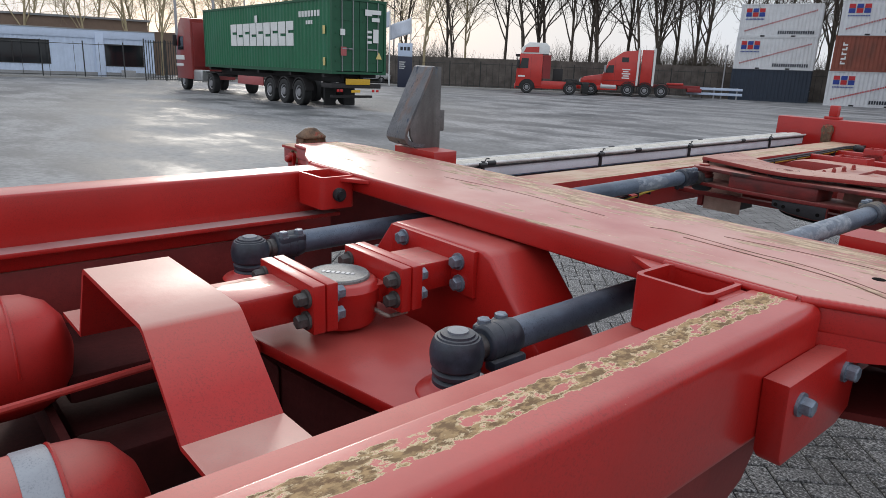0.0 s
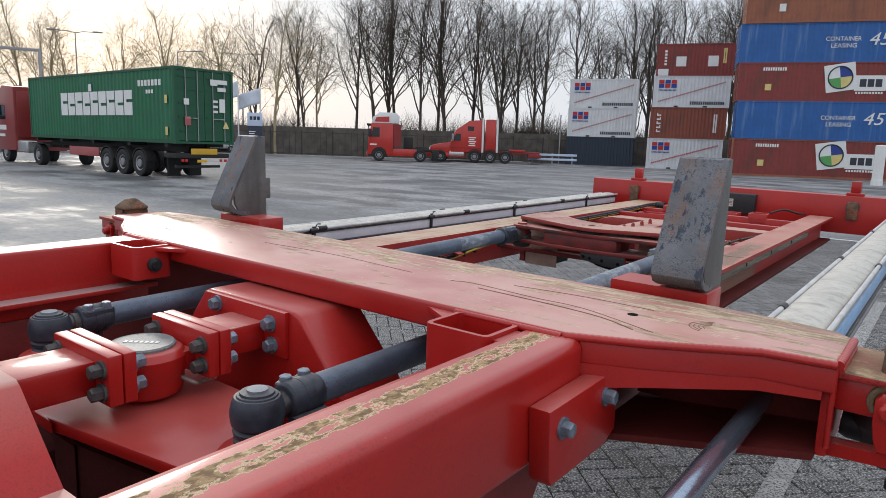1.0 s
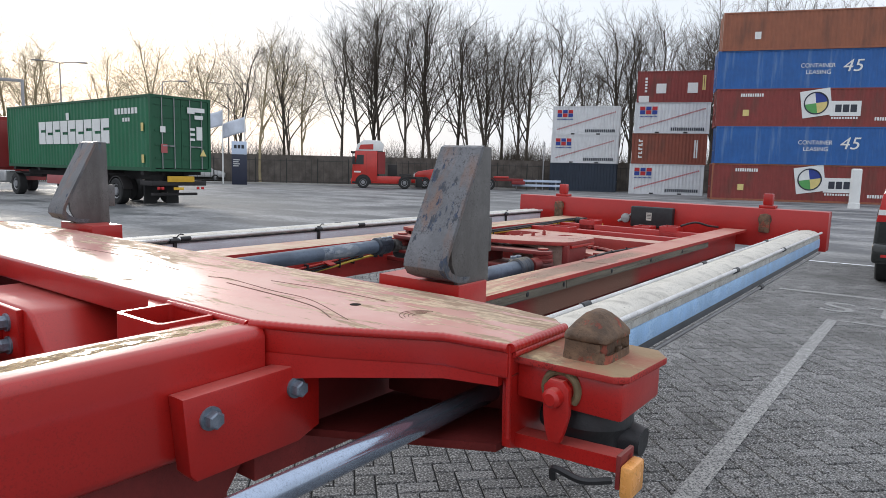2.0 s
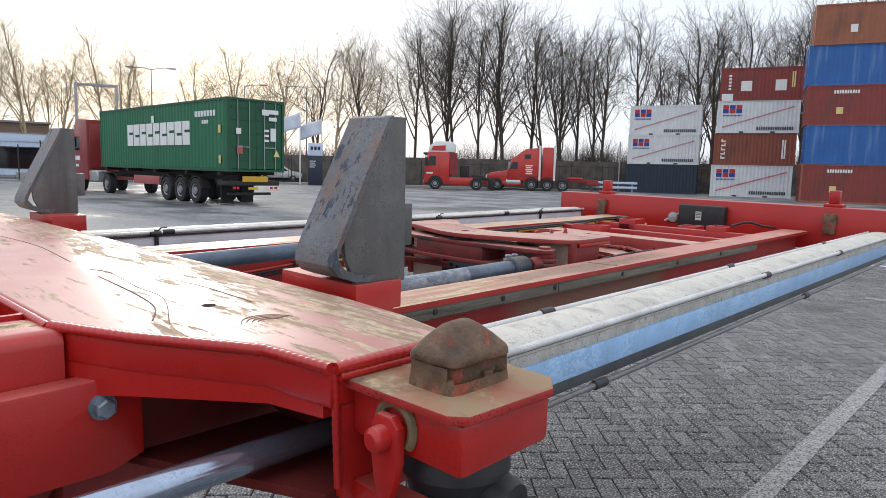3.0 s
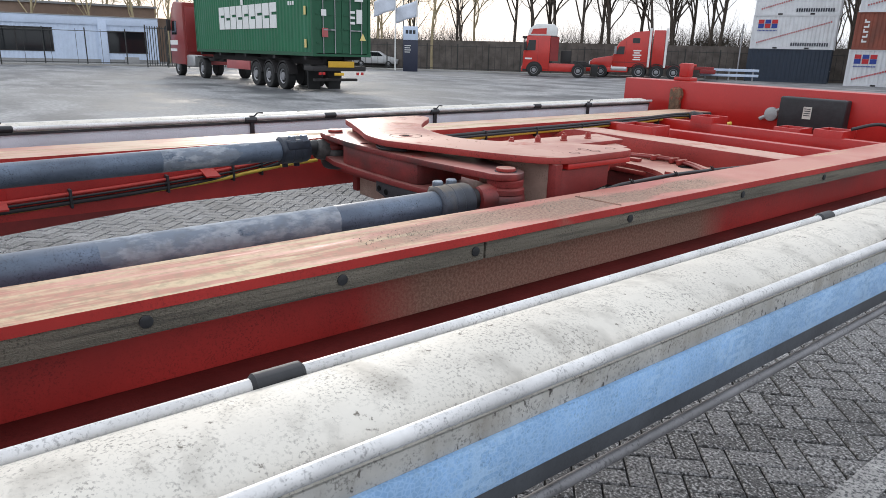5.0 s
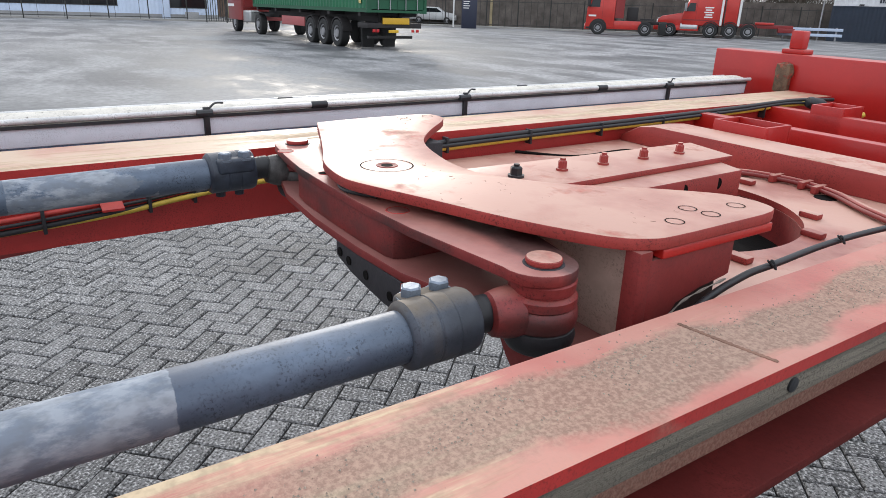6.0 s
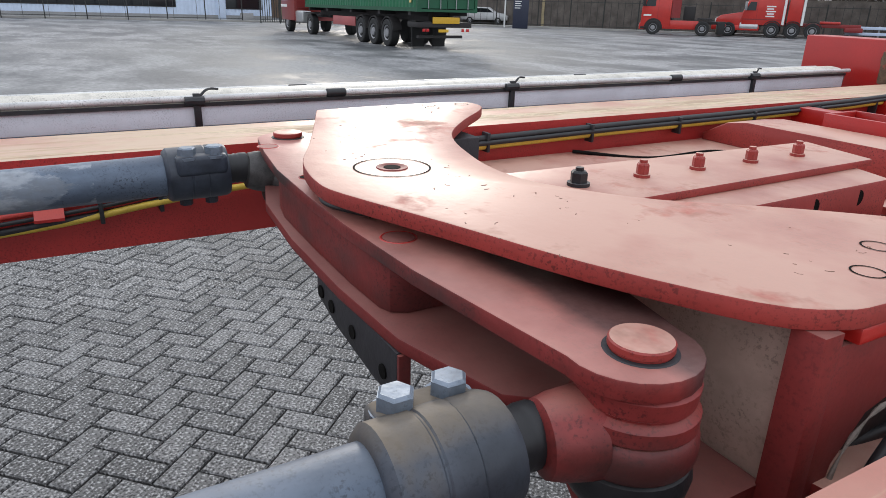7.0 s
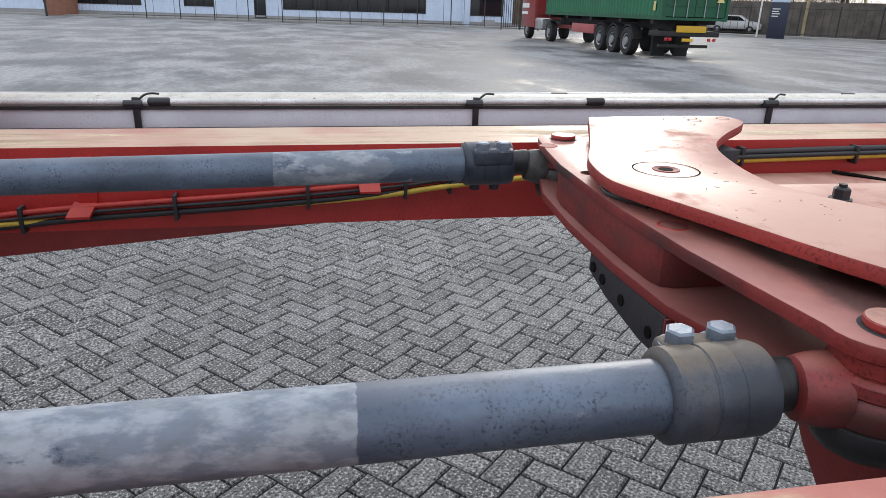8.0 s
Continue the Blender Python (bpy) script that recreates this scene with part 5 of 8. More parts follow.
for x, y in ((0.026, 2.169), (0.233, 2.054), (0.296, 1.95), (0.303, 1.735), (-0.27, 2.05)):
    part("ring_block", box(BM(), x - 0.018, x + 0.018, y - 0.010, y + 0.010, -0.205, -0.194, 0.003), red_dusty, ring_plate)
part("oval_hole", cyl(BM(), (0.173, 2.218, -0.2052), (0.173, 2.218, -0.2042), 0.022, n=20), void_dark, ring_plate)
bm = BM()
box(bm, -0.455, 0.455, 1.36, 1.405, -0.235, -0.217, 0.002)
part("ring_cross", bm, red_dark, trailer)

bm = BM()   # raised cross bar with tapered left end
prism(bm, [(-0.44, -0.205), (0.455, -0.205), (0.455, -0.150), (-0.33, -0.150), (-0.38, -0.158), (-0.44, -0.190)], 2.285, 2.410, "y", bevel=0.003)
part("cross_bar", bm, red_dusty, trailer)
bm = BM()
box(bm, -0.455, 0.455, 2.10, 2.42, -0.232, -0.219, 0.002)
part("floor_plate", bm, red_dusty, trailer)
for y0, y1, z1 in ((2.62, 2.66, -0.150), (2.98, 3.02, -0.150)):
    part("cross_member", box(BM(), -0.455, 0.455, y0, y1, -0.25, z1, 0.003), red_paint, trailer)
for x0, x1, y0, y1, z1 in ((-0.25, -0.10, 2.42, 2.53, -0.125), (-0.30, -0.20, 2.98, 3.10, -0.125), (0.20, 0.30, 2.98, 3.10, -0.125), (0.02, 0.12, 3.05, 3.16, -0.14)):
    bm = BM()
    t = 0.008
    for b in ((x0, x1, y0, y0 + t), (x0, x1, y1 - t, y1), (x0, x0 + t, y0 + t, y1 - t), (x1 - t, x1, y0 + t, y1 - t)):
        box(bm, *b, -0.22, z1, 0.001)
    part("open_pocket", bm, red_paint, trailer)
bm = BM()
box(bm, -0.455, 0.455, 2.66, 3.43, -0.262, -0.250)
part("head_floor", bm, red_dark, trailer)

# ---- hoses and cables
def hose(points, r, material, label=""):
    return part("hose", tube(BM(), smooth_line(points, 8), r, 12), material, trailer, label)


low_run = [(-0.442, 0.16, -0.272), (-0.442, 0.33, -0.264), (-0.442, 0.51, -0.249), (-0.442, 0.78, -0.235), (-0.442, 0.99, -0.220), (-0.440, 1.10, -0.208)]
hose([(x, y, z + 0.012) for x, y, z in low_run] + [(-0.44, 1.20, -0.185)], 0.0046, hose_red, "red air hose")
hose([(x + 0.006, y, z + 0.004) for x, y, z in low_run] + [(-0.43, 1.18, -0.188)], 0.0030, hose_black, "thin black cable")
hose([(x + 0.002, y, z - 0.008) for x, y, z in low_run] + [(-0.43, 1.18, -0.198)], 0.0054, hose_black, "black air hose")
hose([(-0.432, 0.20, -0.268), (-0.436, 0.36, -0.262), (-0.444, 0.52, -0.258), (-0.444, 0.75, -0.246), (-0.440, 0.98, -0.232), (-0.434, 1.10, -0.216), (-0.432, 1.20, -0.205), (-0.438, 1.30, -0.20)], 0.0050, hose_yellow, "yellow air hose")
for y, z in ((0.42, -0.255), (0.66, -0.240), (0.88, -0.227), (1.05, -0.213), (1.13, -0.205)):
    part("cable_tie", box(BM(), -0.452, -0.430, y - 0.003, y + 0.003, z - 0.022, z + 0.022, 0.001), black_rubber, trailer)
for y, z in ((0.515, -0.235), (0.986, -0.204)):
    bm = BM()
    prism(bm, [(-0.455, z + 0.004), (-0.405, z - 0.008), (-0.405, z - 0.012), (-0.455, z)], y - 0.018, y + 0.018, "y")
    part("hose_tab", bm, red_paint, trailer)
bm = BM()
box(bm, -0.456, -0.450, 0.505, 0.535, -0.245, -0.155)
part("web_rib", bm, red_paint, trailer)
up_run = [(-0.440, 1.60, -0.176), (-0.442, 2.0, -0.170), (-0.442, 2.4, -0.166), (-0.442, 2.8, -0.160), (-0.43, 3.10, -0.150)]
hose(up_run + [(-0.38, 3.22, -0.15), (-0.32, 3.30, -0.19)], 0.0075, hose_yellow, "yellow air hose")
hose([(x, y, z + 0.013) for x, y, z in up_run] + [(-0.40, 3.30, -0.14)], 0.0065, hose_black, "black air hose")
hose([(x + 0.008, y, z + 0.006) for x, y, z in up_run] + [(-0.36, 3.28, -0.16)], 0.0045, hose_black)
for y in (1.70, 1.95, 2.2, 2.45, 2.7, 2.95):
    part("cable_tie", box(BM(), -0.452, -0.430, y - 0.003, y + 0.003, -0.186, -0.150, 0.001), black_rubber, trailer)
part("hose_coupling", turned(BM(), (-0.40, 3.14, -0.14), (0.5, 1, -0.2), [(0.016, 0), (0.020, 0.01), (0.020, 0.05), (0.012, 0.07)], 14), black_rubber, trailer)
hose([(-0.30, 3.27, -0.175), (-0.20, 3.05, -0.20), (-0.05, 3.0, -0.20)], 0.006, hose_black)
hose([(-0.36, 3.05, -0.195), (-0.30, 3.14, -0.185), (-0.25, 3.22, -0.165)], 0.0085, hose_yellow, "yellow air hose")
# cable that follows the right beam past the ring
hose([(0.438, 1.30, -0.245), (0.432, 1.40, -0.205), (0.424, 1.47, -0.166), (0.416, 1.56, -0.152), (0.414, 1.63, -0.150), (0.406, 1.77, -0.150), (0.408, 1.92, -0.152), (0.43, 2.2, -0.156), (0.44, 2.4, -0.158), (0.44, 2.8, -0.16)], 0.0046, hose_black, "black cable bundle")
hose([(0.37, 1.30, -0.235), (0.39, 1.45, -0.21), (0.408, 1.6, -0.195), (0.42, 1.8, -0.185), (0.40, 2.0, -0.19)], 0.005, hose_black)
for y, x in ((1.62, 0.4145), (1.80, 0.4065), (1.95, 0.411)):
    part("cable_tie", tube(BM(), smooth_line([(x - 0.007, y, -0.156), (x, y, -0.1435), (x + 0.007, y, -0.153), (x + 0.002, y - 0.014, -0.140)]), 0.0014, 5), black_rubber, trailer)
# grease lines round the ring
for k, rr in enumerate((0.0048, 0.0048, 0.0042)):
    run = [(-0.060, 2.190), (-0.015, 2.240), (0.045, 2.262), (0.105, 2.266), (0.190, 2.236), (0.270, 2.182), (0.330, 2.150), (0.43, 2.10)]
    hose([(x, y - 0.012 * k + 0.006, -0.197 + 0.003 * (k % 2)) for x, y in run], rr, red_dusty if k < 2 else red_dark)
for x, y in ((0.045, 2.250), (0.110, 2.252), (0.145, 2.240)):
    part("hose_clip", box(BM(), x - 0.006, x + 0.006, y - 0.022, y + 0.022, -0.204, -0.188, 0.002), red_dusty, ring_plate)
hose([(-0.43, 1.90, -0.20), (-0.34, 2.02, -0.205), (-0.30, 2.16, -0.195), (-0.22, 2.25, -0.20)], 0.0035, void_dark)
hose([(0.30, 3.05, -0.12), (0.36, 3.12, -0.10), (0.42, 3.18, -0.118), (0.44, 3.30, -0.13)], 0.006, hose_black)

# ---- wheels and landing legs that carry it
for y in (-2.45, -3.55):
    for s in (1, -1):
        bm = BM()
        turned(bm, (s * 0.72, y, 0.50 - 1.4026), (s, 0, 0), [(0.28, 0.0), (0.46, 0.02), (0.495, 0.06), (0.495, 0.24), (0.46, 0.28), (0.28, 0.30), (0.26, 0.24)], 36)
        wheel = part("wheel", bm, black_rubber, trailer, "black truck wheel")
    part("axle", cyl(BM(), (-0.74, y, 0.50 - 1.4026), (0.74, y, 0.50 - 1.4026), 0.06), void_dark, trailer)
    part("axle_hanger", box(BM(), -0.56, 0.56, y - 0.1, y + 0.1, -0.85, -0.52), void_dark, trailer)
for s in (1, -1):
    bm = BM()
    box(bm, *sorted((s * 0.585, s * 0.70)), -4.4, -2.9, -0.225, -0.060, 0.01)
    part("side_beam_tail", bm, red_paint, trailer)
PLACE = None

# ---------------------------------------------------------------- ground
def ground_material():
    m = bpy.data.materials.new("wet_yard_paving")
    m.use_nodes = True
    nodes, links = m.node_tree.nodes, m.node_tree.links
    p = nodes["Principled BSDF"]
    co = nodes.new("ShaderNodeTexCoord").outputs["Object"]
    broad = noise_of(nodes, links, co, 0.10, 6.0, (1.0, 1.0, 1.0), 0.62)
    patch = noise_of(nodes, links, co, 0.55, 7.0, (0.5, 0.9, 1.0), 0.68)
    fine = noise_of(nodes, links, co, 9.0, 5.0)
    colour = mixed(nodes, links, ramp(nodes, links, patch, 0.42, 0.58), (0.070, 0.073, 0.080), (0.33, 0.33, 0.332))
    colour = mixed(nodes, links, times(nodes, links, ramp(nodes, links, broad, 0.4, 0.65), 0.5), colour, (0.26, 0.258, 0.25))
    colour = mixed(nodes, links, times(nodes, links, ramp(nodes, links, fine, 0.4, 0.7), 0.4), colour, (0.06, 0.06, 0.06))
    links.new(colour, p.inputs["Base Color"])
    r = nodes.new("ShaderNodeMapRange")
    r.inputs["From Min"].default_value, r.inputs["From Max"].default_value = 0.40, 0.62
    r.inputs["To Min"].default_value, r.inputs["To Max"].default_value = 0.50, 0.9
    links.new(patch, r.inputs["Value"])
    links.new(r.outputs["Result"], p.inputs["Roughness"])
    p.inputs["Specular IOR Level"].default_value = 0.25
    b = nodes.new("ShaderNodeBump")
    b.inputs["Strength"].default_value, b.inputs["Distance"].default_value = 0.35, 0.01
    links.new(fine, b.inputs["Height"])
    links.new(b.outputs["Normal"], p.inputs["Normal"])
    return m


yard_wet = ground_material()
joint_sand = surface("joint_sand", (0.016, 0.015, 0.014), 0.9, vary=0.3, scale=20.0, bump=0.3)


def brick_material(name, by_object):
    """Concrete with pale and dark stone grains, worn rough on top; each brick a tone of its own."""
    m = surface(name, (0.158, 0.156, 0.155), 0.78, vary=0.22, scale=4.0, bump=0.0, grain=60.0, random_by="object" if by_object else "island", grit=0, spec=0.22)
    nodes, links = m.node_tree.nodes, m.node_tree.links
    p = nodes["Principled BSDF"]
    base = p.inputs["Base Color"].links[0].from_socket
    co = nodes.new("ShaderNodeTexCoord").outputs["Object"]
    grain = noise_of(nodes, links, co, 88.0, 1.0, None, 0.6)
    stain = noise_of(nodes, links, co, 0.8, 5.0)
    c = mixed(nodes, links, times(nodes, links, ramp(nodes, links, grain, 0.46, 0.36), 0.90), base, (0.030, 0.029, 0.029))
    c = mixed(nodes, links, times(nodes, links, ramp(nodes, links, grain, 0.56, 0.64), 0.90), c, (0.43, 0.425, 0.42))
    c = mixed(nodes, links, times(nodes, links, ramp(nodes, links, stain, 0.50, 0.66), 0.50), c, (0.075, 0.072, 0.070))
    links.new(c, p.inputs["Base Color"])
    b = nodes.new("ShaderNodeBump")
    b.inputs["Strength"].default_value, b.inputs["Distance"].default_value = 0.9, 0.003
    links.new(grain, b.inputs["Height"])
    links.new(b.outputs["Normal"], p.inputs["Normal"])
    return m


brick_one = brick_material("paving_brick", True)
brick_rest = brick_material("paving_brick_rest", False)
line_paint = surface("worn_line_paint", (0.38, 0.375, 0.365), 0.8, vary=0.3, scale=14.0, bump=0.5, grain=150.0, chips=(0.13, 0.132, 0.138), chip_level=0.50, chip_soft=0.06, chip_scale=70.0, grit=0.6)

PX0, PX1, PY0, PY1 = -6.5, 5.5, -4.0, 14.0     # bricks laid one by one here
bm = BM()
xs = [-2500, -120, PX0, PX1, 120, 2500]
ys = [-2500, -120, PY0, PY1, 120, 2500]
for i in range(5):
    for j in range(5):
        if i == 2 and j == 2:
            continue
        bm.faces.new([bm.verts.new((x, y, 0.0)) for x, y in ((xs[i], ys[j]), (xs[i + 1], ys[j]), (xs[i + 1], ys[j + 1]), (xs[i], ys[j + 1]))])
bmesh.ops.remove_doubles(bm, verts=bm.verts, dist=0.001)
ground = tagged(part("ground", bm, yard_wet), "grey damp paved yard with pale and dark streaks", "ground", kind="structure")
bm = BM()
bm.faces.new([bm.verts.new((x, y, -0.012)) for x, y in ((PX0, PY0), (PX1, PY0), (PX1, PY1), (PX0, PY1))])
bed = tagged(part("pavement", bm, joint_sand), "grey herringbone brick paving with dark sandy joints", "paving", kind="structure")


# ---------------------------------------------------------------- shared yard materials
def plain(name, c, rough=0.5, **k):
    return surface(name, c, rough, **{**dict(vary=0.12, scale=1.2, bump=0.05, grain=12.0), **k})


green_paint = plain("container_green", (0.010, 0.135, 0.058), 0.5, streak=((0.03, 0.16, 0.09), (1.6, 1.6, 0.25), 0.50, 0.5))
green_dark = plain("container_green_dark", (0.008, 0.085, 0.038), 0.55)
white_paint = plain("container_white", (0.70, 0.71, 0.72), 0.5, vary=0.08)
brown_paint = plain("container_brown", (0.26, 0.070, 0.042), 0.55, streak=((0.10, 0.05, 0.035), (1.3, 1.3, 0.35), 0.50, 0.5))
maroon_paint = plain("container_maroon", (0.24, 0.040, 0.034), 0.55, streak=((0.10, 0.05, 0.035), (1.3, 1.3, 0.35), 0.50, 0.5))
rust_orange = plain("container_rust", (0.31, 0.105, 0.055), 0.55, streak=((0.10, 0.05, 0.035), (1.3, 1.3, 0.35), 0.50, 0.5))
blue_paint = plain("container_blue", (0.020, 0.115, 0.36), 0.5, streak=((0.22, 0.32, 0.47), (3.2, 3.2, 0.25), 0.55, 0.5))
navy_paint = plain("container_navy", (0.022, 0.034, 0.055), 0.55)
letter_white = plain("letter_white", (0.78, 0.78, 0.76), 0.5, vary=0.05)
letter_red = plain("letter_red", (0.50, 0.02, 0.025), 0.5)
letter_blue = plain("letter_blue", (0.02, 0.05, 0.28), 0.5)
letter_dark = plain("letter_dark", (0.03, 0.035, 0.05), 0.5)
logo_green = plain("logo_green", (0.10, 0.36, 0.10), 0.5)
logo_sand = plain("logo_sand", (0.72, 0.58, 0.22), 0.5)
truck_red = plain("truck_red", (0.52, 0.026, 0.018), 0.32, coat=0.4)
lorry_red = plain("lorry_cab_red", (0.26, 0.022, 0.020), 0.4, coat=0.3)
truck_dull = plain("truck_dull_red", (0.24, 0.02, 0.02), 0.45)
pale_red = plain("side_board_red", (0.42, 0.10, 0.10), 0.5)
tyre = plain("tyre", (0.022, 0.022, 0.022), 0.8)
rim_grey = plain("rim_grey", (0.30, 0.30, 0.31), 0.5, metal=0.4)
chassis_dark = plain("chassis_dark", (0.025, 0.022, 0.022), 0.7)
silver = plain("silver_tank", (0.50, 0.50, 0.50), 0.35, metal=0.6)
yellow_plate = plain("yellow_plate", (0.72, 0.42, 0.03), 0.5)
lamp_red = plain("lamp_red", (0.55, 0.02, 0.02), 0.3)
wall_white = plain("wall_white", (0.56, 0.65, 0.80), 0.6, vary=0.06)
wall_grey = plain("wall_grey", (0.30, 0.30, 0.30), 0.7)
brick_far = plain("far_brick", (0.22, 0.15, 0.11), 0.8)
fence_dark = plain("fence_dark", (0.030, 0.032, 0.030), 0.6)
post_grey = plain("post_grey", (0.34, 0.34, 0.35), 0.5, metal=0.3)
bark = plain("bark", (0.075, 0.060, 0.046), 0.9, bump=0.4, scale=6.0, grain=40.0, vary=0.35)
hedge_brown = plain("hedge_brown", (0.115, 0.098, 0.085), 0.9, vary=0.4)
board_brown = plain("board_brown", (0.30, 0.14, 0.09), 0.8)
sign_navy = plain("sign_navy", (0.02, 0.025, 0.05), 0.5)
flag_cloth = plain("flag_cloth", (0.62, 0.66, 0.74), 0.8)
van_black = plain("van_black", (0.012, 0.014, 0.013), 0.18, coat=0.6)
kerb_stone = plain("kerb_stone", (0.33, 0.32, 0.30), 0.8)
window_glass = bpy.data.materials.new("window_glass")
window_glass.use_nodes = True
_g = window_glass.node_tree.nodes["Principled BSDF"]
_g.inputs["Base Color"].default_value = (0.012, 0.014, 0.016, 1)
_g.inputs["Roughness"].default_value = 0.06


def text_mesh(body, size, material, name, parent, m, depth=0.01, width=None):
    """Raised letters with the built-in font; width stretches them to a length."""
    c = bpy.data.curves.new(name, "FONT")
    c.body, c.size, c.extrude = body, size, depth
    c.align_x, c.align_y = "LEFT", "BOTTOM"
    ob = bpy.data.objects.new(name, c)
    scene.collection.objects.link(ob)
    bpy.context.view_layer.update()
    me = bpy.data.meshes.new_from_object(ob.evaluated_get(bpy.context.evaluated_depsgraph_get()))
    bpy.data.objects.remove(ob)
    xs = [v.co.x for v in me.vertices]
    me.transform(Matrix.Translation((-min(xs), 0, 0)))
    if width:
        me.transform(Matrix.Diagonal((width / (max(xs) - min(xs)), 1, 1, 1)))
    me.materials.clear()
    me.materials.append(material)
    me.transform(m)
    out = new(name, me)
    out.parent = parent
    return out


FRONT = Matrix(((1, 0, 0, 0), (0, 0, -1, 0), (0, 1, 0, 0), (0, 0, 0, 1)))    # letters that stand on a face that looks to -y


def corrugated(bm, p0, p1, z0, z1, out, pitch=0.28, depth=0.036):
    """A wall of trapezoid corrugation from p0 to p1 (x, y); out is its outward normal."""
    p0, p1, out = Vector((*p0, 0)), Vector((*p1, 0)), Vector((*out, 0))
    n = max(2, round((p1 - p0).length / pitch))
    pts = []
    for k in range(n):
        for u, dep in ((0.0, 0.0), (0.26, 0.0), (0.5, depth), (0.76, depth)):
            pts.append(p0 + (p1 - p0) * ((k + u) / n) - out * dep)
    pts.append(p1)
    lo = [bm.verts.new((q.x, q.y, z0)) for q in pts]
    hi = [bm.verts.new((q.x, q.y, z1)) for q in pts]
    for a in range(len(pts) - 1):
        bm.faces.new((lo[a], lo[a + 1], hi[a + 1], hi[a]))
    return bm


def container(m, length, height, paint, label, group="", width=2.44, doors="+x", edge=None):
    """A shipping container; its long front face looks to -y, its origin is the lower front left corner."""
    c = thing("shipping_container", label, "container", m, group)
    edge = edge or paint
    t = 0.10
    for x in (0, length - t):
        for y in (0, width - t):
            part("corner_post", box(BM(), x, x + t, y, y + t, 0.12, height - 0.12), edge, c)
    for z in (0, height - 0.09):
        for y in (0, width - t):
            part("long_rail", box(BM(), t, length - t, y + 0.002, y + t - 0.002, z + 0.003, z + 0.09 + (0.05 if z == 0 else 0)), edge, c)
        for x in (0, length - t):
            part("end_rail", box(BM(), x + 0.002, x + t - 0.002, t, width - t, z + 0.003, z + 0.09), edge, c)
    for x in (0, length - 0.178):
        for y in (0, width - 0.162):
            for z in (0, height - 0.118):
                part("corner_casting", box(BM(), x - 0.006, x + 0.184, y - 0.006, y + 0.168, z - 0.004, z + 0.122, 0.004, 1), edge, c)
    bm = BM()
    corrugated(bm, (t, 0.02), (length - t, 0.02), 0.13, height - 0.085, (0, -1))
    part("side_wall", bm, paint, c, angle=20)
    bm = BM()
    corrugated(bm, (length - t, width - 0.02), (t, width - 0.02), 0.13, height - 0.085, (0, 1))
    part("side_wall", bm, paint, c, angle=20)
    bm = BM()
    box(bm, t, length - t, t, width - t, height - 0.06, height - 0.03)
    part("roof_panel", bm, paint, c)
    part("base_panel", box(BM(), t, length - t, t, width - t, 0.02, 0.10), chassis_dark, c)
    for end, s in ((0.03, -1), (length - 0.03, 1)):
        if (s > 0) == (doors == "+x"):
            for k in (0, 1):
                y0 = t + 0.01 + k * (width / 2 - t)
                y1 = y0 + width / 2 - t - 0.02
                bm = BM()
                box(bm, *sorted((end - s * 0.05, end)), y0, y1, 0.12, height - 0.10)
                for z in (0.45, 0.95, 1.45, 1.95, 2.40):
                    if z < height - 0.25:
                        box(bm, *sorted((end, end + s * 0.018)), y0 + 0.06, y1 - 0.06, z, z + 0.06)
                leaf = part("door_leaf", bm, green_dark if paint is green_paint else paint, c)
                for f in (0.30, 0.74):
                    yy = y0 + (y1 - y0) * f
                    part("lock_rod", cyl(BM(), (end + s * 0.035, yy, 0.10), (end + s * 0.035, yy, height - 0.08), 0.017, n=8), paint if paint is not green_paint else post_grey, leaf)
                    sgn = 1 if f < 0.5 else -1
                    part("rod_handle", box(BM(), *sorted((end + s * 0.03, end + s * 0.06)), *sorted((yy, yy + sgn * 0.30)), 0.92, 0.96), post_grey, leaf)
        else:
            bm = BM()
            if s < 0:
                corrugated(bm, (end, width - t), (end, t), 0.10, height - 0.09, (-1, 0))
            else:
                corrugated(bm, (end, t), (end, width - t), 0.10, height - 0.09, (1, 0))
            part("end_wall", bm, paint, c, angle=20)
    return c


def wheel(parent, x, y, r, w, s, label="black truck wheel"):
    bm = BM()
    turned(bm, (x, y, r), (0, s, 0), [(r * 0.60, 0.0), (r * 0.93, 0.0), (r, 0.03), (r, w - 0.03), (r * 0.93, w), (r * 0.62, w), (r * 0.56, w - 0.05)], 26)
    t = part("wheel", bm, tyre, parent, label)
    part("rim", turned(BM(), (x, y, r), (0, s, 0), [(r * 0.59, w - 0.10), (r * 0.57, w - 0.02), (r * 0.34, w - 0.10), (r * 0.30, w - 0.01), (r * 0.16, w)], 22), rim_grey, t)
    return t


# ---------------------------------------------------------------- container stacks
TURN = 20.0


def stack_pose(x, y, z, turn=TURN):
    return pose(x, y, z, 0, 0, turn)


# first stack: two white over one navy
w_corner = (-28.42, 55.97)
stack_one = []
for k, (paint, label) in enumerate(((navy_paint, "dark navy shipping container at the foot of a stack"), (white_paint, "white shipping container with red and blue block lettering"), (white_paint, "white shipping container with red and blue block lettering"))):
    stack_one.append(container(stack_pose(w_corner[0] + 0.05 * k, w_corner[1], 2.59 * k), 6.06, 2.59, paint, label, "first container stack"))
b_corner = (-20.58, 55.73)
stack_two = []
for k, (paint, label) in enumerate(((white_paint, "white shipping container with red and blue block lettering"), (brown_paint, "brown shipping container with vertical white lettering"),
                                    (white_paint, "white shipping container with red and blue block lettering"), (maroon_paint, "maroon shipping container with white stickers"))):
    stack_two.append(container(stack_pose(b_corner[0] + 0.10 * k, b_corner[1], 2.59 * k), 6.06, 2.59, paint, label, "second container stack"))
v_corner = (-11.99, 49.39)
stack_three = []
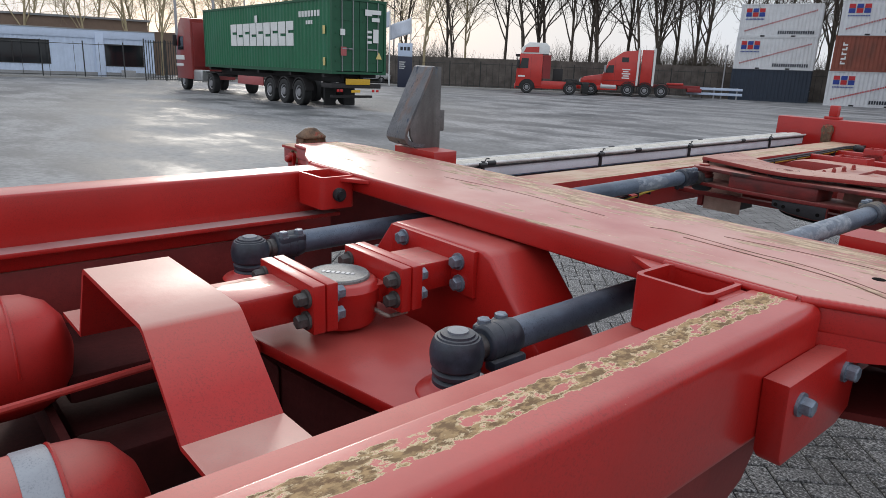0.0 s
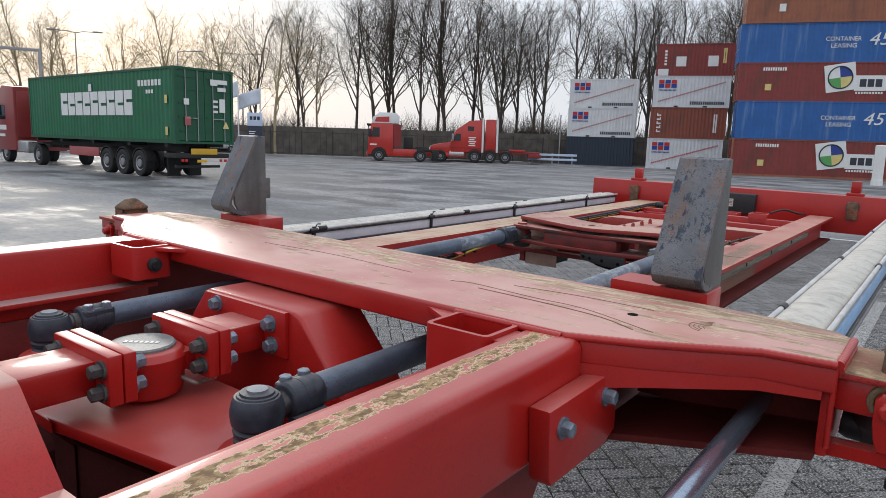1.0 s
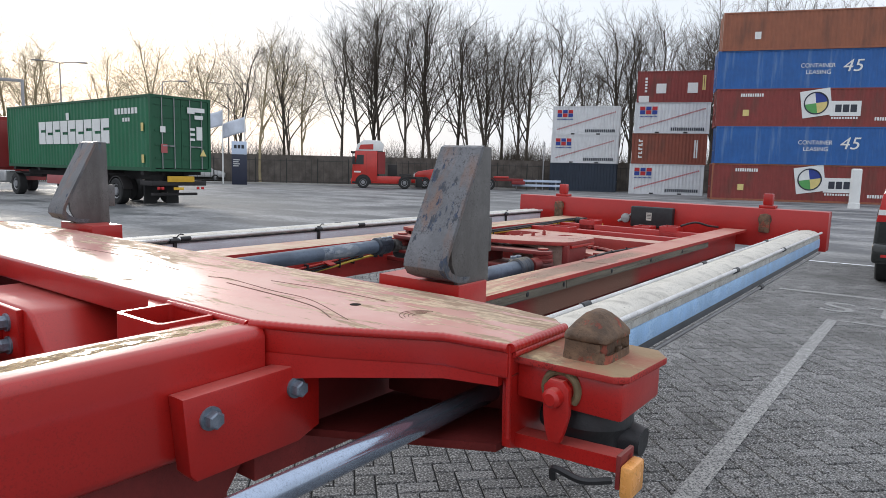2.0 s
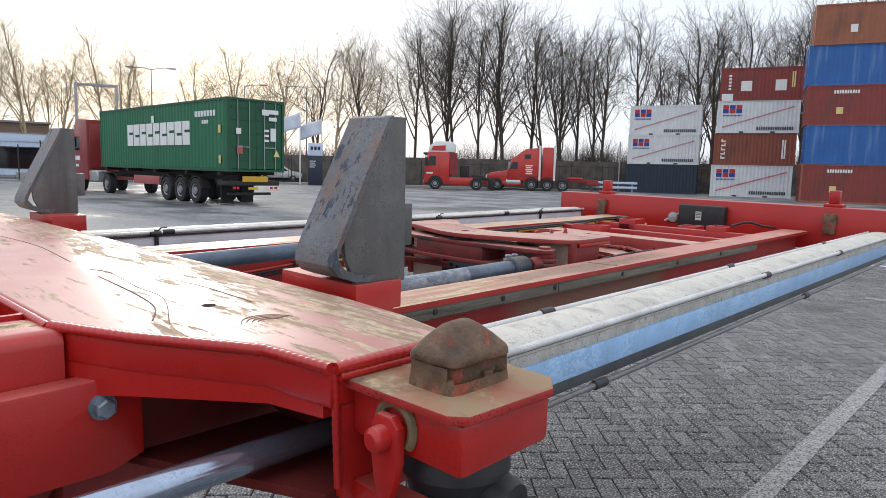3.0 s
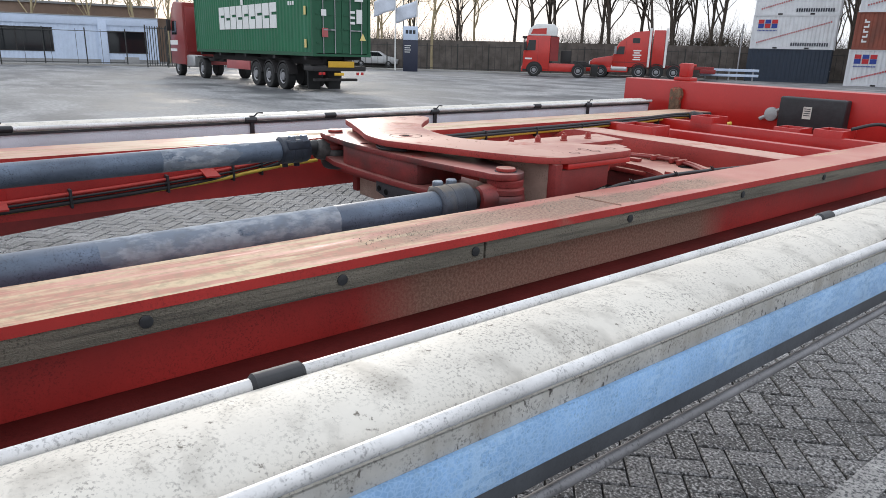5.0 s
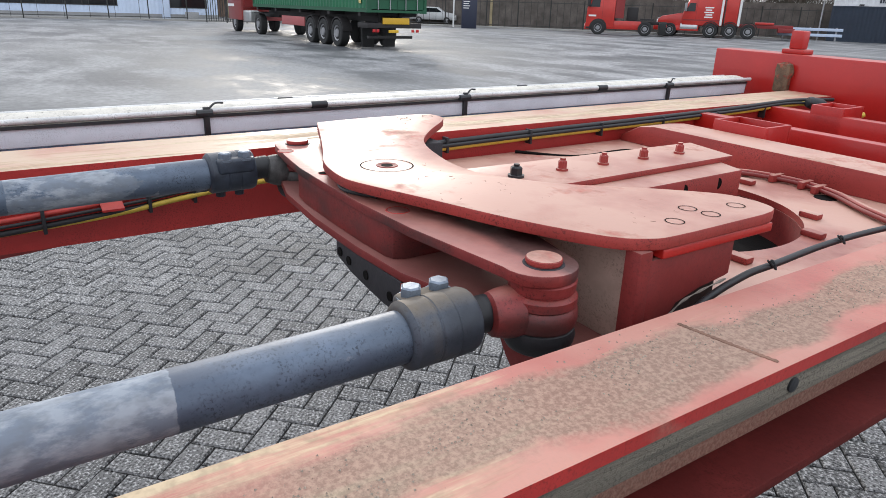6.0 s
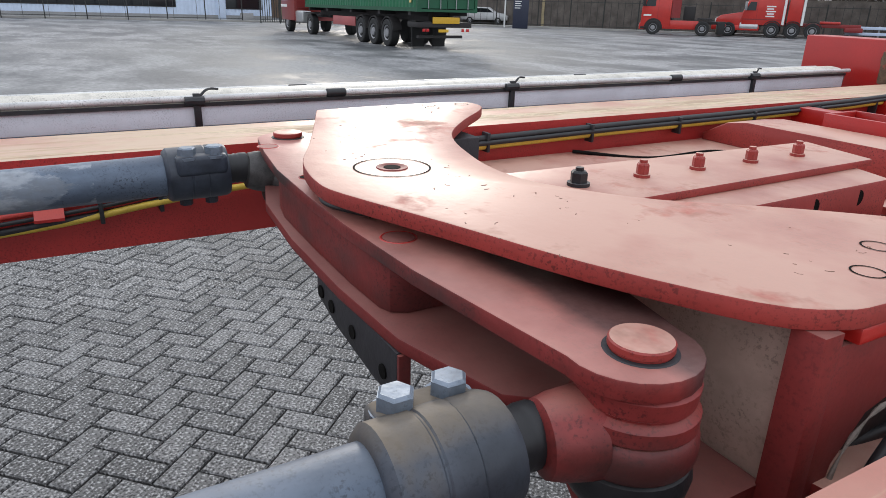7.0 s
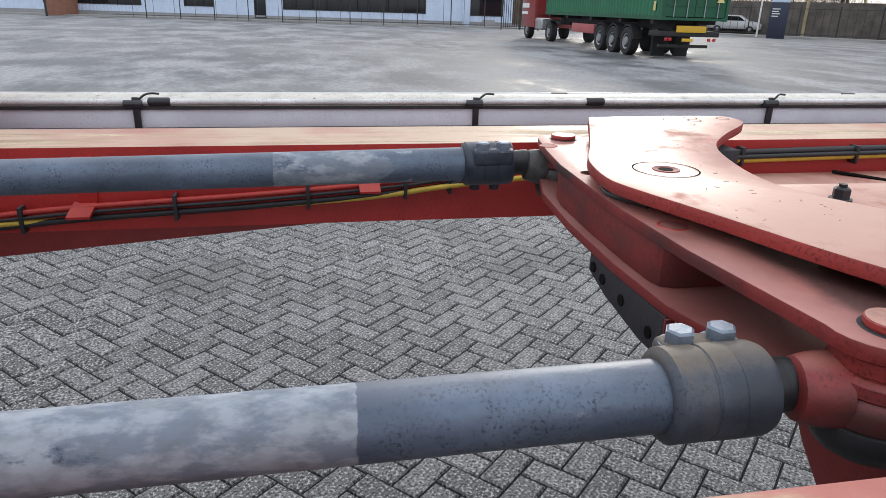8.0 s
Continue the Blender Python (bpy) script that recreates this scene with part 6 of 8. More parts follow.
for k, (paint, label) in enumerate(((maroon_paint, "long maroon container with a round emblem board"), (blue_paint, "long blue leasing container"), (maroon_paint, "long maroon container with a round emblem board"),
                                    (blue_paint, "long blue leasing container"), (rust_orange, "long rust-brown container on top of the stack"))):
    stack_three.append(container(stack_pose(v_corner[0] + (0.0, 0.12, 0.0, -0.10, 0.12)[k], v_corner[1], 2.59 * k), 13.7, 2.59, paint, label, "tall container stack", doors="-x", edge=rust_orange if k == 0 else None))


def bars(parent, x, z, w, h, n, material, name="lettering"):
    """Unreadable writing as plain upright bars on the front face."""
    bm = BM()
    for k in range(n):
        box(bm, x + w * k / n, x + w * (k + 0.68) / n, 0.004, 0.014, z, z + h)
    return part(name, bm, material, parent)


def panel(parent, x0, x1, z0, z1, material, name="emblem", y=0.0):
    return part(name, box(BM(), x0, x1, y + 0.002, y + 0.012, z0, z1), material, parent)


for c in (stack_one[1], stack_one[2], stack_two[0], stack_two[2]):
    # block emblem in red, white and blue
    for k, (top, low) in enumerate(((letter_red, letter_blue), (letter_blue, letter_red), (letter_red, letter_blue))):
        panel(c, 0.42 + k * 0.50, 0.84 + k * 0.50, 1.95, 2.25, top)
        panel(c, 0.42 + k * 0.50, 0.84 + k * 0.50, 1.60, 1.93, low)
    bars(c, 0.42, 1.36, 1.45, 0.10, 14, letter_blue)
    bars(c, 3.0, 0.24, 2.7, 0.26, 16, letter_dark)
    bm = BM()
    for k in range(34):
        x = 0.45 + k * 0.155
        z = 0.42 + k * 0.048
        box(bm, x, x + 0.10, 0.004, 0.012, z, z + 0.12)
    part("slanting_lettering", bm, letter_red if c is stack_two[0] else pale_red, c)
    for k in range(2):
        panel(c, 1.72 + k * 2.3, 2.05 + k * 2.3, 0.02, 0.14, chassis_dark, "fork_pocket", -0.012)
bars(stack_two[1], 0.55, 0.55, 0.28, 1.55, 1, brown_paint)
bm = BM()
for k in range(5):
    box(bm, 0.55, 0.88, 0.002, 0.012, 0.50 + k * 0.34, 0.62 + k * 0.34)
    box(bm, 0.55 + 0.24 * (k % 2), 0.64 + 0.24 * (k % 2), 0.002, 0.012, 0.62 + k * 0.34, 0.74 + k * 0.34)
part("vertical_lettering", bm, letter_white, stack_two[1])
bars(stack_two[1], 5.05, 0.55, 0.34, 1.5, 2, letter_white)
panel(stack_two[3], 1.55, 2.35, 0.75, 1.55, letter_white, "sticker")
panel(stack_two[3], 4.05, 4.85, 0.75, 1.60, letter_white, "sticker")
panel(stack_two[3], 0.15, 1.0, 0.0, 0.55, letter_white, "sticker", -0.004)
for k in range(5):
    panel(stack_two[3], 0.62, 0.82, 0.85 + k * 0.26, 1.02 + k * 0.26, letter_white, "lettering")
bars(stack_two[3], 5.2, 1.0, 0.3, 1.2, 2, logo_sand)
for k in (0, 2):
    c = stack_three[k]
    bars(c, 1.55, 2.04, 1.5, 0.22, 10, letter_white)
    panel(c, 1.75, 2.15, 0.72, 1.15, logo_sand, "sticker")
    # tilted board with a four-colour disc, and a name board
    tilt = Matrix.Translation((5.55, 0, 0.55)) @ Matrix.Rotation(radians(-9), 4, "Y")
    board = part("emblem_board", box(BM(), 0, 1.85, 0.000, 0.012, 0, 1.80), letter_white, c, "white tilted emblem board")
    board.matrix_local = tilt
    for a0, material in ((0, letter_blue), (90, letter_white), (180, logo_green), (270, logo_sand)):
        bm = BM()
        pts = [(0.92, 0.90)] + [(0.92 + 0.70 * math.cos(radians(a0 + 7.5 * i)), 0.90 + 0.70 * math.sin(radians(a0 + 7.5 * i))) for i in range(13)]
        prism(bm, pts, -0.010, -0.002, "y")
        part("disc_quarter", bm, material, board)
    bm = BM()
    tube(bm, [(0.92 + 0.72 * math.cos(2 * math.pi * i / 36), -0.008, 0.90 + 0.72 * math.sin(2 * math.pi * i / 36)) for i in range(37)], 0.045, 6)
    part("disc_rim", bm, letter_dark, board)
    panel(c, 7.20, 9.05, 0.72, 1.72, letter_white, "name_board")
    for k in range(3):
        panel(c, 7.50 + k * 0.46, 7.88 + k * 0.46, 0.98, 1.48, letter_dark, "name_block", -0.010)
    bars(c, 7.3, 0.52, 1.65, 0.14, 10, letter_white)
    bars(c, 9.9, 0.42, 3.3, 0.22, 22, letter_white)
for k in (1, 3):
    c = stack_three[k]
    text_mesh("CONTAINER", 0.40, letter_white, "lettering", c, Matrix.Translation((5.3, 0.004, 1.30)) @ FRONT, width=2.1)
    text_mesh("LEASING", 0.40, letter_white, "lettering", c, Matrix.Translation((5.65, 0.004, 0.86)) @ FRONT, width=1.5)
    text_mesh("45", 1.15, letter_white, "lettering", c, Matrix.Translation((7.75, 0.004, 0.86)) @ FRONT @ Matrix(((1, 0.25, 0, 0), (0, 1, 0, 0), (0, 0, 1, 0), (0, 0, 0, 1))), width=1.15)
panel(stack_three[4], 2.05, 2.45, 0.75, 1.25, letter_white, "sticker")

# ---------------------------------------------------------------- the green container on its lorry
GX, GY = -34.53, 12.66
green = container(pose(GX, GY, 1.31, 0, 0, -1.1) @ Matrix.Diagonal((1.064, 1, 1, 1)), 12.19, 2.76, green_paint, "green shipping container with white block name on a lorry", "", edge=green_dark)
for k in range(9):   # the line's name as nine plain white blocks with a slit
    x = 3.30 + k * 0.675
    bm = BM()
    slit = 1.40 if k % 2 else 1.52
    box(bm, x, x + 0.17, 0.002, 0.016, 1.02, 1.98)
    box(bm, x + 0.17, x + 0.60, 0.002, 0.016, 1.02, slit)
    box(bm, x + 0.17, x + 0.60, 0.002, 0.016, slit + 0.11, 1.98)
    part("name_block", bm, letter_white, green, "white block of the painted name")
panel(green, 5.85, 6.10, 2.00, 2.30, letter_white, "emblem")
bars(green, 9.75, 2.10, 1.65, 0.22, 7, letter_white)
bars(green, 10.3, 1.82, 0.55, 0.14, 3, letter_white)
for x, z in ((11.55, 1.45), (11.55, 0.30)):
    panel(green, x, x + 0.16, z, z + 0.30, logo_sand, "sticker")
for y, z, w, h in ((1.45, 2.18, 0.30, 0.22), (1.72, 2.24, 0.45, 0.16), (1.75, 1.98, 0.35, 0.14), (1.55, 1.55, 0.20, 0.09), (1.55, 1.36, 0.20, 0.09), (1.55, 1.17, 0.20, 0.09), (1.82, 1.20, 0.24, 0.50), (0.36, 1.42, 0.2, 0.22)):
    part("door_sticker", box(BM(), 12.20, 12.215, y, y + w, z, z + h), letter_white, green)
part("warning_sticker", prism(BM(), [(1.95, 0.60), (2.22, 0.60), (2.085, 0.86)], 12.205, 12.22, "x"), logo_sand, green)
part("door_sticker", box(BM(), 12.20, 12.215, 0.38, 0.62, 0.68, 1.0), pale_red, green)

lorry = thing("container_lorry", "red articulated lorry carrying the green container", "truck", pose(GX, GY, 0, 0, 0, -1.1) @ Matrix.Diagonal((1.035, 1, 1, 1)))
bm = BM()
for y in (0.72, 1.60):
    box(bm, 0.3, 12.0, y, y + 0.14, 0.98, 1.30, 0.01)
for x in (0.4, 3.0, 6.0, 9.0, 11.7):
    box(bm, x, x + 0.2, 0.05, 2.40, 1.18, 1.32)
part("chassis", bm, chassis_dark, lorry)
for x in (7.25, 8.56, 9.87):
    for s, y in ((-1, 0.38), (1, 2.06)):
        wheel(lorry, x, y, 0.50, 0.36, s)
    bm = BM()
    prism(bm, [(x + 0.60 * math.cos(radians(a)), 0.50 + 0.60 * math.sin(radians(a))) for a in range(10, 171, 16)] + [(x + 0.56 * math.cos(radians(a)), 0.50 + 0.56 * math.sin(radians(a))) for a in range(170, 9, -16)], 0.04, 0.42, "y")
    part("mudguard", bm, chassis_dark, lorry)
part("side_board", box(BM(), 3.75, 6.45, 0.10, 0.16, 0.62, 1.00, 0.01), pale_red, lorry, "faded red side board")
bm = BM()
box(bm, 11.55, 12.35, 0.10, 2.34, 0.78, 0.96, 0.02)
box(bm, 11.9, 12.05, 0.30, 2.14, 0.40, 0.50, 0.01)
part("rear_underrun", bm, chassis_dark, lorry)
part("rear_plate", box(BM(), 12.36, 12.39, 0.70, 1.80, 0.92, 1.14, 0.004), yellow_plate, lorry, "yellow reflective rear plate")
part("rear_plate", box(BM(), 12.36, 12.39, 0.95, 1.35, 0.62, 0.72, 0.004), yellow_plate, lorry)
for y in (0.30, 0.45, 1.90, 2.10):
    part("tail_lamp", box(BM(), 12.36, 12.39, y, y + 0.11, 0.64, 0.74, 0.004), lamp_red, lorry)
bm = BM()
for y in (0.55, 1.45):
    box(bm, 10.95, 11.05, y, y + 0.5, 0.05, 0.9)
part("mud_flap", bm, tyre, lorry)
# tractor
cab = BM()
prism(cab, [(-4.30, 0.60), (-1.95, 0.60), (-1.95, 3.75), (-3.35, 3.85), (-3.75, 3.55), (-4.18, 2.30), (-4.34, 1.50)], 0.0, 2.44, "y", bevel=0.06)
cab = part("cab", cab, lorry_red, lorry, "dull dark red cab")
part("cab_back", box(BM(), -1.94, -1.86, 0.12, 2.32, 1.25, 3.55, 0.03), truck_dull, cab)
part("side_window", prism(BM(), [(-3.95, 2.15), (-3.05, 2.15), (-3.05, 2.85), (-3.70, 2.85)], -0.012, -0.002, "y"), window_glass, cab)
part("windscreen", prism(BM(), [(0.15, 2.15), (2.29, 2.15), (2.15, 3.0), (0.29, 3.0)], -4.26, -4.10, "x"), window_glass, cab)
part("cab_stripe", box(BM(), -4.30, -3.0, -0.010, -0.001, 1.62, 1.86), letter_white, cab)
part("cab_stripe", box(BM(), -4.32, -3.2, -0.010, -0.001, 1.28, 1.42), letter_white, cab)
for x in (-3.35, 0.55):
    for s, y in ((-1, 0.36), (1, 2.08)):
        wheel(lorry, x, y, 0.50, 0.34, s)
part("fuel_tank", box(BM(), -2.10, -0.85, 0.08, 0.62, 0.52, 1.12, 0.10, 4), silver, lorry, "silver fuel tank")
part("tractor_frame", box(BM(), -3.0, 1.6, 0.75, 1.69, 0.85, 1.05, 0.01), chassis_dark, lorry)
part("mudguard", box(BM(), -0.05, 1.15, 0.02, 0.40, 1.02, 1.08, 0.02), chassis_dark, lorry)
for y in (-0.22, 2.44):
    part("mirror", box(BM(), -4.12, -4.02, y, y + 0.22, 2.35, 2.95, 0.03), chassis_dark, cab)

# ---------------------------------------------------------------- office building
def wall_pose(u, out=0.0):
    """A point u metres along the office's long wall, from its corner by the gate."""
    d = Vector((-7.7, -46.3)).normalized()
    n = Vector((-d.y, d.x)) if d.x < 0 else Vector((d.y, -d.x))
    return d, n, Vector((-57.06, 17.3)) + d * u + n * out


d0, n0, _ = wall_pose(0)
turn = math.degrees(math.atan2(d0.y, d0.x))
# local axes: x along the wall from the gate corner, y away from the yard
office = thing("office_building", "low white sheet-clad office with dark windows", "building", Matrix(((d0.x, -n0.x, 0, -57.06), (d0.y, -n0.y, 0, 17.3), (0, 0, 1, 0), (0, 0, 0, 1))))
openings = [(0.85, 3.55, 0.95, 2.50), (7.35, 19.2, 1.0, 2.62), (20.7, 21.6, 0.3, 2.50), (25.0, 27.4, 1.05, 2.55), (31.0, 39.0, 1.0, 2.6)]
bm = BM()
cuts = [0.0] + [v for o in openings for v in o[:2]] + [46.0]
for a, b in zip(cuts, cuts[1:]):
    o = next((q for q in openings if abs(q[0] - a) < 1e-6), None)
    if o is None:
        corrugated(bm, (a, 0), (b, 0), 0.42, 2.95, (0, -1), 0.30, 0.03)
    else:
        corrugated(bm, (a, 0), (b, 0), 0.42, o[2], (0, -1), 0.30, 0.03) if o[2] > 0.45 else None
        corrugated(bm, (a, 0), (b, 0), o[3], 2.95, (0, -1), 0.30, 0.03)
part("front_wall", bm, wall_white, office)
part("fascia", box(BM(), -0.1, 46.1, -0.08, 0.25, 2.95, 3.55, 0.02), wall_white, office)
part("plinth", box(BM(), 0.02, 46.0, 0.02, 0.25, 0.0, 0.42), wall_grey, office)
part("core", box(BM(), 0.02, 46.0, 0.32, 9.0, 0.0, 3.40), wall_white, office)
part("roof", box(BM(), -0.15, 46.15, -0.12, 9.2, 3.55, 3.62, 0.01), wall_grey, office)
part("side_wall", box(BM(), -0.02, 0.02, 0.02, 9.0, 0.0, 3.5), wall_white, office)
part("pilaster", box(BM(), 3.62, 4.22, -0.14, -0.02, 0.02, 3.40, 0.02), wall_white, office)
for a, b, lo, hi in openings:
    win = part("window_frame", box(BM(), a - 0.05, b + 0.05, -0.02, 0.03, lo - 0.06, lo, 0.004), chassis_dark, office)
    part("window_head", box(BM(), a - 0.05, b + 0.05, -0.02, 0.03, hi, hi + 0.06, 0.004), chassis_dark, win)
    n = max(1, round((b - a) / 2.2))
    for k in range(n + 1):
        x = a + (b - a) * k / n
        part("mullion", box(BM(), x - 0.035, x + 0.035, -0.015, 0.06, lo, hi), chassis_dark, win)
    for k in range(n):
        part("pane", box(BM(), a + (b - a) * k / n + 0.035, a + (b - a) * (k + 1) / n - 0.035, 0.10, 0.115, lo, hi), window_glass, win)
    part("reveal", box(BM(), a, b, 0.13, 0.30, lo - 0.02, hi + 0.02), brick_far, win)
part("utility_box", box(BM(), 1.55, 2.55, -0.75, -0.25, 0.0, 0.62, 0.02), wall_grey, office)
rear_hall = thing("brick_hall", "flat-roofed brown brick hall behind the office", "building", pose(-82.09, -4.52, 0, 0, 0, 82))
part("hall_wall", box(BM(), 0, 27.0, -8, 0, 0, 5.0, 0.02), brick_far, rear_hall)
part("hall_roof", box(BM(), -0.2, 27.2, -8.2, 0.2, 5.0, 5.18), wall_grey, rear_hall)
part("hall_annex", box(BM(), 27.0, 30.0, -6, -1, 0, 4.2), brick_far, rear_hall)

# ---------------------------------------------------------------- kerb, fences, wall
def strip(name, pts, w, h, material, label, category, z=0.0, kind="structure"):
    """A long bar along points on the ground."""
    bm = BM()
    pts = [Vector((*p, 0)) for p in pts]
    rows = []
    for i, p in enumerate(pts):
        d = (pts[min(i + 1, len(pts) - 1)] - pts[max(i - 1, 0)]).normalized()
        s = Vector((-d.y, d.x, 0)) * w / 2
        rows.append([bm.verts.new((q.x, q.y, zz)) for q, zz in ((p - s, z), (p - s, z + h), (p + s, z + h), (p + s, z))])
    for a, b in zip(rows, rows[1:]):
        for k in range(4):
            bm.faces.new((a[k], a[(k + 1) % 4], b[(k + 1) % 4], b[k]))
    bm.faces.new(rows[0][::-1]), bm.faces.new(rows[-1])
    bmesh.ops.recalc_face_normals(bm, faces=bm.faces)
    return tagged(part(name, bm, material), label, category, kind=kind)


WALL = [(-58.7, 22.7), (-58.2, 33.6), (-52.7, 40.6), (-45.2, 46.3), (-29.9, 58.1), (-12.1, 70.5), (19.4, 82.1)]
FENCE = [(-56.7, 24.7), (-55.3, 33.7), (-50.5, 39.4), (-43.6, 44.7), (-28.3, 57.1), (-11.1, 69.0)]
KERB = [(-62.5, -28.9), (-54.4, 16.2), (-53.1, 25.6), (-52.3, 33.0), (-48.5, 38.0), (-42.1, 42.9), (-30.2, 52.7)]
strip("kerb", KERB, 0.35, 0.13, kerb_stone, "pale kerb along the yard's edge", "kerb")
strip("pavement_verge", [(x - 1.3, y + 0.9) for x, y in KERB], 2.2, 0.11, kerb_stone, "pale paved verge behind the kerb", "pavement")
screen = strip("screen_wall", WALL, 0.12, 2.75, hedge_brown, "weathered brown-grey screen wall behind the fence", "wall")


def bar_fence(pts, height, step, name, label, rails=(0.25, -0.15), bar=0.012, post_every=2.6):
    """A steel fence: posts and rails as parts, its thin bars joined."""
    f = thing(name, label, "fence")
    bars_v = BM()
    for (x0, y0), (x1, y1) in zip(pts, pts[1:]):
        ln = math.hypot(x1 - x0, y1 - y0)
        n = int(ln / post_every)
        for k in range(n):
            u = k / n
            x, y = x0 + (x1 - x0) * u, y0 + (y1 - y0) * u
            part("post", box(BM(), x - 0.035, x + 0.035, y - 0.035, y + 0.035, 0, height + 0.08), fence_dark, f)
        for z in rails:
            zz = z if z > 0 else height + z
            part("rail", tube(BM(), [(x0, y0, zz), (x1, y1, zz)], 0.022, 6), fence_dark, f)
        n = int(ln / step)
        for k in range(n):
            u = k / n
            x, y = x0 + (x1 - x0) * u, y0 + (y1 - y0) * u
            box(bars_v, x - bar, x + bar, y - bar, y + bar, 0.1, height)
    tagged(part("railing", bars_v, fence_dark, f), "thin dark upright bars", kind="stuff")
    return f


bar_fence(FENCE, 2.35, 0.55, "yard_fence", "dark wire-mesh yard fence with slim posts")
bar_fence([(-52.4, 15.1), (-51.8, 17.9), (-52.9, 22.1)], 2.9, 0.16, "gate", "black steel bar gate by the office", bar=0.022, post_every=1.4)
bar_fence([(-54.7, 14.3), (-59.5, -14.9)], 2.6, 1.6, "office_fence", "dark slim fence in front of the office")
wooden = thing("board_fence", "reddish-brown board fence at the yard's edge", "fence", pose(-58.05, -19.14, 0, 0, 0, 172))
for k in range(40):
    part("board", box(BM(), k * 0.30, k * 0.30 + 0.27, 0, 0.04, 0.05, 1.9), board_brown, wooden)
part("rail", box(BM(), 0, 12, 0.045, 0.09, 0.3, 0.4), board_brown, wooden)
part("end_post", box(BM(), -0.16, -0.04, -0.02, 0.10, 0, 2.1), fence_dark, wooden)

# ---------------------------------------------------------------- masts, sign, flags, portal
def street_lamp(x, y, h, arms):
    s = thing("street_lamp", "tall grey street lamp with twin arms" if len(arms) > 1 else "tall grey street lamp", "lamp", pose(x, y, 0), "street lamps")
    part("mast", tube(BM(), [(0, 0, 0), (0, 0, h)], [0.10, 0.05], 10), post_grey, s)
    for a in arms:
        c, sn = math.cos(radians(a)), math.sin(radians(a))
        part("arm", tube(BM(), [(0, 0, h - 0.05), (c * 0.6, sn * 0.6, h + 0.08), (c * 1.5, sn * 1.5, h + 0.10)], 0.04, 8), post_grey, s)
        bm = BM()
        box(bm, 1.4, 2.2, -0.14, 0.14, h + 0.05, h + 0.17, 0.04)
        bm.transform(Matrix.Rotation(radians(a), 4, "Z"))
        part("lamp_head", bm, post_grey, s)
    return s


street_lamp(-63.71, 45.96, 10.6, (45, 225))
street_lamp(-61.69, 27.22, 10.2, (55, 235))
street_lamp(-56.17, 33.57, 9.0, (45,))
for x, y, h in ((-49.3, 35.0, 6.5), (-48.2, 36.5, 6.0)):
    f = thing("flag_pole", "white pole with a drooping pale flag", "flag", pose(x, y, 0), "flags by the sign")
    part("pole", tube(BM(), [(0, 0, 0), (0, 0, h)], [0.07, 0.045], 10), letter_white, f)
    bm = BM()
    rows = []
    for i in range(9):
        u = i / 8
        rows.append([bm.verts.new((-0.9 * u * 1.7, -0.75 * u * 1.7 + 0.10 * math.sin(u * 7 + v * 2), h - 0.1 - v * 1.35 - 0.75 * u * (1 - 0.15 * v))) for v in [j / 6 for j in range(7)]])
    for a, b in zip(rows, rows[1:]):
        for j in range(6):
            bm.faces.new((a[j], a[j + 1], b[j + 1], b[j]))
    cloth = part("flag", bm, flag_cloth, f, "pale blue-grey flag cloth", 60)
    mod = cloth.modifiers.new("cloth_thickness", "SOLIDIFY")
    mod.thickness = 0.01
sign = thing("sign_pillar", "navy sign pillar with a pale top panel", "sign", pose(-46.81, 34.86, 0, 0, 0, 54))
part("pillar", box(BM(), -0.62, 0.62, -0.12, 0.12, 0.0, 2.55, 0.02), sign_navy, sign)
head_panel = part("head_panel", box(BM(), -0.62, 0.62, -0.13, 0.13, 2.56, 3.65, 0.02), wall_white, sign)
for k in range(3):
    part("name_block", box(BM(), -0.42 + k * 0.30, -0.20 + k * 0.30, -0.142, -0.132, 3.05, 3.35), letter_dark, head_panel)
for k in range(4):
    part("line_bar", box(BM(), -0.50, -0.05 + 0.08 * (k % 2), -0.132, -0.122, 1.55 + k * 0.17, 1.61 + k * 0.17), letter_white, sign)
portal = thing("gate_portal", "tall grey steel height portal over the gate", "gate", pose(-53.38, 17.90, 0, 0, 0, 70))
for x in (0.0, 2.75):
    part("portal_post", box(BM(), x - 0.10, x + 0.10, -0.10, 0.10, 0, 7.4, 0.02), post_grey, portal)
part("portal_beam", box(BM(), 0.1, 2.65, -0.09, 0.09, 7.2, 7.4, 0.02), post_grey, portal)
bollard = thing("bollard", "white-painted round concrete bollard standing by the stacks", "post", pose(-2.59, 43.79, 0))
part("pillar", turned(BM(), (0, 0, 0), (0, 0, 1), [(0.30, 0.0), (0.30, 0.3), (0.27, 0.32), (0.27, 2.2), (0.22, 2.25)], 20), letter_white, bollard)
skip = thing("rubbish_skip", "small blue-grey rubbish skip with a white lid", "skip", pose(-1.37, 47.19, 0))
part("tub", prism(BM(), [(0.15, 0), (1.85, 0), (2.0, 0.6), (0, 0.6)], 0, 1.2, "y", bevel=0.03), plain("skip_teal", (0.06, 0.16, 0.20), 0.5), skip)
part("lid", box(BM(), -0.05, 2.05, -0.05, 1.25, 0.62, 0.72, 0.02), letter_white, skip)

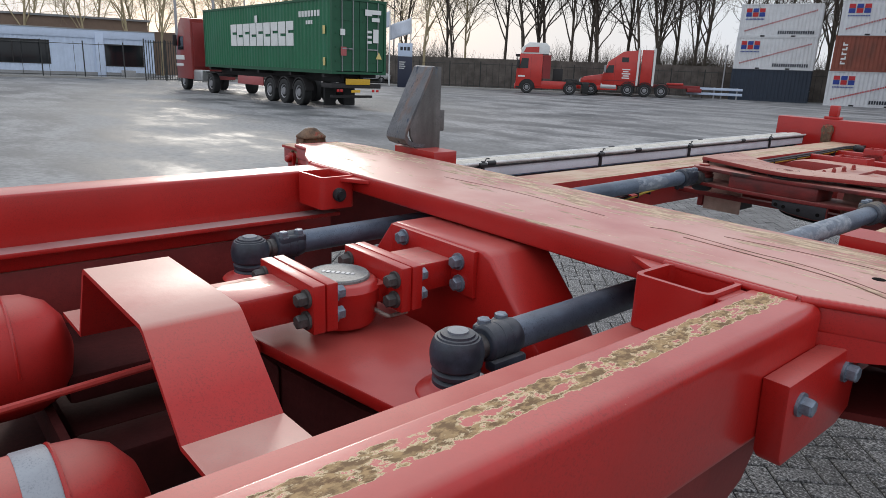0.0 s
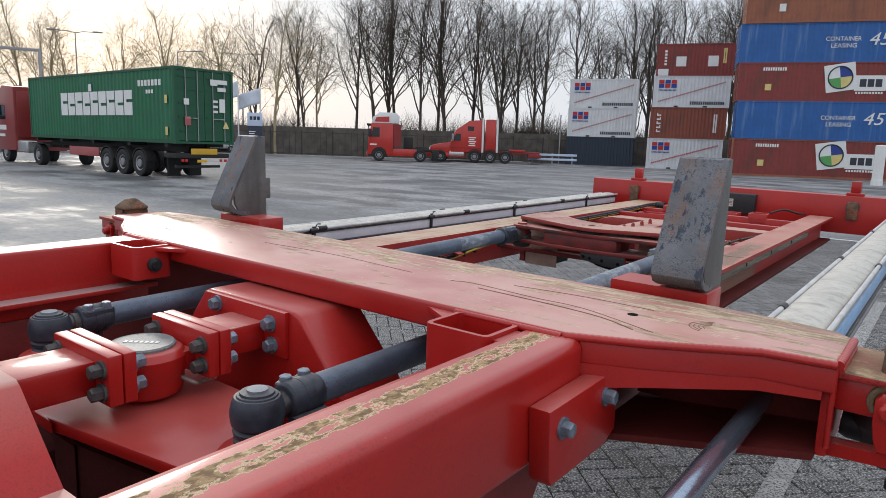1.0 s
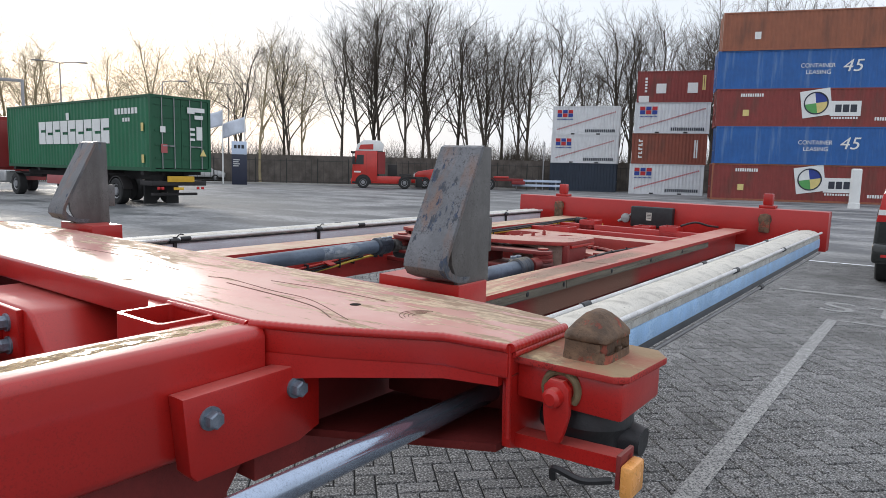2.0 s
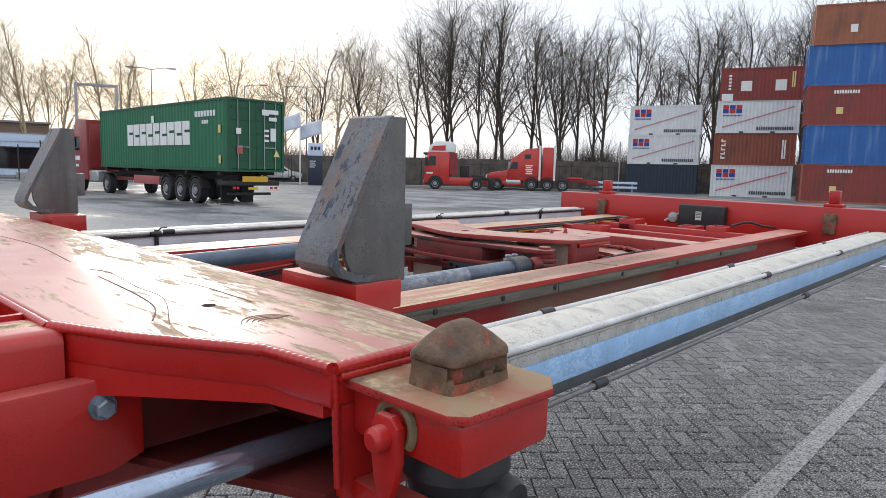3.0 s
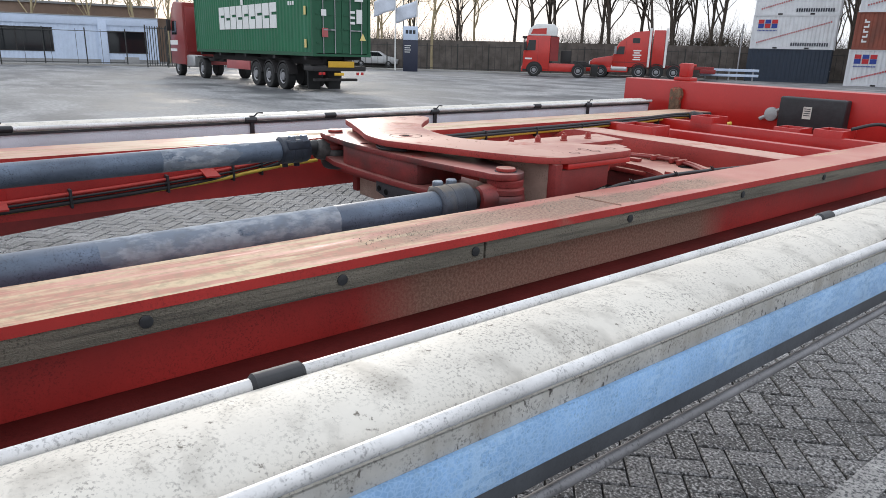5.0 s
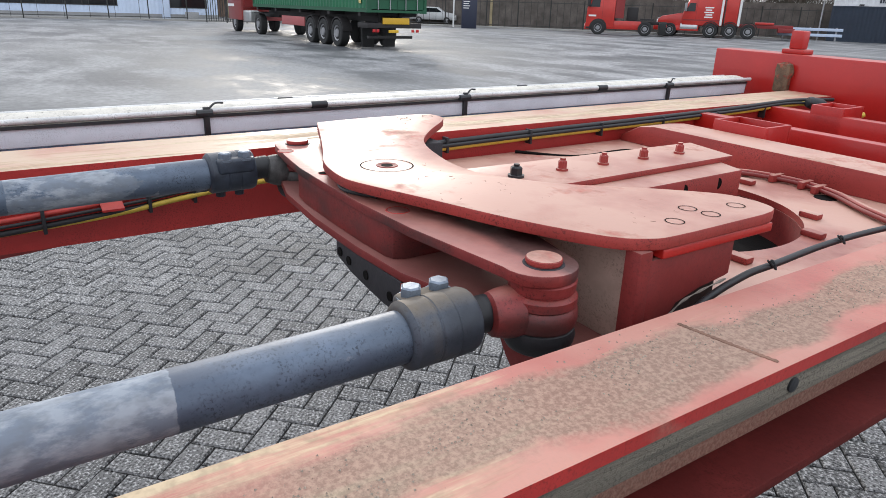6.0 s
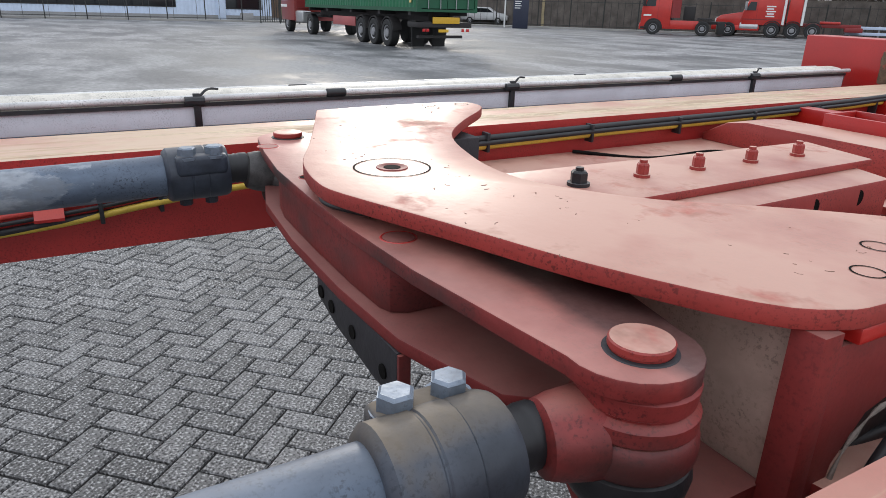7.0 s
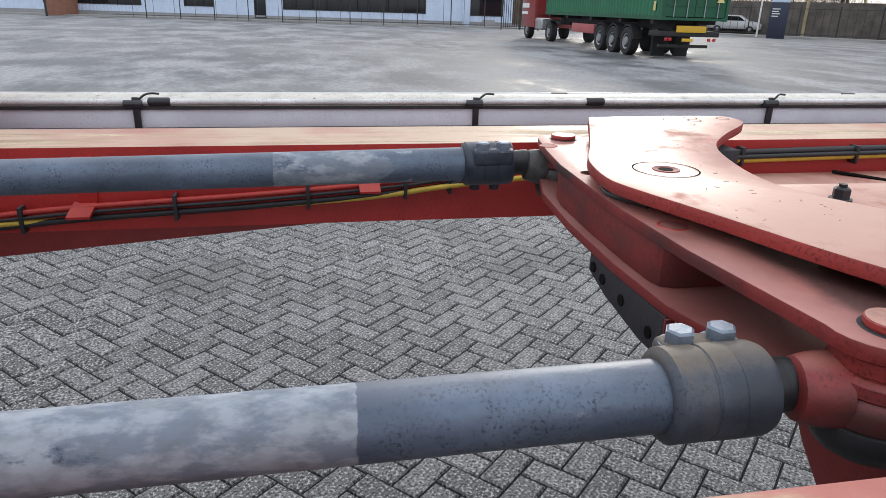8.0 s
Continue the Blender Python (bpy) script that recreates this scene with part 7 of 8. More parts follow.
# ---------------------------------------------------------------- tractor units by the fence
daf = thing("tractor_unit", "red cab-over tractor unit with white roof", "truck", pose(-37.70, 39.10, 0, 0, 0, 41.5))
cabm = BM()
prism(cabm, [(0.02, 0.55), (2.10, 0.55), (2.10, 3.05), (0.30, 3.05), (0.06, 1.85)], 0, 2.45, "y", bevel=0.05)
cab2 = part("cab", cabm, truck_red, daf)
part("roof_spoiler", prism(BM(), [(0.30, 3.05), (2.55, 3.05), (2.60, 3.65), (2.30, 3.92), (0.95, 3.95), (0.42, 3.55)], 0.05, 2.40, "y", bevel=0.08), letter_white, cab2, "white roof fairing")
part("roof_board", prism(BM(), [(0.55, 3.18), (1.75, 3.18), (1.75, 3.62), (0.72, 3.55)], 0.02, 0.05, "y"), truck_red, cab2)
part("side_window", prism(BM(), [(0.28, 1.95), (0.98, 1.95), (0.98, 2.72), (0.45, 2.72)], -0.012, 0.0, "y"), window_glass, cab2)
part("windscreen", prism(BM(), [(0.15, 1.9), (2.30, 1.9), (2.2, 2.85), (0.25, 2.85)], 0.04, 0.09, "x"), window_glass, cab2)
part("side_deflector", box(BM(), 2.12, 2.75, 0.02, 0.07, 1.2, 3.0), truck_dull, cab2)
part("door_bar", box(BM(), 0.2, 0.75, -0.012, 0.0, 1.28, 1.40), letter_white, cab2)
part("side_skirt", box(BM(), 1.55, 4.05, 0.05, 0.12, 0.42, 1.02, 0.03), truck_red, daf)
part("ladder_frame", box(BM(), 1.0, 5.9, 0.75, 1.70, 0.80, 1.02, 0.01), chassis_dark, daf)
part("fifth_wheel", box(BM(), 3.95, 4.95, 0.75, 1.70, 1.08, 1.22, 0.03), chassis_dark, daf)
part("air_tower", box(BM(), 2.95, 3.75, 0.55, 1.9, 1.05, 2.0, 0.05), chassis_dark, daf)
part("mudguard", box(BM(), 3.7, 5.1, 0.04, 0.45, 1.06, 1.12, 0.02), chassis_dark, daf)
part("rear_flap", box(BM(), 5.35, 5.85, 0.05, 2.4, 0.15, 0.95, 0.02), tyre, daf)
for x in (0.95, 4.35):
    for s, y in ((-1, 0.13), (1, 2.32)):
        wheel(daf, x, y, 0.50, 0.32, s)
part("bumper", box(BM(), -0.05, 0.5, 0.02, 2.43, 0.35, 0.80, 0.05), truck_red, daf)
part("grille", box(BM(), -0.01, 0.03, 0.45, 2.0, 0.95, 1.65, 0.01), chassis_dark, cab2)
part("headlight", box(BM(), -0.07, 0.06, 0.10, 0.50, 0.55, 0.75, 0.02), letter_white, daf, "pale headlight")
part("mirror", box(BM(), 0.10, 0.30, -0.30, -0.06, 1.95, 2.60, 0.03), chassis_dark, cab2, "black mirror housing")
part("sun_visor", box(BM(), -0.08, 0.30, 0.15, 2.30, 2.86, 3.02, 0.02), chassis_dark, cab2)
part("door_seam", box(BM(), 1.18, 1.20, -0.006, 0.0, 0.95, 2.85), truck_dull, cab2)
part("entry_step", box(BM(), 0.05, 0.40, -0.02, 0.06, 0.40, 0.55, 0.01), chassis_dark, cab2)
part("cab_back", box(BM(), 2.11, 2.16, 0.1, 2.35, 0.9, 3.0), chassis_dark, cab2)
part("fuel_tank", box(BM(), 2.15, 3.35, 0.10, 0.60, 0.48, 0.98, 0.10, 3), silver, daf, "silver fuel tank")
for y in (0.25, 2.05):
    part("tail_lamp", box(BM(), 5.86, 5.90, y, y + 0.25, 0.70, 0.85, 0.01), lamp_red, daf)
part("wheel_arch", prism(BM(), [(0.95 + 0.64 * math.cos(radians(a)), 0.5 + 0.64 * math.sin(radians(a))) for a in range(0, 181, 15)] + [(0.31, 0.36), (1.59, 0.36)], -0.008, 0.03, "y"), chassis_dark, daf)

us = thing("bonneted_truck", "red long-nosed tractor with twin white exhaust stacks", "truck", pose(-35.75, 44.75, 0, 0, 0, 33.5))
part("bonnet", prism(BM(), [(0.0, 0.75), (1.9, 0.75), (1.9, 1.75), (0.35, 1.48), (0.05, 1.25)], 0.25, 2.20, "y", bevel=0.10), truck_red, us)
part("bumper", box(BM(), -0.2, 3.1, 0.10, 2.35, 0.45, 0.80, 0.05), truck_red, us)
cab3 = part("cab", prism(BM(), [(1.85, 0.85), (4.75, 0.85), (4.75, 3.70), (3.4, 3.55), (2.25, 2.75), (1.85, 1.75)], 0.10, 2.35, "y", bevel=0.07), truck_red, us)
part("side_window", prism(BM(), [(2.02, 1.85), (2.72, 1.85), (2.72, 2.45), (2.30, 2.45)], 0.085, 0.10, "y"), window_glass, cab3)
part("sleeper_window", box(BM(), 3.30, 3.85, 0.085, 0.10, 2.72, 3.10), window_glass, cab3)
part("tall_fairing", box(BM(), 4.85, 5.75, 0.12, 2.33, 0.9, 3.72, 0.05), truck_red, cab3)
for x in (4.62, 5.86):
    part("exhaust_pipe", tube(BM(), [(x, 0.06, 0.9), (x, 0.06, 3.85)], 0.09, 12), letter_white, cab3, "white exhaust stack")
for k, (x0, x1) in enumerate(((3.40, 4.00), (3.48, 3.95), (3.38, 4.05), (3.45, 3.90), (3.40, 4.02))):
    part("door_bar", box(BM(), x0, x1, 0.085, 0.098, 1.42 + k * 0.17, 1.51 + k * 0.17), letter_white, cab3)
part("windscreen", prism(BM(), [(1.93, 1.80), (2.26, 2.72), (2.22, 2.74), (1.88, 1.80)], 0.25, 2.2, "y"), window_glass, cab3)
part("headlight", box(BM(), -0.02, 0.20, 0.28, 0.55, 1.00, 1.22, 0.03), letter_white, us, "pale headlight")
part("grille", box(BM(), -0.03, 0.06, 0.70, 1.75, 0.85, 1.35, 0.02), rim_grey, us)
part("mirror", box(BM(), 1.95, 2.12, -0.18, 0.06, 1.85, 2.45, 0.03), rim_grey, cab3)
part("fuel_tank", turned(BM(), (1.75, 0.36, 0.72), (1, 0, 0), [(0.26, 0.0), (0.30, 0.03), (0.30, 1.25), (0.26, 1.28)], 20), silver, us, "silver fuel tank")
part("cab_seam", box(BM(), 2.80, 2.82, 0.092, 0.10, 0.95, 2.95), truck_dull, cab3)
part("stripe", box(BM(), 1.9, 4.7, 0.090, 0.10, 1.20, 1.28), truck_dull, cab3)
part("ladder_frame", box(BM(), 3.0, 9.6, 0.80, 1.65, 0.80, 1.05, 0.01), truck_dull, us)
part("tail_bar", box(BM(), 8.6, 9.7, 0.1, 2.35, 0.55, 0.85, 0.02), truck_dull, us)
part("coupling", box(BM(), 7.0, 8.3, 0.7, 1.75, 1.05, 1.22, 0.03), truck_red, us)
for x in (3.95, 5.30, 6.60):
    for s, y in ((-1, 0.34), (1, 2.12)):
        wheel(us, x, y, 0.53, 0.34, s)
    part("mudguard", prism(BM(), [(x + 0.64 * math.cos(radians(a)), 0.55 + 0.64 * math.sin(radians(a))) for a in range(15, 166, 15)] + [(x + 0.58 * math.cos(radians(a)), 0.55 + 0.58 * math.sin(radians(a))) for a in range(165, 14, -15)], 0.0, 0.36, "y"), chassis_dark, us)
for s, y in ((-1, 0.36), (1, 2.10)):
    wheel(us, 1.0, y, 0.50, 0.32, s)
rack = thing("barrier", "pale blue-grey steel crash barrier", "barrier", pose(-28.07, 52.87, 0, 0, 0, 40))
for z in (0.35, 0.75):
    part("barrier_rail", box(BM(), -2.2, 2.2, -0.05, 0.05, z, z + 0.2, 0.02), wall_white, rack)
for x in (-1.8, 0, 1.8):
    part("barrier_post", box(BM(), x - 0.05, x + 0.05, 0.06, 0.16, 0, 1.0), post_grey, rack)
part("mast", tube(BM(), [(0.6, 0.2, 0), (0.6, 0.2, 4.4)], 0.05, 8), post_grey, rack)

# ---------------------------------------------------------------- cars
def small_car(m, paint, label):
    c = thing("car", label, "car", m)
    part("body", prism(BM(), [(0, 0.35), (4.3, 0.35), (4.35, 0.75), (3.9, 0.95), (3.3, 1.05), (2.6, 1.48), (0.8, 1.50), (0.15, 1.05), (-0.02, 0.75)], 0, 1.75, "y", bevel=0.09), paint, c)
    part("side_glass", prism(BM(), [(0.5, 1.03), (3.0, 1.03), (2.5, 1.38), (0.85, 1.40)], -0.012, 0.0, "y"), window_glass, c)
    for x in (0.85, 3.45):
        for s, y in ((-1, 0.18), (1, 1.57)):
            wheel(c, x, y, 0.31, 0.2, s, "small car wheel")
    return c


small_car(pose(-55.87, 34.55, 0.11, 0, 0, 52), silver, "grey hatchback parked behind the kerb")
van = thing("van", "black van with red and white tail lamp", "van", pose(0.72, 11.0, 0, 0, 0, 0))
vb = BM()
prof = [(0.0, 0.38), (1.86, 0.38), (1.90, 0.62), (1.90, 1.10), (1.76, 1.78), (1.60, 1.90), (0.30, 1.90), (0.14, 1.78), (0.0, 1.10), (-0.02, 0.62)]
prism(vb, prof, 0.0, 4.9, "y", bevel=0.05, seg=3)
body = part("body", vb, van_black, van)
part("rear_window", prism(BM(), [(0.24, 1.18), (1.64, 1.18), (1.54, 1.72), (0.34, 1.72)], -0.012, 0.004, "y", bevel=0.004), window_glass, body)
part("bumper", box(BM(), -0.02, 1.92, -0.09, 0.10, 0.36, 0.66, 0.05, 3), van_black, body)
part("bumper_strip", box(BM(), 0.10, 1.80, -0.098, -0.088, 0.46, 0.50), lamp_red, body)
for x0 in (0.0, 1.70):
    lampm = prism(BM(), [(x0 + 0.0, 0.98), (x0 + 0.17, 0.98), (x0 + 0.16, 1.38), (x0 + 0.06, 1.40)], -0.02, 0.12, "y", bevel=0.01)
    tl = part("tail_lamp", lampm, lamp_red, body, "red and white tail lamp")
    part("lamp_lens", box(BM(), x0 + 0.02, x0 + 0.155, -0.026, -0.018, 1.08, 1.16), letter_white, tl)
part("plate_panel", box(BM(), 0.68, 1.22, -0.012, 0.0, 0.92, 1.04), letter_blue, body)
for y in (0.85, 4.0):
    for s, x in ((-1, 0.22), (1, 1.66)):
        bm = BM()
        turned(bm, (x, y, 0.33), (s, 0, 0), [(0.2, 0.0), (0.31, 0.0), (0.33, 0.03), (0.33, 0.20), (0.31, 0.22), (0.2, 0.21)], 24)
        part("wheel", bm, tyre, van)

# ---------------------------------------------------------------- bay markings
def marking(name, x0, x1, y0, y1, label):
    bm = BM()
    box(bm, x0, x1, y0, y1, 0.0005, 0.0028)
    return tagged(part(name, bm, line_paint), label, "road marking", kind="structure")


marking("bay_line", 0.545, 0.655, 1.6, 7.80, "worn white parking line")
marking("bay_line", -0.30, 4.5, 9.72, 9.86, "worn white parking line")
marking("bay_line", 0.66, 4.5, 7.78, 7.84, "worn white parking line")
mark_s = thing("ground_letter", "worn white letter painted on the paving", "road marking", kind="structure")
text_mesh("S", 1.0, line_paint, "letter", mark_s, Matrix.Translation((0.38, 8.20, 0.0020)), 0.001, width=0.36)
mark_t = thing("ground_letter", "worn white letter painted on the paving", "road marking", kind="structure")
text_mesh("T", 1.0, line_paint, "letter", mark_t, Matrix.Translation((0.86, 8.10, 0.0020)), 0.001, width=0.40)

# ---------------------------------------------------------------- bare trees
# lighter copy of the bark: sun in the twigs put into the colour
bark_sunlit = plain("sunlit_bark", (0.40, 0.325, 0.195), 0.85, vary=0.3)


def tree_meshes(seed, height, spread, fork, wood):
    """A bare broadleaf tree: a tapered trunk, and a crown of limbs and twigs in one mesh."""
    rng = random.Random(seed)
    verts, faces = {0: [], 1: []}, {0: [], 1: []}

    def limb(kind, p, d, length, r0, r1, n, sides, bend):
        pts, rad = [p], [r0]
        for i in range(n):
            d = (d + Vector((rng.gauss(0, bend), rng.gauss(0, bend), rng.gauss(0, bend * 0.8) + (0.05 if kind == 0 else 0.075)))).normalized()
            p = p + d * length / n
            pts.append(p)
            rad.append(r0 + (r1 - r0) * (i + 1) / n)
        base = len(verts[kind])
        for i, q in enumerate(pts):
            w = (pts[min(i + 1, n)] - pts[max(i - 1, 0)]).normalized()
            a = w.orthogonal().normalized()
            b = w.cross(a)
            for k in range(sides):
                t = 2 * math.pi * k / sides
                verts[kind].append(q + (a * math.cos(t) + b * math.sin(t)) * rad[i])
        for i in range(n):
            for k in range(sides):
                j = (k + 1) % sides
                faces[kind].append((base + i * sides + k, base + i * sides + j, base + (i + 1) * sides + j, base + (i + 1) * sides + k))
        return pts, d

    def grow(p, d, length, r, level):
        if level == 5:
            return
        pts, _ = limb(1, p, d, length, r, r * 0.42, (0, 5, 4, 3, 2)[level], 5 if level < 2 else 3, 0.13 + 0.035 * level)
        kids = (0, 6, 4, 4, 0)[level]
        for k in range(kids):
            u = 0.28 + 0.72 * (k + rng.random() * 0.8) / kids
            i = min(len(pts) - 2, int(u * (len(pts) - 1)))
            q = pts[i].lerp(pts[i + 1], u * (len(pts) - 1) - i)
            w = (pts[i + 1] - pts[i]).normalized()
            side = w.orthogonal().normalized()
            side.rotate(Matrix.Rotation(rng.uniform(0, 2 * math.pi), 3, w))
            nd = (w * rng.uniform(0.75, 1.15) + side * rng.uniform(0.55, 1.15) * spread + Vector((0, 0, 0.10))).normalized()
            grow(q, nd, length * rng.uniform(0.42, 0.66), max(0.0095, r * 0.45 * rng.uniform(0.7, 1.0)), level + 1)

    trunk_h = height * rng.uniform(0.60, 0.72)
    pts, d = limb(0, Vector((0, 0, -0.05)), Vector((rng.gauss(0, 0.03), rng.gauss(0, 0.03), 1)).normalized(), trunk_h, height * 0.0112, height * 0.0055, 8, 8, 0.05)
    for k in range(fork):
        u = 0.34 + 0.66 * (k + rng.random() * 0.6) / fork
        i = min(len(pts) - 2, int(u * (len(pts) - 1)))
        q = pts[i].lerp(pts[i + 1], u * (len(pts) - 1) - i)
        a = rng.uniform(0, 2 * math.pi)
        nd = Vector((math.cos(a) * 0.52 * spread, math.sin(a) * 0.52 * spread, rng.uniform(0.85, 1.5))).normalized()
        grow(q, nd, height * rng.uniform(0.34, 0.50) * (1.15 - 0.45 * u), height * 0.0056 * (1.15 - 0.5 * u), 1)
    grow(pts[-1], d, height * 0.30, height * 0.0056, 1)
    out = []
    for kind, name in ((0, "trunk"), (1, "crown")):
        me = bpy.data.meshes.new(name)
        me.from_pydata([tuple(v) for v in verts[kind]], [], faces[kind])
        me.materials.append(wood)
        me.shade_smooth()
        out.append(me)
    return out


TREE_KINDS = [(15.5, 0.95, 7), (16.5, 0.80, 8), (14.5, 1.05, 7), (17.0, 0.75, 9), (13.4, 1.20, 8), (12.2, 1.25, 7)]
tree_models = []
for k, (h, sp, fk) in enumerate(TREE_KINDS):
    t = thing("tree", "tall bare winter tree with fine twigs behind the yard", "tree", pose(0, 0, -200), "bare trees round the yard")
    for me, nm in zip(tree_meshes(100 + k, h, sp, fk, bark_sunlit if k > 3 else bark), ("trunk", "crown")):
        o = new(nm, me)
        o.parent = t
    tree_models.append(t)
rng = random.Random(5)
spots = []
# the row behind the screen wall, then looser ones behind it and beside the office
for (x0, y0), (x1, y1), n, depth, kinds in (((-60, 36.5), (-47, 47.5), 5, 3.0, (2, 4, 5)), ((-46, 48.5), (-28, 62.5), 15, 3.5, (1, 3, 0, 2)), ((-27, 63.5), (-6, 77.5), 15, 4.0, (3, 1, 0)), ((-5, 78), (25, 90), 9, 4.0, (3, 1)),
                                           ((-62, 46), (-20, 78), 6, 6.0, (0, 2, 1, 3)), ((-80, 20), (-62, 45), 9, 4.0, (4, 5)), ((-84, -10), (-76, 26), 8, 4.0, (5,)), ((-92, -50), (-84, -6), 9, 5.0, (4, 5, 2)), ((-20, 84), (30, 100), 5, 6.0, (1, 3, 0))):
    for k in range(n):
        u = (k + rng.uniform(0.1, 0.9)) / n
        spots.append((x0 + (x1 - x0) * u + rng.uniform(-depth, depth) * 0.5, y0 + (y1 - y0) * u + rng.uniform(-depth, depth) * 0.5, rng.choice(kinds)))
for x, y, k in ((-68.7, 15.0, 5), (-67.9, 18.4, 4), (-67.2, 21.2, 5), (-64.5, 26.5, 5), (-62.9, 31.6, 4), (-61.0, 35.6, 4), (-58.6, 39.6, 4), (-70.5, 10.5, 5), (-73.0, 4.0, 5), (-46.7, 46.6, 1), (-44.2, 49.6, 3)):   # pale ones behind the lorry
    spots.append((x, y, k))
for e in range(9):     # the same kind of growth closes the yard behind the camera
    a = radians(140 + e * 20.0)
    spots.append((-math.sin(a) * rng.uniform(75, 100), math.cos(a) * rng.uniform(75, 100), rng.choice((0, 1, 2, 4))))
used = set()
for x, y, k in spots:
    m = pose(x, y, 0, 0, 0, rng.uniform(0, 360)) @ Matrix.Diagonal((1, 1, 1, 1))
    if k not in used:
        used.add(k)
        tree_models[k].matrix_basis = m
    else:
        c = copy_thing(tree_models[k], m)
        s = rng.uniform(0.84, 0.98) if x < -46 and y > 30 else rng.uniform(0.86, 1.08)
        c.scale = (s, s, s)
for k, t in enumerate(tree_models):
    if k not in used:
        t.matrix_basis = pose(-100 - 9 * k, -60, 0)

# ---------------------------------------------------------------- low brush behind the fence
rng = random.Random(77)
bv, bf = [], []


def stem(p, d, length, r):
    a = d.orthogonal().normalized()
    b = d.cross(a)
    k = len(bv)
    mid = p + d * length * 0.5 + Vector((rng.gauss(0, 0.07), rng.gauss(0, 0.07), 0)) * length
    tip = p + d * length + Vector((rng.gauss(0, 0.12), rng.gauss(0, 0.12), 0)) * length
    for q, rr in ((p, r), (mid, r * 0.7), (tip, r * 0.25)):
        for t in (0.0, 2.1, 4.2):
            bv.append(tuple(q + (a * math.cos(t) + b * math.sin(t)) * rr))
    for i in (0, 3):
        for j in range(3):
            jj = (j + 1) % 3
            bf.append((k + i + j, k + i + jj, k + i + 3 + jj, k + i + 3 + j))
    return mid


for (x0, y0), (x1, y1), n in (((-66, 40), (-47, 52), 900), ((-47, 52), (-27, 67), 1700), ((-27, 67), (-4, 82), 1700), ((-4, 82), (28, 96), 900)):
    for k in range(n):
        u = rng.random()
        off = rng.uniform(-1.5, 5.0)
        p = Vector((x0 + (x1 - x0) * u - off * 0.6, y0 + (y1 - y0) * u + off * 0.8, 0))
        h = rng.uniform(1.8, 5.2) * (0.6 + 0.6 * noise.noise((p.x * 0.15, p.y * 0.15, 0.0)) + 0.25)
        h = max(1.2, h)
        d = Vector((rng.gauss(0, 0.22), rng.gauss(0, 0.22), 1)).normalized()
        mid = stem(p, d, h, 0.030)
        for e in range(4):
            dd = (d + Vector((rng.gauss(0, 0.6), rng.gauss(0, 0.6), rng.uniform(0, 0.5)))).normalized()
            stem(mid, dd, h * rng.uniform(0.3, 0.55), 0.014)
me = bpy.data.meshes.new("brushwood")
me.from_pydata(bv, [], bf)
me.materials.append(bark)
tagged(new("brushwood", me), "tangle of bare brown brush behind the fence", "bushes", kind="stuff")

# ---------------------------------------------------------------- herringbone bricks
BW = 0.105                      # a brick is twice as long as wide, with its joint
BP, BQ = Vector((-math.sqrt(0.5), -math.sqrt(0.5))), Vector((-math.sqrt(0.5), math.sqrt(0.5)))
B_ORIGIN = Vector((-2.085, 1.176)) + BP * BW
random.seed(21)


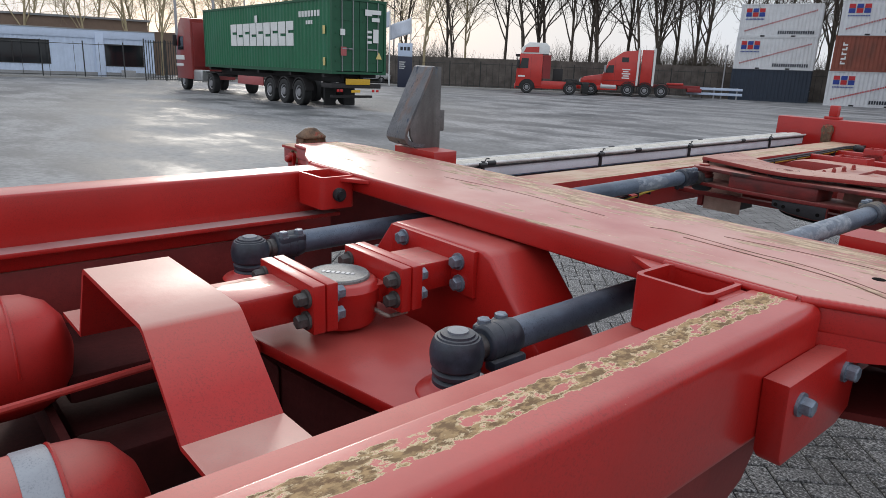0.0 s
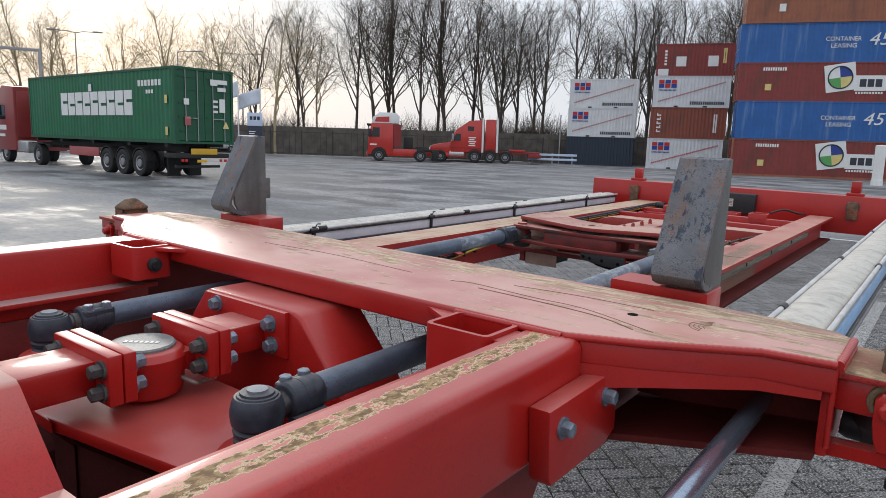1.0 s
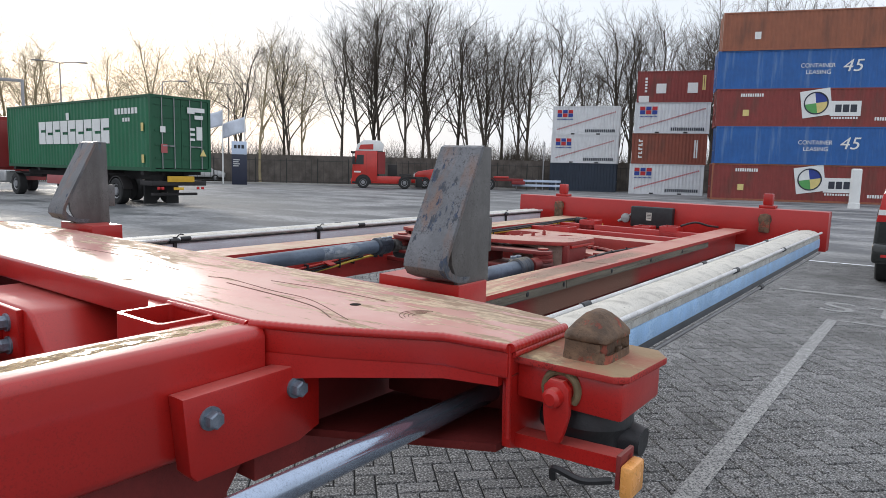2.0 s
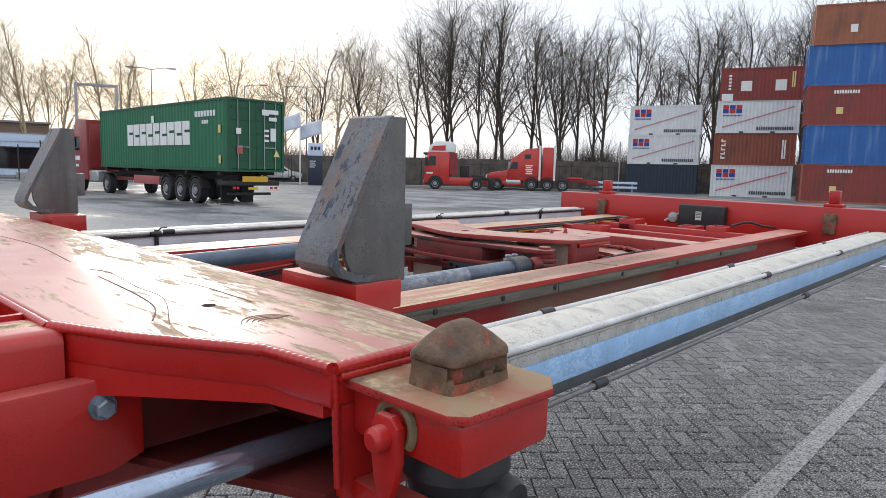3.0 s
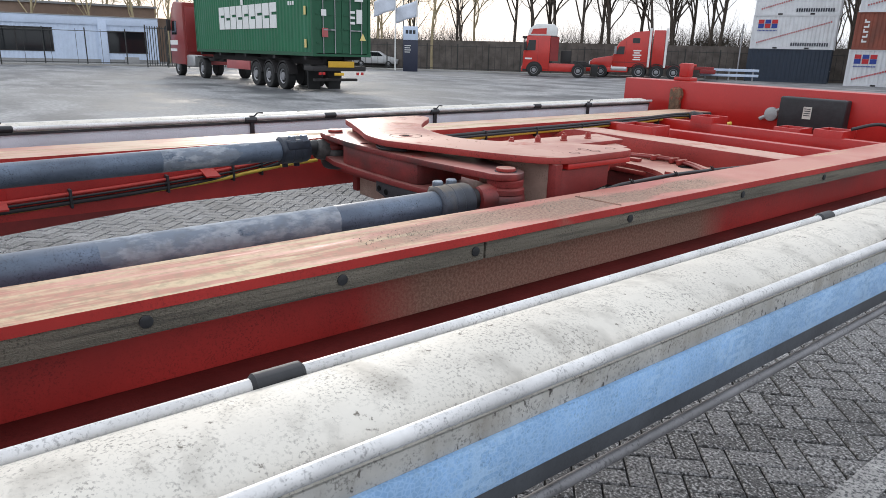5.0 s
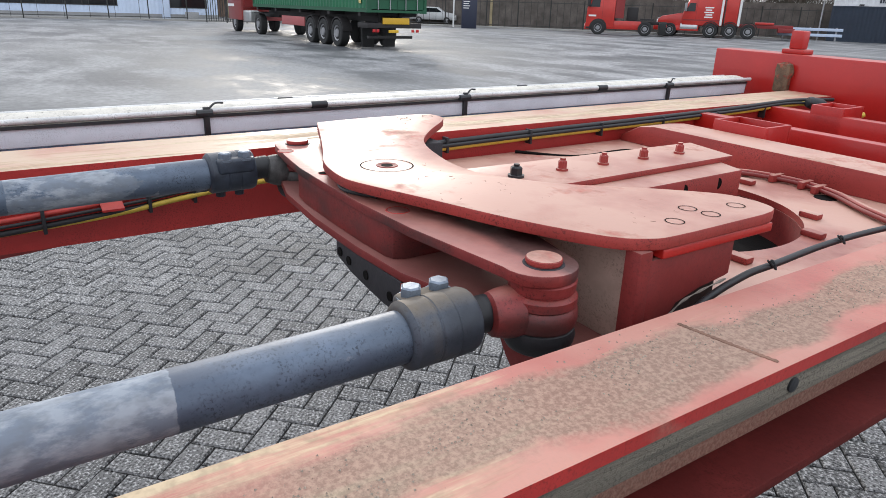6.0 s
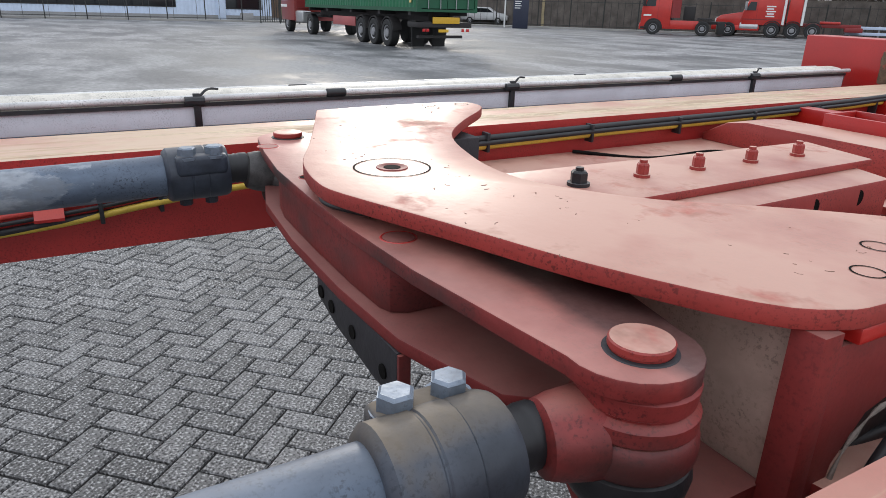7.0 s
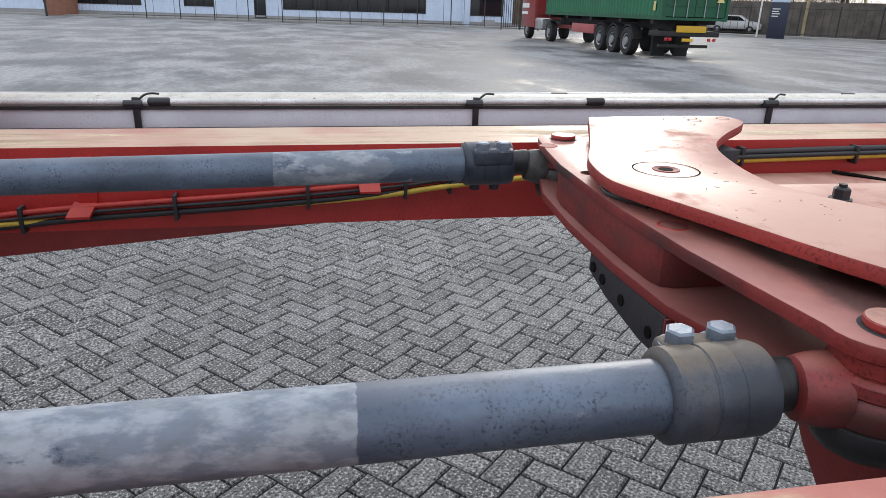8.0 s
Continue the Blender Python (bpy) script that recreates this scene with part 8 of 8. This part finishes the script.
def brick_shape(long_p):
    """Corner offsets of one bevelled brick; long_p: whether its length runs along BP."""
    lp, lq = (2, 1) if long_p else (1, 2)
    g, e = 0.0042 / BW, 0.0095 / BW
    out = []
    for inset, z in ((g, -0.014), (g, -0.005), (e, 0.0)):
        for a, b in ((inset, inset), (lp - inset, inset), (lp - inset, lq - inset), (inset, lq - inset)):
            v = (BP * (a - lp / 2) + BQ * (b - lq / 2)) * BW
            out.append((v.x, v.y, z))
    faces = [(8, 9, 10, 11)]
    for ring in (0, 4):
        for k in range(4):
            j = (k + 1) % 4
            faces.append((ring + k, ring + j, ring + 4 + j, ring + 4 + k))
    return out, faces


def brick_mesh(long_p):
    v, f = brick_shape(long_p)
    me = bpy.data.meshes.new("brick")
    me.from_pydata(v, [], f)
    bm = bmesh.new()
    bm.from_mesh(me)
    bmesh.ops.recalc_face_normals(bm, faces=bm.faces)
    if bm.faces[0].normal.z < 0:
        bmesh.ops.reverse_faces(bm, faces=bm.faces)
    bm.to_mesh(me)
    bm.free()
    me.materials.append(brick_one)
    return me


brick_data = {True: brick_mesh(True), False: brick_mesh(False)}
rest_v, rest_f = [], []
count = 0
span = 130
for n in range(-span, span):
    for k in range(-span, span):
        for long_p in (True, False):
            a, b = n + 2 * k, n - 2 * k
            ca, cb = (a + 1.0, b + 0.5) if long_p else (a - 0.5, b + 1.0)
            c = B_ORIGIN + (BP * ca + BQ * cb) * BW
            if not (PX0 + 0.06 < c.x < PX1 - 0.06 and PY0 + 0.06 < c.y < PY1 - 0.06):
                continue
            z = random.uniform(-0.0035, 0.0005)
            tx, ty = random.gauss(0, 0.008), random.gauss(0, 0.008)
            if -2.9 < c.x < -0.75 and 0.0 < c.y < 3.0 and count < 300:
                ob = new("brick", brick_data[long_p])
                ob.matrix_basis = pose(c.x, c.y, z, math.degrees(tx), math.degrees(ty), random.gauss(0, 0.25))
                ob.parent = bed
                count += 1
                continue
            v, f = brick_shape(long_p)
            base = len(rest_v)
            rest_v += [(c.x + x, c.y + y, z + zz + tx * y - ty * x) for x, y, zz in v]
            rest_f += [tuple(base + i for i in q) for q in f]
me = bpy.data.meshes.new("bricks")
me.from_pydata(rest_v, [], rest_f)
bm = bmesh.new()
bm.from_mesh(me)
bmesh.ops.recalc_face_normals(bm, faces=bm.faces)
bm.to_mesh(me)
bm.free()
me.materials.append(brick_rest)
bricks = new("bricks", me)
bricks.parent = bed
tagged(bricks, "grey concrete paving bricks laid in herringbone", kind="stuff")
